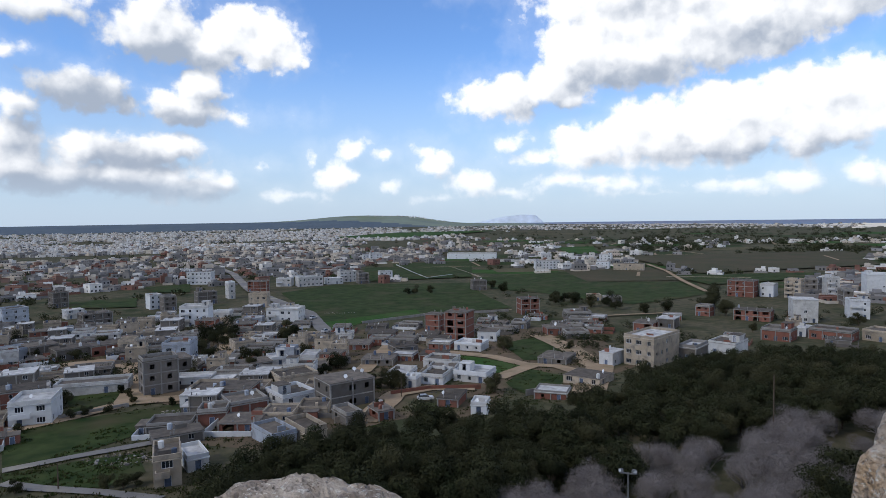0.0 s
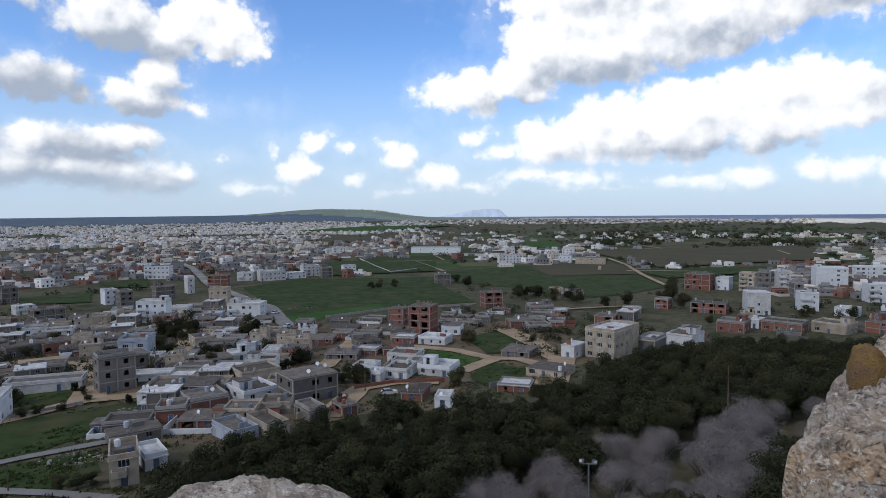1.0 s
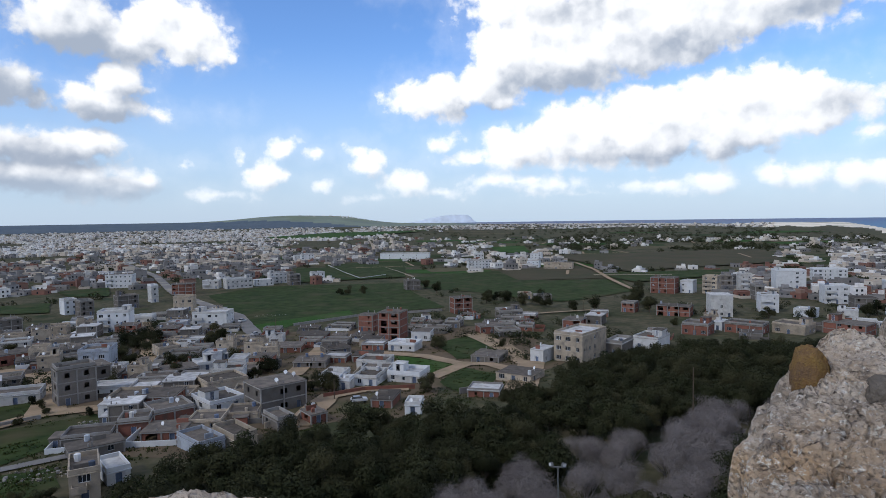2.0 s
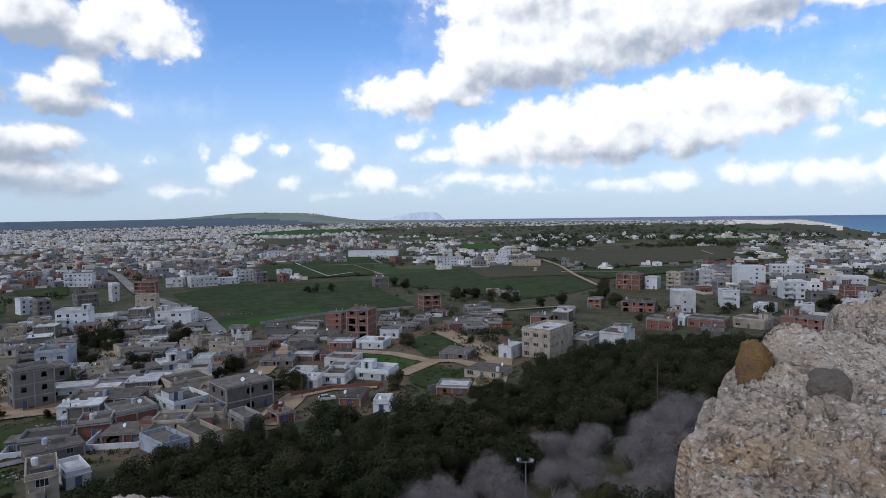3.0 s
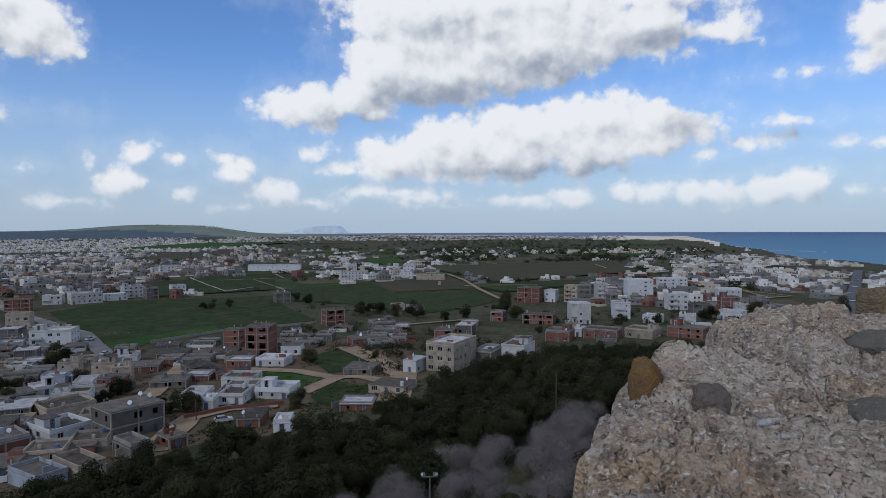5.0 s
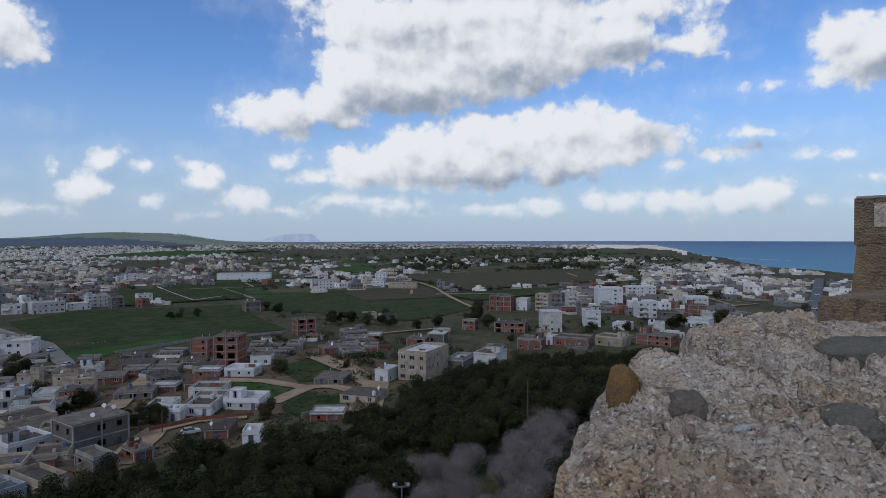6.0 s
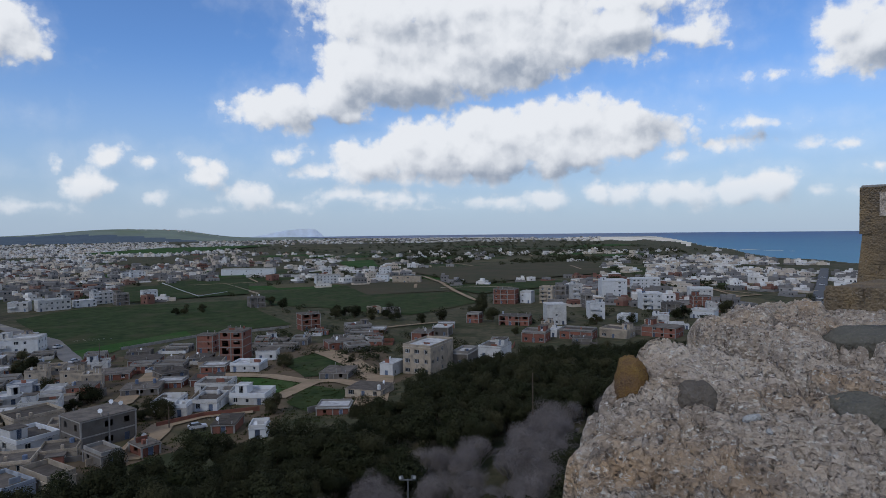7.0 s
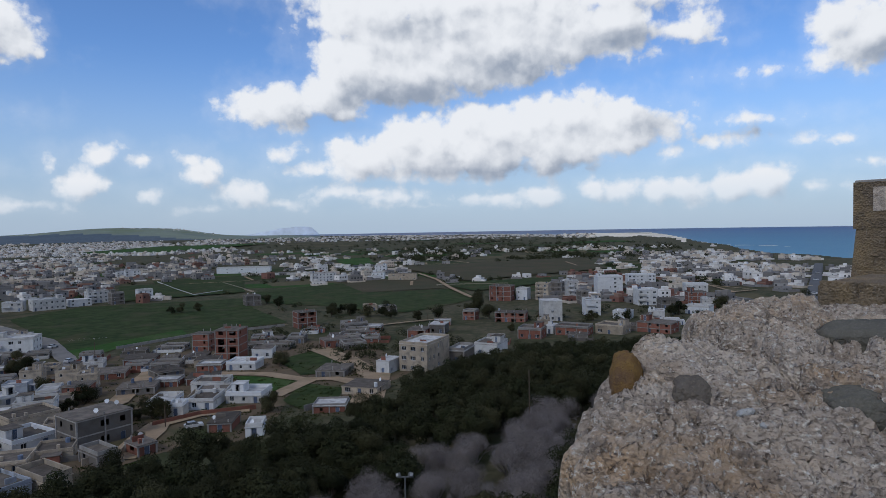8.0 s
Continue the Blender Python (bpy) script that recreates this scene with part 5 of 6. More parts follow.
def tree_parts(seed, tall, wide, count, size):
    rnd = random.Random(seed)
    t, c = Shape(), Shape()
    lean = Vector((rnd.uniform(-0.3, 0.3), rnd.uniform(-0.3, 0.3), tall * 0.5))
    limb(t, (0, 0, -1.0), lean, 0.22, 0.13)
    lobes = []
    for i in range(rnd.randint(6, 9)):
        a, rr = rnd.uniform(0, 6.28), wide * rnd.uniform(0.15, 0.62)
        z = tall * rnd.uniform(0.36, 0.84)
        p = (lean.x + rr * math.cos(a), lean.y + rr * math.sin(a), z)
        limb(t, lean * rnd.uniform(0.55, 0.98), p, 0.09, 0.03)
        lobes.append((*p, wide * rnd.uniform(0.32, 0.52), tall * rnd.uniform(0.13, 0.21)))
    leafy(c, rnd, lobes, count, size)
    return t, c


def twig(s, rnd, p, d, l):
    """A fine twig that lies against the crown's outer shell, whose way out is d."""
    e = Vector((rnd.gauss(0, 1), rnd.gauss(0, 1), rnd.gauss(0.3, 1)))
    e = (e - d * e.dot(d) * 0.75).normalized()
    a = e.cross(d + Vector((rnd.gauss(0, 0.25), rnd.gauss(0, 0.25), rnd.gauss(0, 0.25)))).normalized()
    w = rnd.uniform(0.01, 0.026)
    s.quad([p - a * w, p + a * w, p + e * l])


def bare_parts(seed, tall, wide):
    """A leafless tree: trunk, limbs, and a dome of fine twigs."""
    rnd = random.Random(seed)
    t, c = Shape(), Shape()
    tips = []

    def grow(p, d, length, r, level):
        q = p + d * length
        limb(t, p, q, r, r * 0.65)
        if level == 0:
            tips.append((q, d))
            return
        for _ in range(rnd.choice((3, 3, 4))):
            e = (d + Vector((rnd.gauss(0, 0.55), rnd.gauss(0, 0.55), rnd.gauss(0.08, 0.35)))).normalized()
            grow(q, e, length * rnd.uniform(0.6, 0.85), r * 0.6, level - 1)

    for _ in range(4):
        d = Vector((rnd.gauss(0, 0.5), rnd.gauss(0, 0.5), 1)).normalized()
        grow(Vector((0, 0, -0.5)), d, tall * 0.36, 0.13, 2)
    for q, d in tips:
        for _ in range(22):
            twig(c, rnd, q - d * rnd.uniform(0, tall * 0.16), d, tall * rnd.uniform(0.06, 0.14))
    # the outer dome, in several overlapping humps
    humps = [(rnd.uniform(-0.45, 0.45) * wide, rnd.uniform(-0.45, 0.45) * wide, tall * rnd.uniform(0.42, 0.6), wide * rnd.uniform(0.4, 0.62), tall * rnd.uniform(0.26, 0.42)) for _ in range(7)]
    for _ in range(4000):
        x, y, z, r, h = rnd.choice(humps)
        u = Vector((rnd.gauss(0, 1), rnd.gauss(0, 1), rnd.gauss(0.3, 0.9))).normalized()
        k = rnd.uniform(0.7, 1.0)
        twig(c, rnd, Vector((x + u.x * r * k, y + u.y * r * k, z + u.z * h * k)), u, tall * rnd.uniform(0.08, 0.17))
    # sit the crown into the wanted dome
    big = max(max(math.hypot(v[0], v[1]) for v in c.v), 0.1)
    top = max(v[2] for v in c.v)
    for s in (t, c):
        s.v = [(x * wide / big, y * wide / big, z * tall / top) for x, y, z in s.v]
    return t, c


def plant(proto, x, y, sc, turn, sink=0.0):
    return copy_thing(proto, pose(x, y, float(height(x, y)) - sink, 0, 0, turn) @ Matrix.Diagonal((sc, sc, sc, 1)))


def grow_trees():
    rnd = random.Random(21)
    protos, stuff = [], []
    for k in range(6):
        t, c = tree_parts(k, 6.6 + 0.5 * (k % 3), 3.4 + 0.3 * (k % 2), 8000, 0.21)
        ob = new("tree")
        part("trunk", t.mesh("trunk", M_BARK), ob)
        part("crown", c.mesh("crown", M_LEAF), ob)
        tagged(ob, "dense dark green pine-like tree on the hillside", "tree", group="hillside trees")
        protos.append(ob)
        stuff.append(tree_parts(50 + k, 6.6 + 0.5 * (k % 3), 3.4, 2400, 0.34)[1])
    bare = []
    for k in range(4):
        t, c = bare_parts(k, 6.2, 4.6)
        ob = new("bare_tree")
        part("trunk", t.mesh("trunk", M_TWIG), ob)
        part("crown", c.mesh("crown", M_TWIG), ob)
        tagged(ob, "leafless grey tree with a dome of fine twigs", "bare tree", group="bare trees")
        bare.append(ob)
    sites, grey = [], []
    for az10 in range(-390, 580, 3):
        az = az10 / 10
        edge = float(np.interp(az, WOOD_AZ, WOOD_D))
        thicket = float(np.interp(az, BARE_AZ, BARE_D)) if az > 2 else 0
        hem = float(np.interp(az, BARE_NEAR_AZ, BARE_NEAR_D))
        d = edge - rnd.uniform(0, 4)
        while d > 44:
            if rnd.random() < 0.13 * d * radians(0.3):
                a = radians(az + rnd.uniform(-0.3, 0.3))
                x, y = d * math.sin(a), d * math.cos(a)
                hole = noise.noise((x * 0.06, y * 0.06, 8))
                if az > 43 and rnd.random() < 0.6:
                    pass
                elif hem < d < thicket and hole < 0.3:
                    if rnd.random() < 0.55:
                        grey.append((x, y))
                else:
                    sites.append((x, y, d))
            d -= 1.6
    first = [True] * 6
    sites.sort(key=lambda s: s[2])
    v, f = [], []
    step = max(1, len(sites) / 190)
    picks = {int(i * step) for i in range(190)}
    for i, (x, y, d) in enumerate(sites):
        k, turn = rnd.randrange(6), rnd.uniform(0, 360)
        sc = rnd.uniform(0.6, 1.1) + 0.45 * max(0, noise.noise((x * 0.08, y * 0.08, 2)))
        if i in picks:
            if first[k]:
                first[k] = False
                protos[k].matrix_basis = pose(x, y, float(height(x, y)), 0, 0, turn)
            else:
                plant(protos[k], x, y, sc, turn)
        else:
            n, z = len(v), float(height(x, y))
            c, s = math.cos(radians(turn)) * sc, math.sin(radians(turn)) * sc
            v += [(x + c * p[0] - s * p[1], y + s * p[0] + c * p[1], z + p[2] * sc) for p in stuff[k].v]
            f += [tuple(q + n for q in face) for face in stuff[k].f]
    me = bpy.data.meshes.new("woodland")
    me.from_pydata(v, [], f)
    me.materials.append(M_LEAF_WOOD)
    tagged(new("woodland", me), "dense dark green woodland on the castle hill", "woodland", kind="stuff")
    for i, (x, y) in enumerate(grey[:260]):
        sc, turn = rnd.uniform(0.6, 1.0), rnd.uniform(0, 360)
        if i < 4:
            bare[i].matrix_basis = pose(x, y, float(height(x, y)), 0, 0, turn)
        else:
            plant(bare[i % 4], x, y, sc, turn)
    return protos, bare


M_LEAF_WOOD = mat("woodland_leaves", (0.0125, 0.0185, 0.009), (0.04, 0.041, 0.02), 0.14, 0.9, 0.0, 2.0, stain=(0.021, 0.028, 0.012), stain_scale=0.3, mottle=0.6)


def town_tree(x, y, sc, k=0):
    plant(TREES[k % 6], x, y, sc * 1.2, 57.0 * k, 1.7 * sc)
    TAKEN.append((x, y, 2 * sc))


def scrub(name, zones, label, size, per, leaf=0.5):
    """Hedges, olives and scrub on the plain, clump by clump."""
    rnd = random.Random(len(label))
    s = Shape()
    for az0, az1, d0, d1, n in zones:
        for _ in range(n):
            x, y, dist = scatter(rnd, az0, az1, d0, d1)
            if noise.noise((x * 0.012, y * 0.012, 9)) < 0.02 or any(inside(x, y, f) for f in FIELDS) or dist > float(coast(math.degrees(math.atan2(x, y)))) - 40:
                continue
            z, r = float(height(x, y)), size * rnd.uniform(0.6, 1.5)
            leafy(s, rnd, [(x, y, z + r * 0.6, r, r * 0.75), (x + r * 0.8, y, z + r * 0.4, r * 0.7, r * 0.5)], per, r * leaf)
    tagged(new(name, s.mesh(name, M_SCRUB)), label, "scrub", kind="stuff")


M_SCRUB = mat("olive_scrub", (0.02, 0.027, 0.013), (0.042, 0.045, 0.023), 0.05, 0.95, 0.0, 1.0, mottle=0.5)
TREES, BARE = grow_trees()
plant(BARE[1], 104 * math.sin(radians(10.4)), 104 * math.cos(radians(10.4)), 0.9, 40)
town_tree(19.9, 212.3, 0.82, 0)
town_tree(12.4, 154.2, 0.80, 1)
town_tree(136.6, 312.2, 1.75, 2)
town_tree(130.4, 287.8, 1.22, 3)
town_tree(128.3, 304.6, 1.11, 4)
town_tree(-82.4, 234.5, 0.96, 5)
town_tree(-88.0, 235.1, 0.97, 6)
town_tree(-57.2, 236.1, 1.13, 7)
town_tree(-62.3, 239.1, 0.76, 8)
town_tree(-85.1, 215.2, 0.89, 9)
town_tree(-14.3, 159.6, 0.82, 10)
town_tree(-17.2, 163.0, 0.51, 11)
town_tree(-15.5, 140.8, 0.36, 12)
town_tree(-93.0, 148.9, 0.77, 13)
town_tree(-97.6, 153.1, 0.47, 14)
town_tree(-126.2, 211.0, 0.63, 15)
town_tree(-59.9, 189.2, 0.61, 16)
town_tree(-73.4, 178.0, 0.74, 17)
town_tree(-31.8, 186.1, 0.73, 18)
town_tree(-34.6, 178.5, 0.56, 19)
town_tree(43.0, 211.8, 0.45, 20)
town_tree(107.6, 300.8, 0.99, 21)
town_tree(96.4, 300.1, 0.81, 22)
town_tree(87.9, 318.6, 1.02, 23)
town_tree(60.1, 340.9, 0.98, 24)
town_tree(68.5, 352.5, 0.83, 25)
town_tree(37.9, 399.3, 1.03, 26)
town_tree(32.8, 427.1, 0.99, 27)
town_tree(-9.3, 405.9, 0.84, 28)
town_tree(-18.4, 403.6, 0.83, 29)
town_tree(-23.7, 401.4, 0.72, 30)
town_tree(224.1, 257.2, 1.14, 31)
town_tree(217.3, 255.5, 0.86, 32)
town_tree(267.2, 273.0, 1.08, 33)
town_tree(258.8, 268.4, 0.86, 34)
town_tree(306.5, 254.1, 1.33, 35)
town_tree(295.9, 250.5, 1.20, 36)
town_tree(279.9, 247.1, 0.96, 37)
town_tree(119.0, 239.5, 0.55, 38)
town_tree(70.5, 339.3, 1.16, 39)
town_tree(77.7, 329.6, 1.05, 40)
town_tree(87.1, 329.4, 1.14, 41)
town_tree(63.9, 354.2, 1.02, 42)
town_tree(169.7, 254.3, 0.87, 43)
town_tree(183.8, 247.2, 0.79, 44)
town_tree(-84.7, 139.0, 0.35, 45)
town_tree(-82.6, 141.4, 0.35, 46)
town_tree(-78.3, 143.6, 0.35, 47)
town_tree(-91.5, 137.3, 0.35, 48)
town_tree(-77.2, 151.5, 0.35, 49)
town_tree(-65.6, 147.0, 0.35, 50)
town_tree(-89.7, 129.0, 0.35, 51)
town_tree(-53.9, 96.8, 0.35, 52)
town_tree(-50.8, 96.0, 0.35, 53)
town_tree(-49.2, 97.2, 0.35, 54)
town_tree(-67.7, 95.5, 0.36, 55)
town_tree(-85.1, 161.4, 0.35, 56)
town_tree(-81.5, 158.6, 0.35, 57)
town_tree(-93.1, 243.1, 1.14, 58)
town_tree(-86.6, 249.9, 1.29, 59)
town_tree(-77.3, 204.7, 0.73, 60)
town_tree(-61.2, 241.6, 1.28, 61)
town_tree(-64.1, 198.3, 0.80, 62)
town_tree(-61.2, 202.4, 0.65, 63)
town_tree(-46.8, 208.3, 0.66, 64)
town_tree(-33.0, 186.4, 0.73, 65)
town_tree(-93.5, 150.5, 0.68, 66)
town_tree(-18.7, 159.9, 0.62, 67)
town_tree(-12.1, 159.4, 0.70, 68)
town_tree(-97.6, 207.3, 0.59, 69)
town_tree(-141.1, 213.2, 0.66, 70)
town_tree(-169.3, 246.2, 0.85, 71)
town_tree(-131.1, 237.6, 0.70, 72)
town_tree(-45.6, 162.5, 0.43, 73)
fill_town()
# greyer mixes nearer, whiter far off: cloud shade and sun imitated by wall tones
far_town("mid_town", ((-38, -9, 340, 440, 150), (-38, -16, 430, 560, 110), (-13, -3, 430, 520, 14), (29, 58, 395, 640, 300), (-38, -8, 540, 700, 170), (2, 13, 620, 800, 12)), "crowded flat-roofed houses in the middle distance", (0, 1, 2, 2, 2, 2, 2, 3, 3))
far_town("inland_town", ((-40, 0, 660, 1000, 650), (-40, -8, 900, 1500, 800), (-8, 6, 900, 1500, 160)), "grey and white houses of the inland town", (0, 1, 1, 1, 2, 2, 2, 2, 3))
far_town("far_town", ((-40, -3, 1080, 2500, 3300), (-40, -8, 1450, 3400, 1300), (-8, 6, 1450, 2400, 160), (-40, 2, 1500, 3400, 1000), (-40, 0, 2200, 3400, 900), (-7, 1, 4150, 4600, 60)), "distant white houses of the inland town", (0, 0, 0, 0, 0, 1, 1, 2))
far_town("shore_villas", ((29, 45, 1000, 1350, 190), (-2, 34, 2250, 3350, 1500), (38, 58, 560, 1040, 800), (6, 28, 480, 1400, 300), (28, 45, 640, 1000, 80)), "distant white villas towards the shore", (0, 0, 0, 1, 1, 2, 2))
scrub("hedges", ((8, 45, 520, 1500, 900), (-40, 8, 420, 1500, 500)), "dark olive trees and scrub across the plain", 2.6, 60)
scrub("scrubland", ((16, 34, 900, 2200, 1300), (34, 41, 900, 1700, 250), (-40, 16, 1500, 2700, 600)), "dark scrub and orchards on the far plain", 4.0, 30)
scrub("garden_bushes", ((-38, 14, 165, 420, 700), (26, 58, 240, 640, 400), (12, 30, 230, 420, 160)), "dark bushes between the houses of the town", 1.7, 110, 0.3)


def rough_grass():
    """Tufts of grass and weeds over the near plots, along tracks and on bare earth."""
    rnd = random.Random(77)
    s = Shape()
    made = 0
    while made < 5200:
        x, y, dist = scatter(rnd, -40, 16, 84, 260)
        if noise.noise((x * 0.07, y * 0.07, 14)) < -0.12 or any(near_line(x, y, ln, w * 0.42) for ln, w in ROADS) or any(math.hypot(x - a, y - b) < c for a, b, c in TAKEN):
            continue
        z, r = float(height(x, y)) + 0.001 * dist, rnd.uniform(0.2, 0.55)
        for _ in range(9):
            a, q = rnd.uniform(0, 6.28), rnd.uniform(0, 1.6) * r
            px, py, w = x + q * math.cos(a), y + q * math.sin(a), r * rnd.uniform(0.2, 0.4)
            lean = rnd.uniform(-0.4, 0.4) * r
            s.quad([(px - w * math.cos(a), py - w * math.sin(a), z), (px + w * math.cos(a), py + w * math.sin(a), z), (px + lean, py + lean, z + r * rnd.uniform(0.4, 1.0))])
        made += 1
    tagged(new("rough_grass", s.mesh("rough_grass", M_GRASS)), "rough green grass and weeds on plots and verges", "grass", kind="stuff")


M_GRASS = island_mat("rough_grass", ((0.02, 0.042, 0.008), (0.035, 0.05, 0.014), (0.07, 0.06, 0.03), (0.016, 0.034, 0.007)), 0.95, 0.05)
rough_grass()


def rubble(x, y, r, n, label):
    """Broken blocks, stones and rubbish strewn over rough ground."""
    rnd = random.Random(int(abs(x) + abs(y)))
    s = Shape()
    for _ in range(n):
        a, d = rnd.uniform(0, 6.28), r * math.sqrt(rnd.random())
        px, py = x + d * math.cos(a), y + 0.6 * d * math.sin(a)
        k, pz = len(s.v), float(height(px, py)) + 0.15
        q = 0.05 + 0.28 * rnd.random() ** 3
        s.box(-q, -q * rnd.uniform(0.4, 0.9), -0.2, q, q * rnd.uniform(0.4, 0.9), q * rnd.uniform(0.3, 0.9), rnd.choice((0, 1, 1, 2)), bevel=0.03)
        c, sn = math.cos(a * 3), math.sin(a * 3)
        s.v[k:] = [(px + c * vx - sn * vy, py + sn * vx + c * vy, pz + vz + 0.3 * vx * rnd.uniform(-1, 1)) for vx, vy, vz in s.v[k:]]
    tagged(new("rubble", s.mesh("rubble", M_CONC, M_GREY, M_CREAM)), label, "rubble", kind="stuff")


rubble(-58.8, 109.6, 6.7, 150, "pale rubble and rubbish strewn over a rough plot")
rubble(-61.7, 141.6, 3.9, 120, "heap of broken blocks beside brick houses")
rubble(-19.4, 129.5, 3.5, 120, "rubble beside a ruined yard wall")
rubble(39.7, 166.0, 4.6, 140, "pale stones on a sandy lane")
rubble(-53.7, 318.5, 7.6, 60, "pale heap of stones in a field")
rubble(0.3, 156.2, 5.1, 90, "broken blocks below white houses")
rubble(-42.6, 133.7, 4.6, 160, "clutter of blocks and boards between houses")


# ---- castle wall round the camera ----
def rock_mat(name, tones, scale, rough=0.95, depth=0.012, bump=0.9, grain=(1.0, 1.0, 1.0), crust=0.56):
    m = bpy.data.materials.new(name)
    m.use_nodes = True
    n, ln = m.node_tree.nodes, m.node_tree.links
    b = n["Principled BSDF"]
    b.inputs["Roughness"].default_value = rough
    b.inputs["Specular IOR Level"].default_value = 0.15
    geo, spin, bed = n.new("ShaderNodeNewGeometry"), n.new("ShaderNodeVectorRotate"), n.new("ShaderNodeVectorMath")
    # the bedding runs along the wall
    spin.rotation_type = "Z_AXIS"
    spin.inputs["Angle"].default_value = radians(45)
    ln.new(geo.outputs["Position"], spin.inputs["Vector"])
    bed.operation = "MULTIPLY"
    bed.inputs[1].default_value = grain
    ln.new(spin.outputs[0], bed.inputs[0])

    def noise_at(s, d=9.0, r=0.62, swirl=0.0):
        k = n.new("ShaderNodeTexNoise")
        k.inputs["Scale"].default_value, k.inputs["Detail"].default_value, k.inputs["Roughness"].default_value = s, d, r
        k.inputs["Distortion"].default_value = swirl
        ln.new(bed.outputs[0], k.inputs["Vector"])
        return k.outputs["Fac"]

    def mix(fac, a, c, lo, hi, kind="MIX"):
        r = n.new("ShaderNodeMapRange")
        r.inputs["From Min"].default_value, r.inputs["From Max"].default_value = lo, hi
        ln.new(fac, r.inputs["Value"])
        k = n.new("ShaderNodeMix")
        k.data_type, k.blend_type = "RGBA", kind
        ln.new(r.outputs[0], k.inputs["Factor"])
        for s, v in (("A", a), ("B", c)):
            if isinstance(v, tuple):
                k.inputs[s].default_value = (*v, 1)
            else:
                ln.new(v, k.inputs[s])
        return k.outputs["Result"]

    col = mix(noise_at(scale), tones[0], tones[1], 0.38, 0.62)
    col = mix(noise_at(scale * 0.45, 6), col, tones[2], 0.5, 0.66)
    col = mix(noise_at(scale * 1.6, 7, 0.7), col, tuple(0.5 * (p + q) for p, q in zip(tones[1], tones[3])), crust - 0.04, crust + 0.1)
    col = mix(noise_at(scale * 7, swirl=1.6), col, tones[3], crust, crust + 0.12)
    col = mix(noise_at(scale * 13, 6, 0.7), col, tones[4], crust + 0.01, crust + 0.1)
    col = mix(noise_at(scale * 26, 4, 0.6, 0.8), col, tuple(0.6 * p for p in tones[3]), crust + 0.1, crust + 0.18)
    ln.new(col, b.inputs["Base Color"])
    vor = n.new("ShaderNodeTexVoronoi")
    vor.inputs["Scale"].default_value = scale * 16
    ln.new(bed.outputs[0], vor.inputs["Vector"])
    hsum = n.new("ShaderNodeMath")
    hsum.operation = "MULTIPLY_ADD"
    hsum.inputs[1].default_value = 1.6
    ln.new(noise_at(scale * 8, 10, 0.7, 0.6), hsum.inputs[0])
    ln.new(vor.outputs["Distance"], hsum.inputs[2])
    bp = n.new("ShaderNodeBump")
    bp.inputs["Strength"].default_value, bp.inputs["Distance"].default_value = bump, depth
    ln.new(hsum.outputs[0], bp.inputs["Height"])
    ln.new(bp.outputs[0], b.inputs["Normal"])
    return m


M_RUBBLE = rock_mat("weathered_rubble", ((0.68, 0.585, 0.49), (0.46, 0.385, 0.315), (0.56, 0.39, 0.24), (0.14, 0.11, 0.09), (0.8, 0.76, 0.69)), 5.0, depth=0.02, bump=0.9, grain=(0.8, 1.35, 1.35), crust=0.54)
M_LICHEN = rock_mat("lichen_stone", ((0.20, 0.115, 0.035), (0.15, 0.09, 0.04), (0.12, 0.08, 0.06), (0.25, 0.16, 0.05), (0.11, 0.07, 0.045)), 14.0, depth=0.004)
M_COBBLE = rock_mat("grey_cobble", ((0.11, 0.095, 0.08), (0.14, 0.122, 0.104), (0.085, 0.08, 0.072), (0.15, 0.135, 0.115), (0.17, 0.15, 0.125)), 9.0, depth=0.004)
M_GREENST = rock_mat("green_grey_stone", ((0.10, 0.096, 0.082), (0.125, 0.12, 0.1), (0.08, 0.08, 0.07), (0.15, 0.14, 0.12), (0.17, 0.16, 0.135)), 9.0, depth=0.004)
M_PALE = rock_mat("pale_limestone", ((0.42, 0.43, 0.43), (0.34, 0.34, 0.33), (0.45, 0.4, 0.33), (0.25, 0.24, 0.22), (0.6, 0.6, 0.58)), 12.0, depth=0.004)
M_MASON = rock_mat("castle_masonry", ((0.22, 0.17, 0.115), (0.16, 0.125, 0.088), (0.26, 0.19, 0.11), (0.11, 0.09, 0.07), (0.3, 0.25, 0.19)), 1.2, depth=0.05)

# outer edge of the wall top, from the embrasure along the parapet (x, y); the wall lies to its right
EDGE = ((0.50, 0.30), (0.56, 0.70), (0.60, 0.93), (0.66, 1.10), (0.69, 1.17), (0.78, 1.22), (0.84, 1.26), (0.88, 1.31), (0.98, 1.36), (1.13, 1.42), (1.28, 1.50), (1.40, 1.60), (1.55, 1.68), (1.72, 1.74), (1.99, 1.68), (2.18, 1.55), (2.45, 1.42), (2.75, 1.30), (3.2, 1.1))


def edge_gap(x, y):
    """How far inside the wall top a place lies (negative outside), by the outer edge."""
    best, sign = 9.0, 1
    for (x0, y0), (x1, y1) in zip(EDGE, EDGE[1:]):
        dx, dy = x1 - x0, y1 - y0
        t = max(0, min(1, ((x - x0) * dx + (y - y0) * dy) / (dx * dx + dy * dy)))
        d = math.hypot(x - x0 - t * dx, y - y0 - t * dy)
        if d < best:
            best, sign = d, (1 if (dx * (y - y0) - dy * (x - x0)) < 0 else -1)
    return best * sign


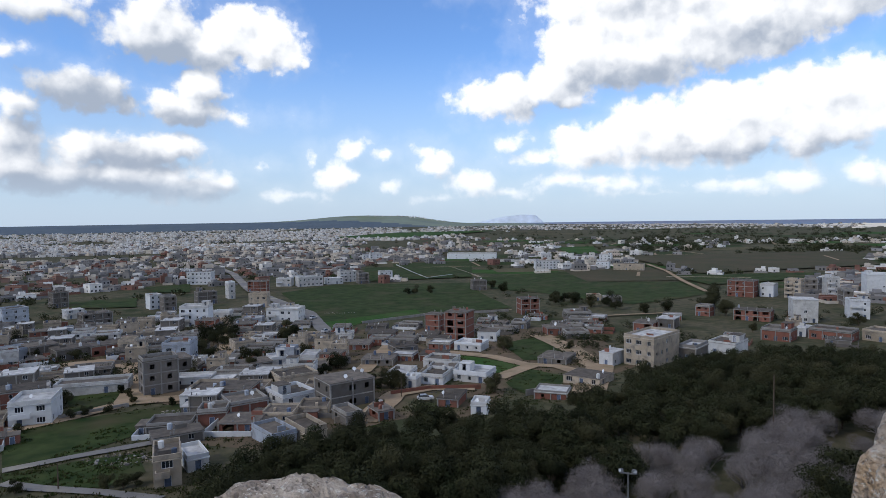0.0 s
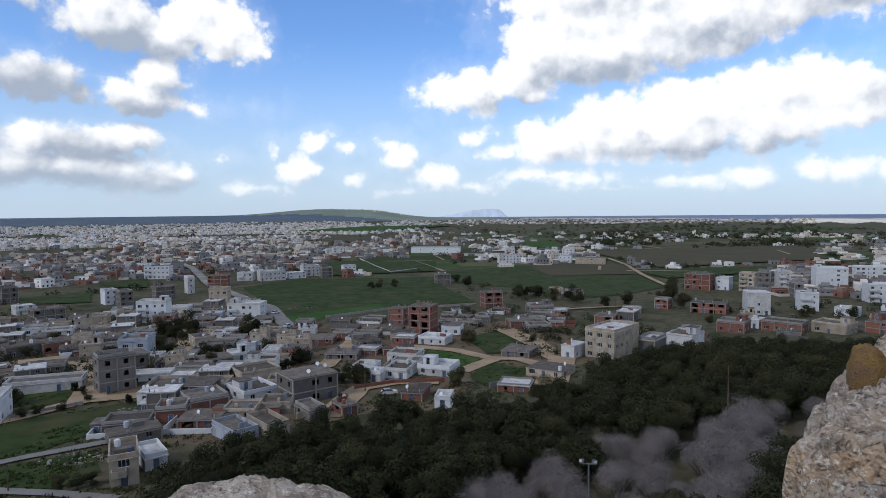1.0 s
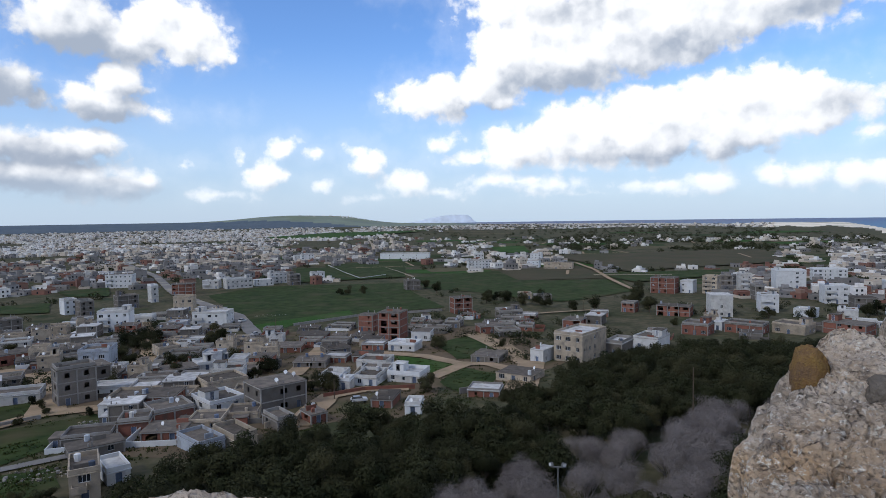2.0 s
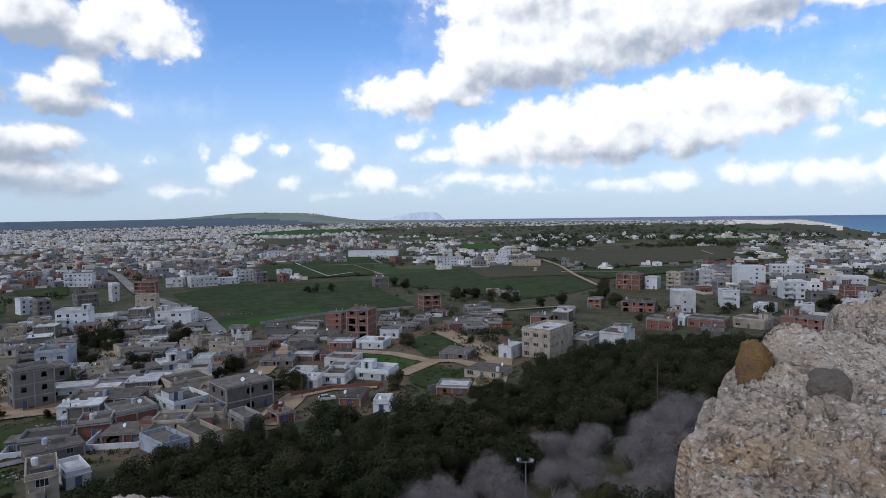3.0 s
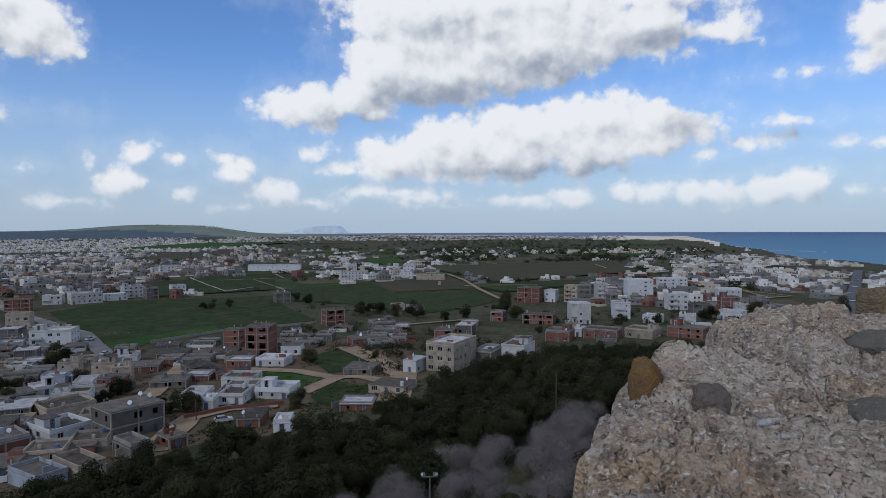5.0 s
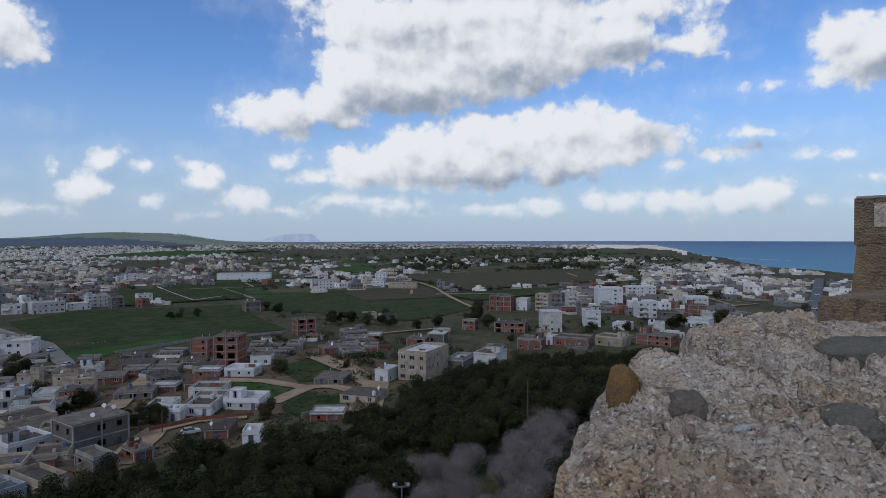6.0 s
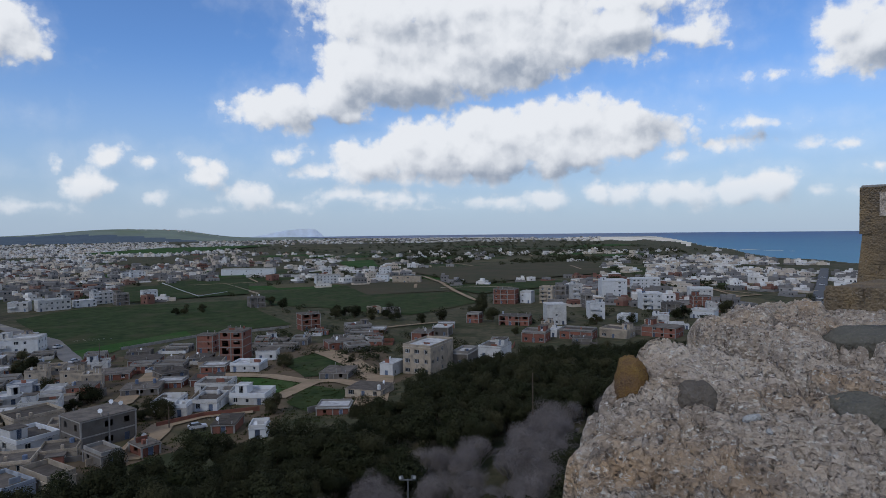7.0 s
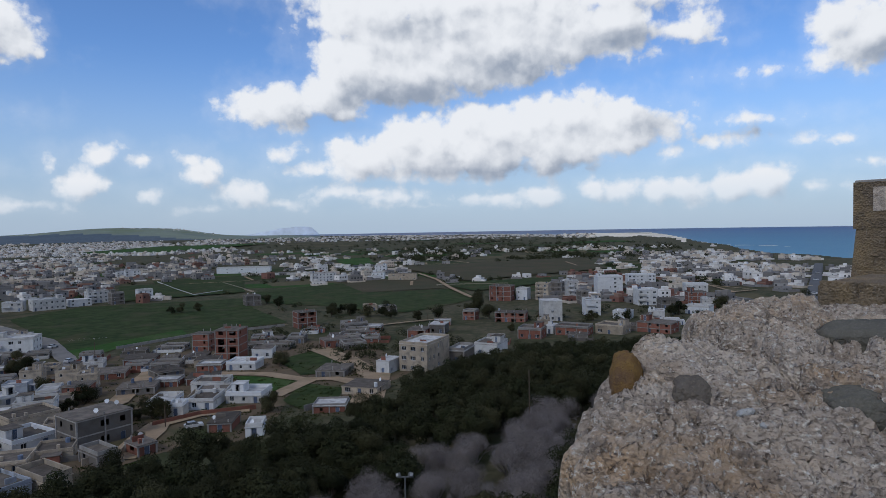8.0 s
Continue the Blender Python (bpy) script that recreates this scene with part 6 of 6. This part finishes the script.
def lumps(p, seed, share):
    """Rounded stones bedded side by side: domes on a share of the cells round scattered points."""
    d, at = noise.voronoi(p)
    pick = 0.5 + 0.5 * math.sin(at[0].x * 12.9898 + at[0].y * 78.233 + seed)
    return max(0.0, 1 - (d[0] / 0.62) ** 2) * (1.0 if pick < share else 0.25), min(1.0, (d[1] - d[0]) * 4)


def rough_top(x, y):
    """Relief of the weathered rubble: swells, bedded stones with gaps between, crumbling mortar, and pits."""
    u, v = (x - y) * 0.7071, (x + y) * 0.7071
    wx, wy = 0.03 * noise.noise((u * 9, v * 9, 1)), 0.03 * noise.noise((u * 9, v * 9, 5))
    swell = noise.fractal((u * 2.6, v * 3.4, 0.5), 0.9, 2.1, 4)
    big, _ = lumps(Vector(((u + wx) * 6.0, (v + wy) * 9.0, 0.4)), 1.0, 0.4)
    mid, _ = lumps(Vector(((u + wx) * 15, (v + wy) * 22, 3.4)), 2.0, 0.5)
    bed = max(0.0, 1 - abs(noise.noise(((u + wx) * 3.4, (v + wy) * 15, 27.0))) * 9)
    worm = max(0.0, 1 - abs(noise.noise((u * 29 + 30 * wx, v * 44 + 30 * wy, 17.0))) * 5)
    pit = max(0.0, noise.noise((u * 34, v * 46, 7.0)) - 0.14)
    dot = max(0.0, noise.noise((u * 74, v * 90, 9.0)) - 0.16)
    crust = noise.fractal((u * 30, v * 40, 13.0), 0.7, 2.2, 3)
    soft = min(1.0, max(0.0, 0.55 + 1.1 * noise.noise((u * 4, v * 5, 11))))
    return 0.026 * swell + 0.018 * big + 0.008 * mid - 0.042 * bed + (0.35 + soft) * (0.007 * crust - 0.018 * worm - 0.11 * pit - 0.04 * dot)


def terrace(z, u, v):
    t = z / 0.034 + 1.9 * noise.noise((u * 3.0, v * 3.0, 3)) + 0.5 * noise.noise((u * 11, v * 11, 13))
    k = math.floor(t)
    return 0.034 * (k + float(min(1.0, (t - k) * 2.6)) - 0.3)


def rubble_mesh(name, inside_of, level, x0, x1, y0, y1, step, foot, wear=1.0):
    """A broken wall top as a fine relief, with its ragged faces going down to foot."""
    nx, ny = int((x1 - x0) / step), int((y1 - y0) / step)
    verts, faces = [], []

    def relief(x, y):
        flat = level(x, y)
        return flat + wear * (terrace(flat, (x - y) * 0.7071, (x + y) * 0.7071) - flat + rough_top(x, y))

    trial = [(x0 + i * 0.037, y0 + j * 0.041) for i in range(int((x1 - x0) / 0.037)) for j in range(int((y1 - y0) / 0.041))]
    trial = [relief(x, y) - level(x, y) for x, y in trial if inside_of(x, y) > 0.02]
    mean = sum(trial) / len(trial)
    for j in range(ny + 1):
        for i in range(nx + 1):
            x, y = x0 + i * step, y0 + j * step
            g = inside_of(x, y) + 0.03 * noise.fractal((x * 4, y * 4, 9), 0.8, 2.1, 4) + 0.012 * noise.noise((x * 25, y * 25, 3))
            if g < -0.25:
                verts.append((x, y, 50 + foot))
                continue
            top = relief(x, y) - mean
            if g > 0:
                z = top - 0.05 * math.exp(-g / 0.03)
            else:
                z = max(foot, top - 0.05 + 14 * g + 0.04 * noise.noise((x * 20, y * 20, 5)))
            px = x + 0.008 * noise.noise((x * 13, y * 13, z * 8 + 4))
            py = y + 0.008 * noise.noise((x * 13, y * 13, z * 8 + 40))
            verts.append((px, py, 50 + z))
    for j in range(ny):
        for i in range(nx):
            a = j * (nx + 1) + i
            faces.append((a, a + 1, a + nx + 2, a + nx + 1))
    me = bpy.data.meshes.new(name)
    me.from_pydata(verts, [], faces)
    me.polygons.foreach_set("use_smooth", [True] * len(faces))
    me.materials.append(M_RUBBLE)
    return me


def level_main(x, y):
    """Mean height of the right-hand wall top, in metres from the eye."""
    v = (x + y) * 0.7071
    u = (x - y) * 0.7071
    z = float(np.interp(v, (0.6, 1.2, 1.45, 1.56, 1.8), (-0.47, -0.45, -0.415, -0.365, -0.358)))
    # the upper course sets back and rises over a dark joint
    lip = v - (2.06 - 1.4 * (u + 0.13)) - 0.03 * math.sin(u * 31)
    z += 0.045 * float(smooth(0.0, 0.03, lip)) - 0.045 * math.exp(-((lip + 0.012) / 0.014) ** 2)
    z += 0.035 * math.exp(-((x - 1.06) ** 2 + (y - 1.32) ** 2) / 0.014)
    z -= 0.06 * float(smooth(0.05, 0.3, u)) * (1 - float(smooth(2.15, 2.5, v)))
    return z


wall_r = new("castle_wall", rubble_mesh("castle_wall", edge_gap, level_main, 0.42, 2.75, 0.35, 2.6, 0.0055, -2.2))
tagged(wall_r, "weathered beige rubble wall top, eroded and pitted", "castle wall", kind="structure")


def gap_left(x, y):
    return min(1.10 + 0.06 * math.sin(x * 9) - y, -0.04 - x)


def level_left(x, y):
    return -0.452 - 0.13 * ((x + 0.28) / 0.19) ** 2 * (1 if x > -0.28 else 0.4)


wall_l = new("castle_wall", rubble_mesh("castle_wall", gap_left, level_left, -1.0, 0.12, 0.45, 1.25, 0.0085, -2.2, 0.35))
tagged(wall_l, "pinkish beige broken wall top beside the embrasure", "castle wall", kind="structure")


def stone(name, x, y, z, rx, ry, rz, turn, tilt, material, label, seed, square=2.6):
    """A rounded natural stone set in the wall top."""
    bm = bmesh.new()
    bmesh.ops.create_icosphere(bm, subdivisions=5, radius=1.0)
    for v in bm.verts:
        p = v.co.normalized()
        k = (abs(p.x) ** square + abs(p.y) ** square + abs(p.z) ** square) ** (-1 / square)
        k *= 1 + 0.13 * noise.fractal(p * 1.6 + Vector((seed, 0, 0)), 0.9, 2.1, 5) + 0.02 * noise.noise(p * 9 + Vector((seed, 3, 0)))
        v.co = Vector((p.x * rx * k, p.y * ry * k, p.z * rz * k))
    me = bpy.data.meshes.new(name)
    bm.to_mesh(me)
    bm.free()
    for f in me.polygons:
        f.use_smooth = True
    me.materials.append(material)
    ob = new(name, me)
    ob.matrix_basis = pose(x, y, 50 + z, tilt, 0, turn)
    return tagged(ob, label, "stone")


stone("stone", 0.94, 1.268, -0.392, 0.042, 0.05, 0.082, -38, -10, M_LICHEN, "upright stone covered in orange-brown lichen, set in the wall", 2, 1.9)
stone("stone", 1.015, 1.130, -0.405, 0.05, 0.05, 0.052, -40, 0, M_COBBLE, "dark grey-brown cobble bedded in mortar", 5, 2.2)
stone("stone", 1.83, 1.25, -0.362, 0.2, 0.12, 0.06, -43, 0, M_GREENST, "long dark grey stone lying in the wall top", 8)
stone("stone", 1.33, 0.915, -0.408, 0.13, 0.08, 0.045, -43, 0, M_GREENST, "flat greenish grey stone in the wall top", 12)
stone("stone", 1.37, 1.12, -0.418, 0.085, 0.07, 0.05, -43, 0, M_PALE, "pale blue-grey lichened block bedded in mortar", 15, 3.4)
stone("stone", 1.86, 1.54, -0.345, 0.07, 0.05, 0.03, -43, 0, M_COBBLE, "small grey stone on the upper course", 19)
stone("stone", 1.36, 1.33, -0.375, 0.075, 0.03, 0.02, -43, 0, M_COBBLE, "thin brown stone flake in the upper course", 23)


def pebbles(wall, inside_of, x0, x1, y0, y1, n):
    """Small stones bedded in the mortar of a wall top."""
    rnd = random.Random(17)
    at = np.array([v.co for v in wall.data.vertices])
    kinds = []
    for k in range(6):
        bm = bmesh.new()
        bmesh.ops.create_icosphere(bm, subdivisions=2, radius=1.0)
        for v in bm.verts:
            v.co *= 1 + 0.25 * noise.noise(v.co * 1.3 + Vector((k * 5, 0, 0)))
        me = bpy.data.meshes.new("pebble")
        bm.to_mesh(me)
        bm.free()
        for f in me.polygons:
            f.use_smooth = True
        me.materials.append((M_COBBLE, M_RUBBLE, M_RUBBLE, M_RUBBLE, M_PALE, M_PALE)[k])
        kinds.append(me)
    while n:
        x, y = rnd.uniform(x0, x1), rnd.uniform(y0, y1)
        if inside_of(x, y) < 0.04:
            continue
        z = at[np.argmin((at[:, 0] - x) ** 2 + (at[:, 1] - y) ** 2), 2]
        r = rnd.choice((0.005, 0.006, 0.008, 0.01, 0.013))
        m = pose(x, y, z - 0.4 * r, rnd.uniform(-20, 20), rnd.uniform(-20, 20), rnd.uniform(0, 360)) @ Matrix.Diagonal((r * rnd.uniform(0.9, 1.6), r, r * 0.75, 1))
        part("pebble", rnd.choice(kinds), wall, m=m)
        n -= 1


pebbles(wall_r, edge_gap, 0.62, 2.2, 0.6, 1.7, 60)


def build_tower():
    """The castle's corner tower and the curtain wall at its foot, of coursed stone."""
    rnd = random.Random(4)
    az = radians(53.6)
    d = 21.0
    ox, oy = d * math.sin(az), d * math.cos(az)
    m = pose(ox, oy, 0, 0, 0, -74)
    root = new("castle_tower")
    root.matrix_basis = m
    s = Shape()

    def batter(x0, y0, x1, y1, z0, z1, b0, b1, k=0):
        n = len(s.v)
        for z, b in ((z0, b0), (z1, b1)):
            s.v += [(x0 - b, y0 - b, z), (x1 + b, y0 - b, z), (x1 + b, y1 + b, z), (x0 - b, y1 + b, z)]
        s.f += [(n + 4, n + 5, n + 6, n + 7)] + [(n + i, n + (i + 1) % 4, n + 4 + (i + 1) % 4, n + 4 + i) for i in range(4)]
        s.k += [k] * 5

    batter(0.12, 0.1, 8, 8, 44, 49.7, 0.45, 0.06)
    batter(0.0, 0.0, 8.1, 8.1, 49.7, 51.0, 0.0, 0.0)
    part("tower_wall", s.mesh("tower_wall", M_MASON), root)
    c = Shape()
    c.box(0.03, 0.03, 51.0, 8.1, 0.4, 51.06, bevel=0.02)
    c.box(0.03, 0.4, 51.0, 0.4, 8.1, 51.06, bevel=0.02)
    part("coping", c.mesh("coping", M_CONC), root, "pale worn coping")
    r = Shape()
    r.box(0.5, -0.03, 50.2, 1.15, 0.0, 50.85)
    part("patch", r.mesh("patch", M_RUBBLE), root, "square patch of paler stone")
    blk = []
    for k in range(5):
        b = Shape()
        L, H = rnd.uniform(0.42, 0.7), 0.27
        b.box(-L / 2, -0.03, 0, L / 2, 0.06, H, bevel=0.02)
        b.v = [(x + rnd.uniform(-0.015, 0.015), y + rnd.uniform(-0.012, 0.012), z + rnd.uniform(-0.012, 0.012)) for x, y, z in b.v]
        blk.append((b.mesh("stone_block", M_MASON), L))
    for row in range(22):
        z = 45.4 + row * 0.29
        if 49.55 < z < 49.7 or z > 50.7:
            continue
        off = (0.45 - 0.39 * (z - 44) / 5.7) if z < 49.6 else 0.0
        base = 0.12 if z < 49.6 else 0.0
        x = base - off + rnd.uniform(0.1, 0.3)
        while x < 2.6:
            me, L = rnd.choice(blk)
            if not (0.3 < x + L / 2 < 1.4 and 50.0 < z < 50.9):
                part("stone_block", me, root, m=pose(x + L / 2, base * 0.83 - off, z))
            x += L + 0.03
    tagged(root, "weathered brown stone corner tower of the castle", "castle tower")
    # lower curtain wall
    w = new("curtain_wall")
    az = radians(51.3)
    d = 15.0
    w.matrix_basis = pose(d * math.sin(az), d * math.cos(az), 0, 0, 0, -72)
    s = Shape()
    s.box(0, 0, 42, 9, 3.0, 48.7, bevel=0.08)
    part("wall_core", s.mesh("wall_core", M_MASON), w)
    for row in range(9):
        x = 0.05
        z = 46.3 + row * 0.27
        while x < 3.0:
            me, L = rnd.choice(blk)
            part("stone_block", me, w, m=pose(x + L / 2, 0, z))
            x += L + 0.03
    tagged(w, "lower curtain wall of grey-brown coursed stone", "castle wall")


build_tower()


# ---- masts ----
def floodlight_mast(x, y, top):
    z = float(height(x, y))
    root = new("floodlight_mast")
    root.matrix_basis = pose(x, y, z, 0, 0, -16)
    s = Shape()
    limb(s, (0, 0, -0.3), (0, 0, top - z), 0.08, 0.06)
    part("pole", s.mesh("pole", M_METAL), root)
    s = Shape()
    s.box(-0.6, -0.04, top - z - 0.1, 0.62, 0.04, top - z - 0.02)
    part("crossarm", s.mesh("crossarm", M_METAL), root)
    for dx, tilt in ((-0.5, -25), (0.42, 18)):
        s = Shape()
        s.box(-0.17, -0.1, -0.13, 0.17, 0.08, 0.13, bevel=0.03)
        s.quad([(-0.14, -0.104, -0.1), (0.14, -0.104, -0.1), (0.14, -0.104, 0.09), (-0.14, -0.104, 0.09)], 1)
        part("floodlight", s.mesh("floodlight", M_METAL, M_FRAME), root, "floodlight with a pale glass front", pose(dx, -0.05, top - z + 0.16, tilt * 0.3, tilt, tilt * 2))
    tagged(root, "steel mast with two floodlights among bare trees", "floodlight")


floodlight_mast(46.0 * math.sin(radians(16.4)), 46.0 * math.cos(radians(16.4)), 50 - 46.0 * math.tan(radians(22.0)))


def post(x, y, tall, label):
    ob = new("utility_pole")
    s = Shape()
    limb(s, (0, 0, -0.5), (0, 0, tall), 0.14, 0.09)
    part("pole", s.mesh("pole", M_BARK), ob)
    ob.matrix_basis = pose(x, y, float(height(x, y)), 0, 0, 20)
    tagged(ob, label, "utility pole", group="utility poles")


post(112 * math.sin(radians(28)), 112 * math.cos(radians(28)), 11.9, "tall concrete pole standing among the trees")


def boundary_wall(line, tall, material, label):
    """A free-standing wall along a line of (x, y), following the ground."""
    s = Shape()
    for (x0, y0), (x1, y1) in zip(line, line[1:]):
        n = max(1, int(math.hypot(x1 - x0, y1 - y0) / 5))
        for i in range(n):
            a, b = [(x0 + (x1 - x0) * t, y0 + (y1 - y0) * t) for t in (i / n, (i + 1) / n)]
            dx, dy = b[0] - a[0], b[1] - a[1]
            L = math.hypot(dx, dy)
            ox, oy = -dy / L * 0.11, dx / L * 0.11
            za, zb = float(height(*a)), float(height(*b))
            k = len(s.v)
            for q, z in ((a, za), (b, zb)):
                for sg in (-1, 1):
                    s.v += [(q[0] + sg * ox, q[1] + sg * oy, z - 0.5), (q[0] + sg * ox, q[1] + sg * oy, z + tall)]
            s.f += [(k, k + 4, k + 5, k + 1), (k + 2, k + 3, k + 7, k + 6), (k + 1, k + 5, k + 7, k + 3), (k, k + 1, k + 3, k + 2), (k + 4, k + 6, k + 7, k + 5)]
            s.k += [0] * 5
    tagged(new("boundary_wall", s.mesh("boundary_wall", material)), label, "wall")


def make_car():
    """A small hatchback, facing +x, wheels on the ground."""
    root = new("car")
    s = Shape()
    prof = [(-1.95, 0.35), (-1.98, 0.8), (-1.75, 0.98), (-1.45, 1.0), (0.75, 0.95), (1.8, 0.82), (1.98, 0.6), (1.95, 0.35)]
    for sg in (-1, 1):
        s.v += [(x, sg * 0.82, z) for x, z in prof]
    n = len(prof)
    s.f += [tuple(range(n)), tuple(reversed(range(n, 2 * n)))] + [(i, n + i, n + (i + 1) % n, (i + 1) % n) for i in range(n)]
    s.k += [0] * len(s.f)
    part("body", s.mesh("body", M_CAR), root)
    s = Shape()
    roof = [(-1.6, 0.99), (-1.35, 1.42), (0.15, 1.45), (0.85, 0.95)]
    for sg in (-1, 1):
        s.v += [(x, sg * (0.76 if z < 1.2 else 0.62), z) for x, z in roof]
    s.f += [(0, 1, 2, 3), (7, 6, 5, 4), (0, 4, 5, 1), (1, 5, 6, 2), (2, 6, 7, 3)]
    s.k += [0, 0, 0, 1, 0]
    part("cabin", s.mesh("cabin", M_PANE, M_CAR), root, "dark glass cabin with a painted roof")
    s = Shape()
    limb(s, (0, -0.1, 0), (0, 0.1, 0), 0.3, 0.3)
    me = s.mesh("wheel", M_TYRE)
    for x in (-1.25, 1.25):
        for y in (-0.78, 0.78):
            part("wheel", me, root, m=pose(x, y, 0.3))
    return tagged(root, "small parked car beside the lane", "car", group="parked cars")


CAR = []


def park(x, y, turn):
    lift = 0.27 * math.hypot(x, y) / 100
    m = pose(x, y, float(height(x, y)) + lift, 0, 0, turn)
    if CAR:
        copy_thing(CAR[0], m)
    else:
        CAR.append(make_car())
        CAR[0].matrix_basis = m


post(-10.8, 150.0, 5.1, "street lamp post on a lane below white houses")
post(-61.4, 96.6, 4.3, "thin pole beside a rough green plot")
post(101.1, 297.8, 4.5, "wooden pole beside a footpath")
post(109.0, 298.6, 4.6, "wooden pole beside a footpath")
post(-126.4, 337.0, 10.4, "thin wooden pole between houses")
post(260.3, 261.9, 10.0, "pole beside the street")
post(-39.1, 244.0, 8.9, "pole beside the asphalt road")
boundary_wall([(29.1, 706.7), (88.8, 675.3)], 3, M_WHITE, "long low white wall across the plain")
boundary_wall([(-37.5, 282.8), (-9.9, 305.2), (32.8, 316.6)], 1.2, M_CONC, "low grey wall along the field edge")
boundary_wall([(-13.6, 152.4), (-4.0, 157.6), (9.0, 158.0)], 1.2, M_BRICK, "low brick wall below white houses")
boundary_wall([(19.5, 150.2), (29.2, 154.6)], 1.5, M_CONC, "grey plot wall beside the woods")
boundary_wall([(-87.5, 138.9), (-76.3, 148.3)], 1.0, M_CONC, "low wall along a dirt track")
boundary_wall([(-50.6, 663.6), (-31.1, 577.1), (-13.7, 509.0)], 1.2, M_WHITE, "pale wall of an unfinished plot")
boundary_wall([(-13.7, 509.0), (7.4, 535.8)], 1.2, M_WHITE, "pale wall of an unfinished plot")
boundary_wall([(8.6, 614.8), (30.2, 511.4)], 1.2, M_CREAM, "pale plot wall on the plain")
boundary_wall([(-62.0, 125.7), (-50.9, 125.2)], 1.6, M_GREY, "grey yard wall beside a lane")
boundary_wall([(-23.5, 128.9), (-17.4, 132.7), (-17.2, 135.8)], 1.4, M_CREAM, "broken yard wall beside the woods")
boundary_wall([(154.8, 621.9), (200.8, 643.1)], 1.5, M_WHITE, "pale garden wall on the plain")
boundary_wall([(174.3, 487.7), (231.3, 469.1)], 1.2, M_CREAM, "pale wall across the plain")
park(-4.8, 145.8, 10)
park(448.6, 361.0, -50)
park(504.7, 405.0, -50)
park(362.0, 292.4, -50)
park(-49.1, 256.0, 60)
park(-62.6, 296.3, 60)
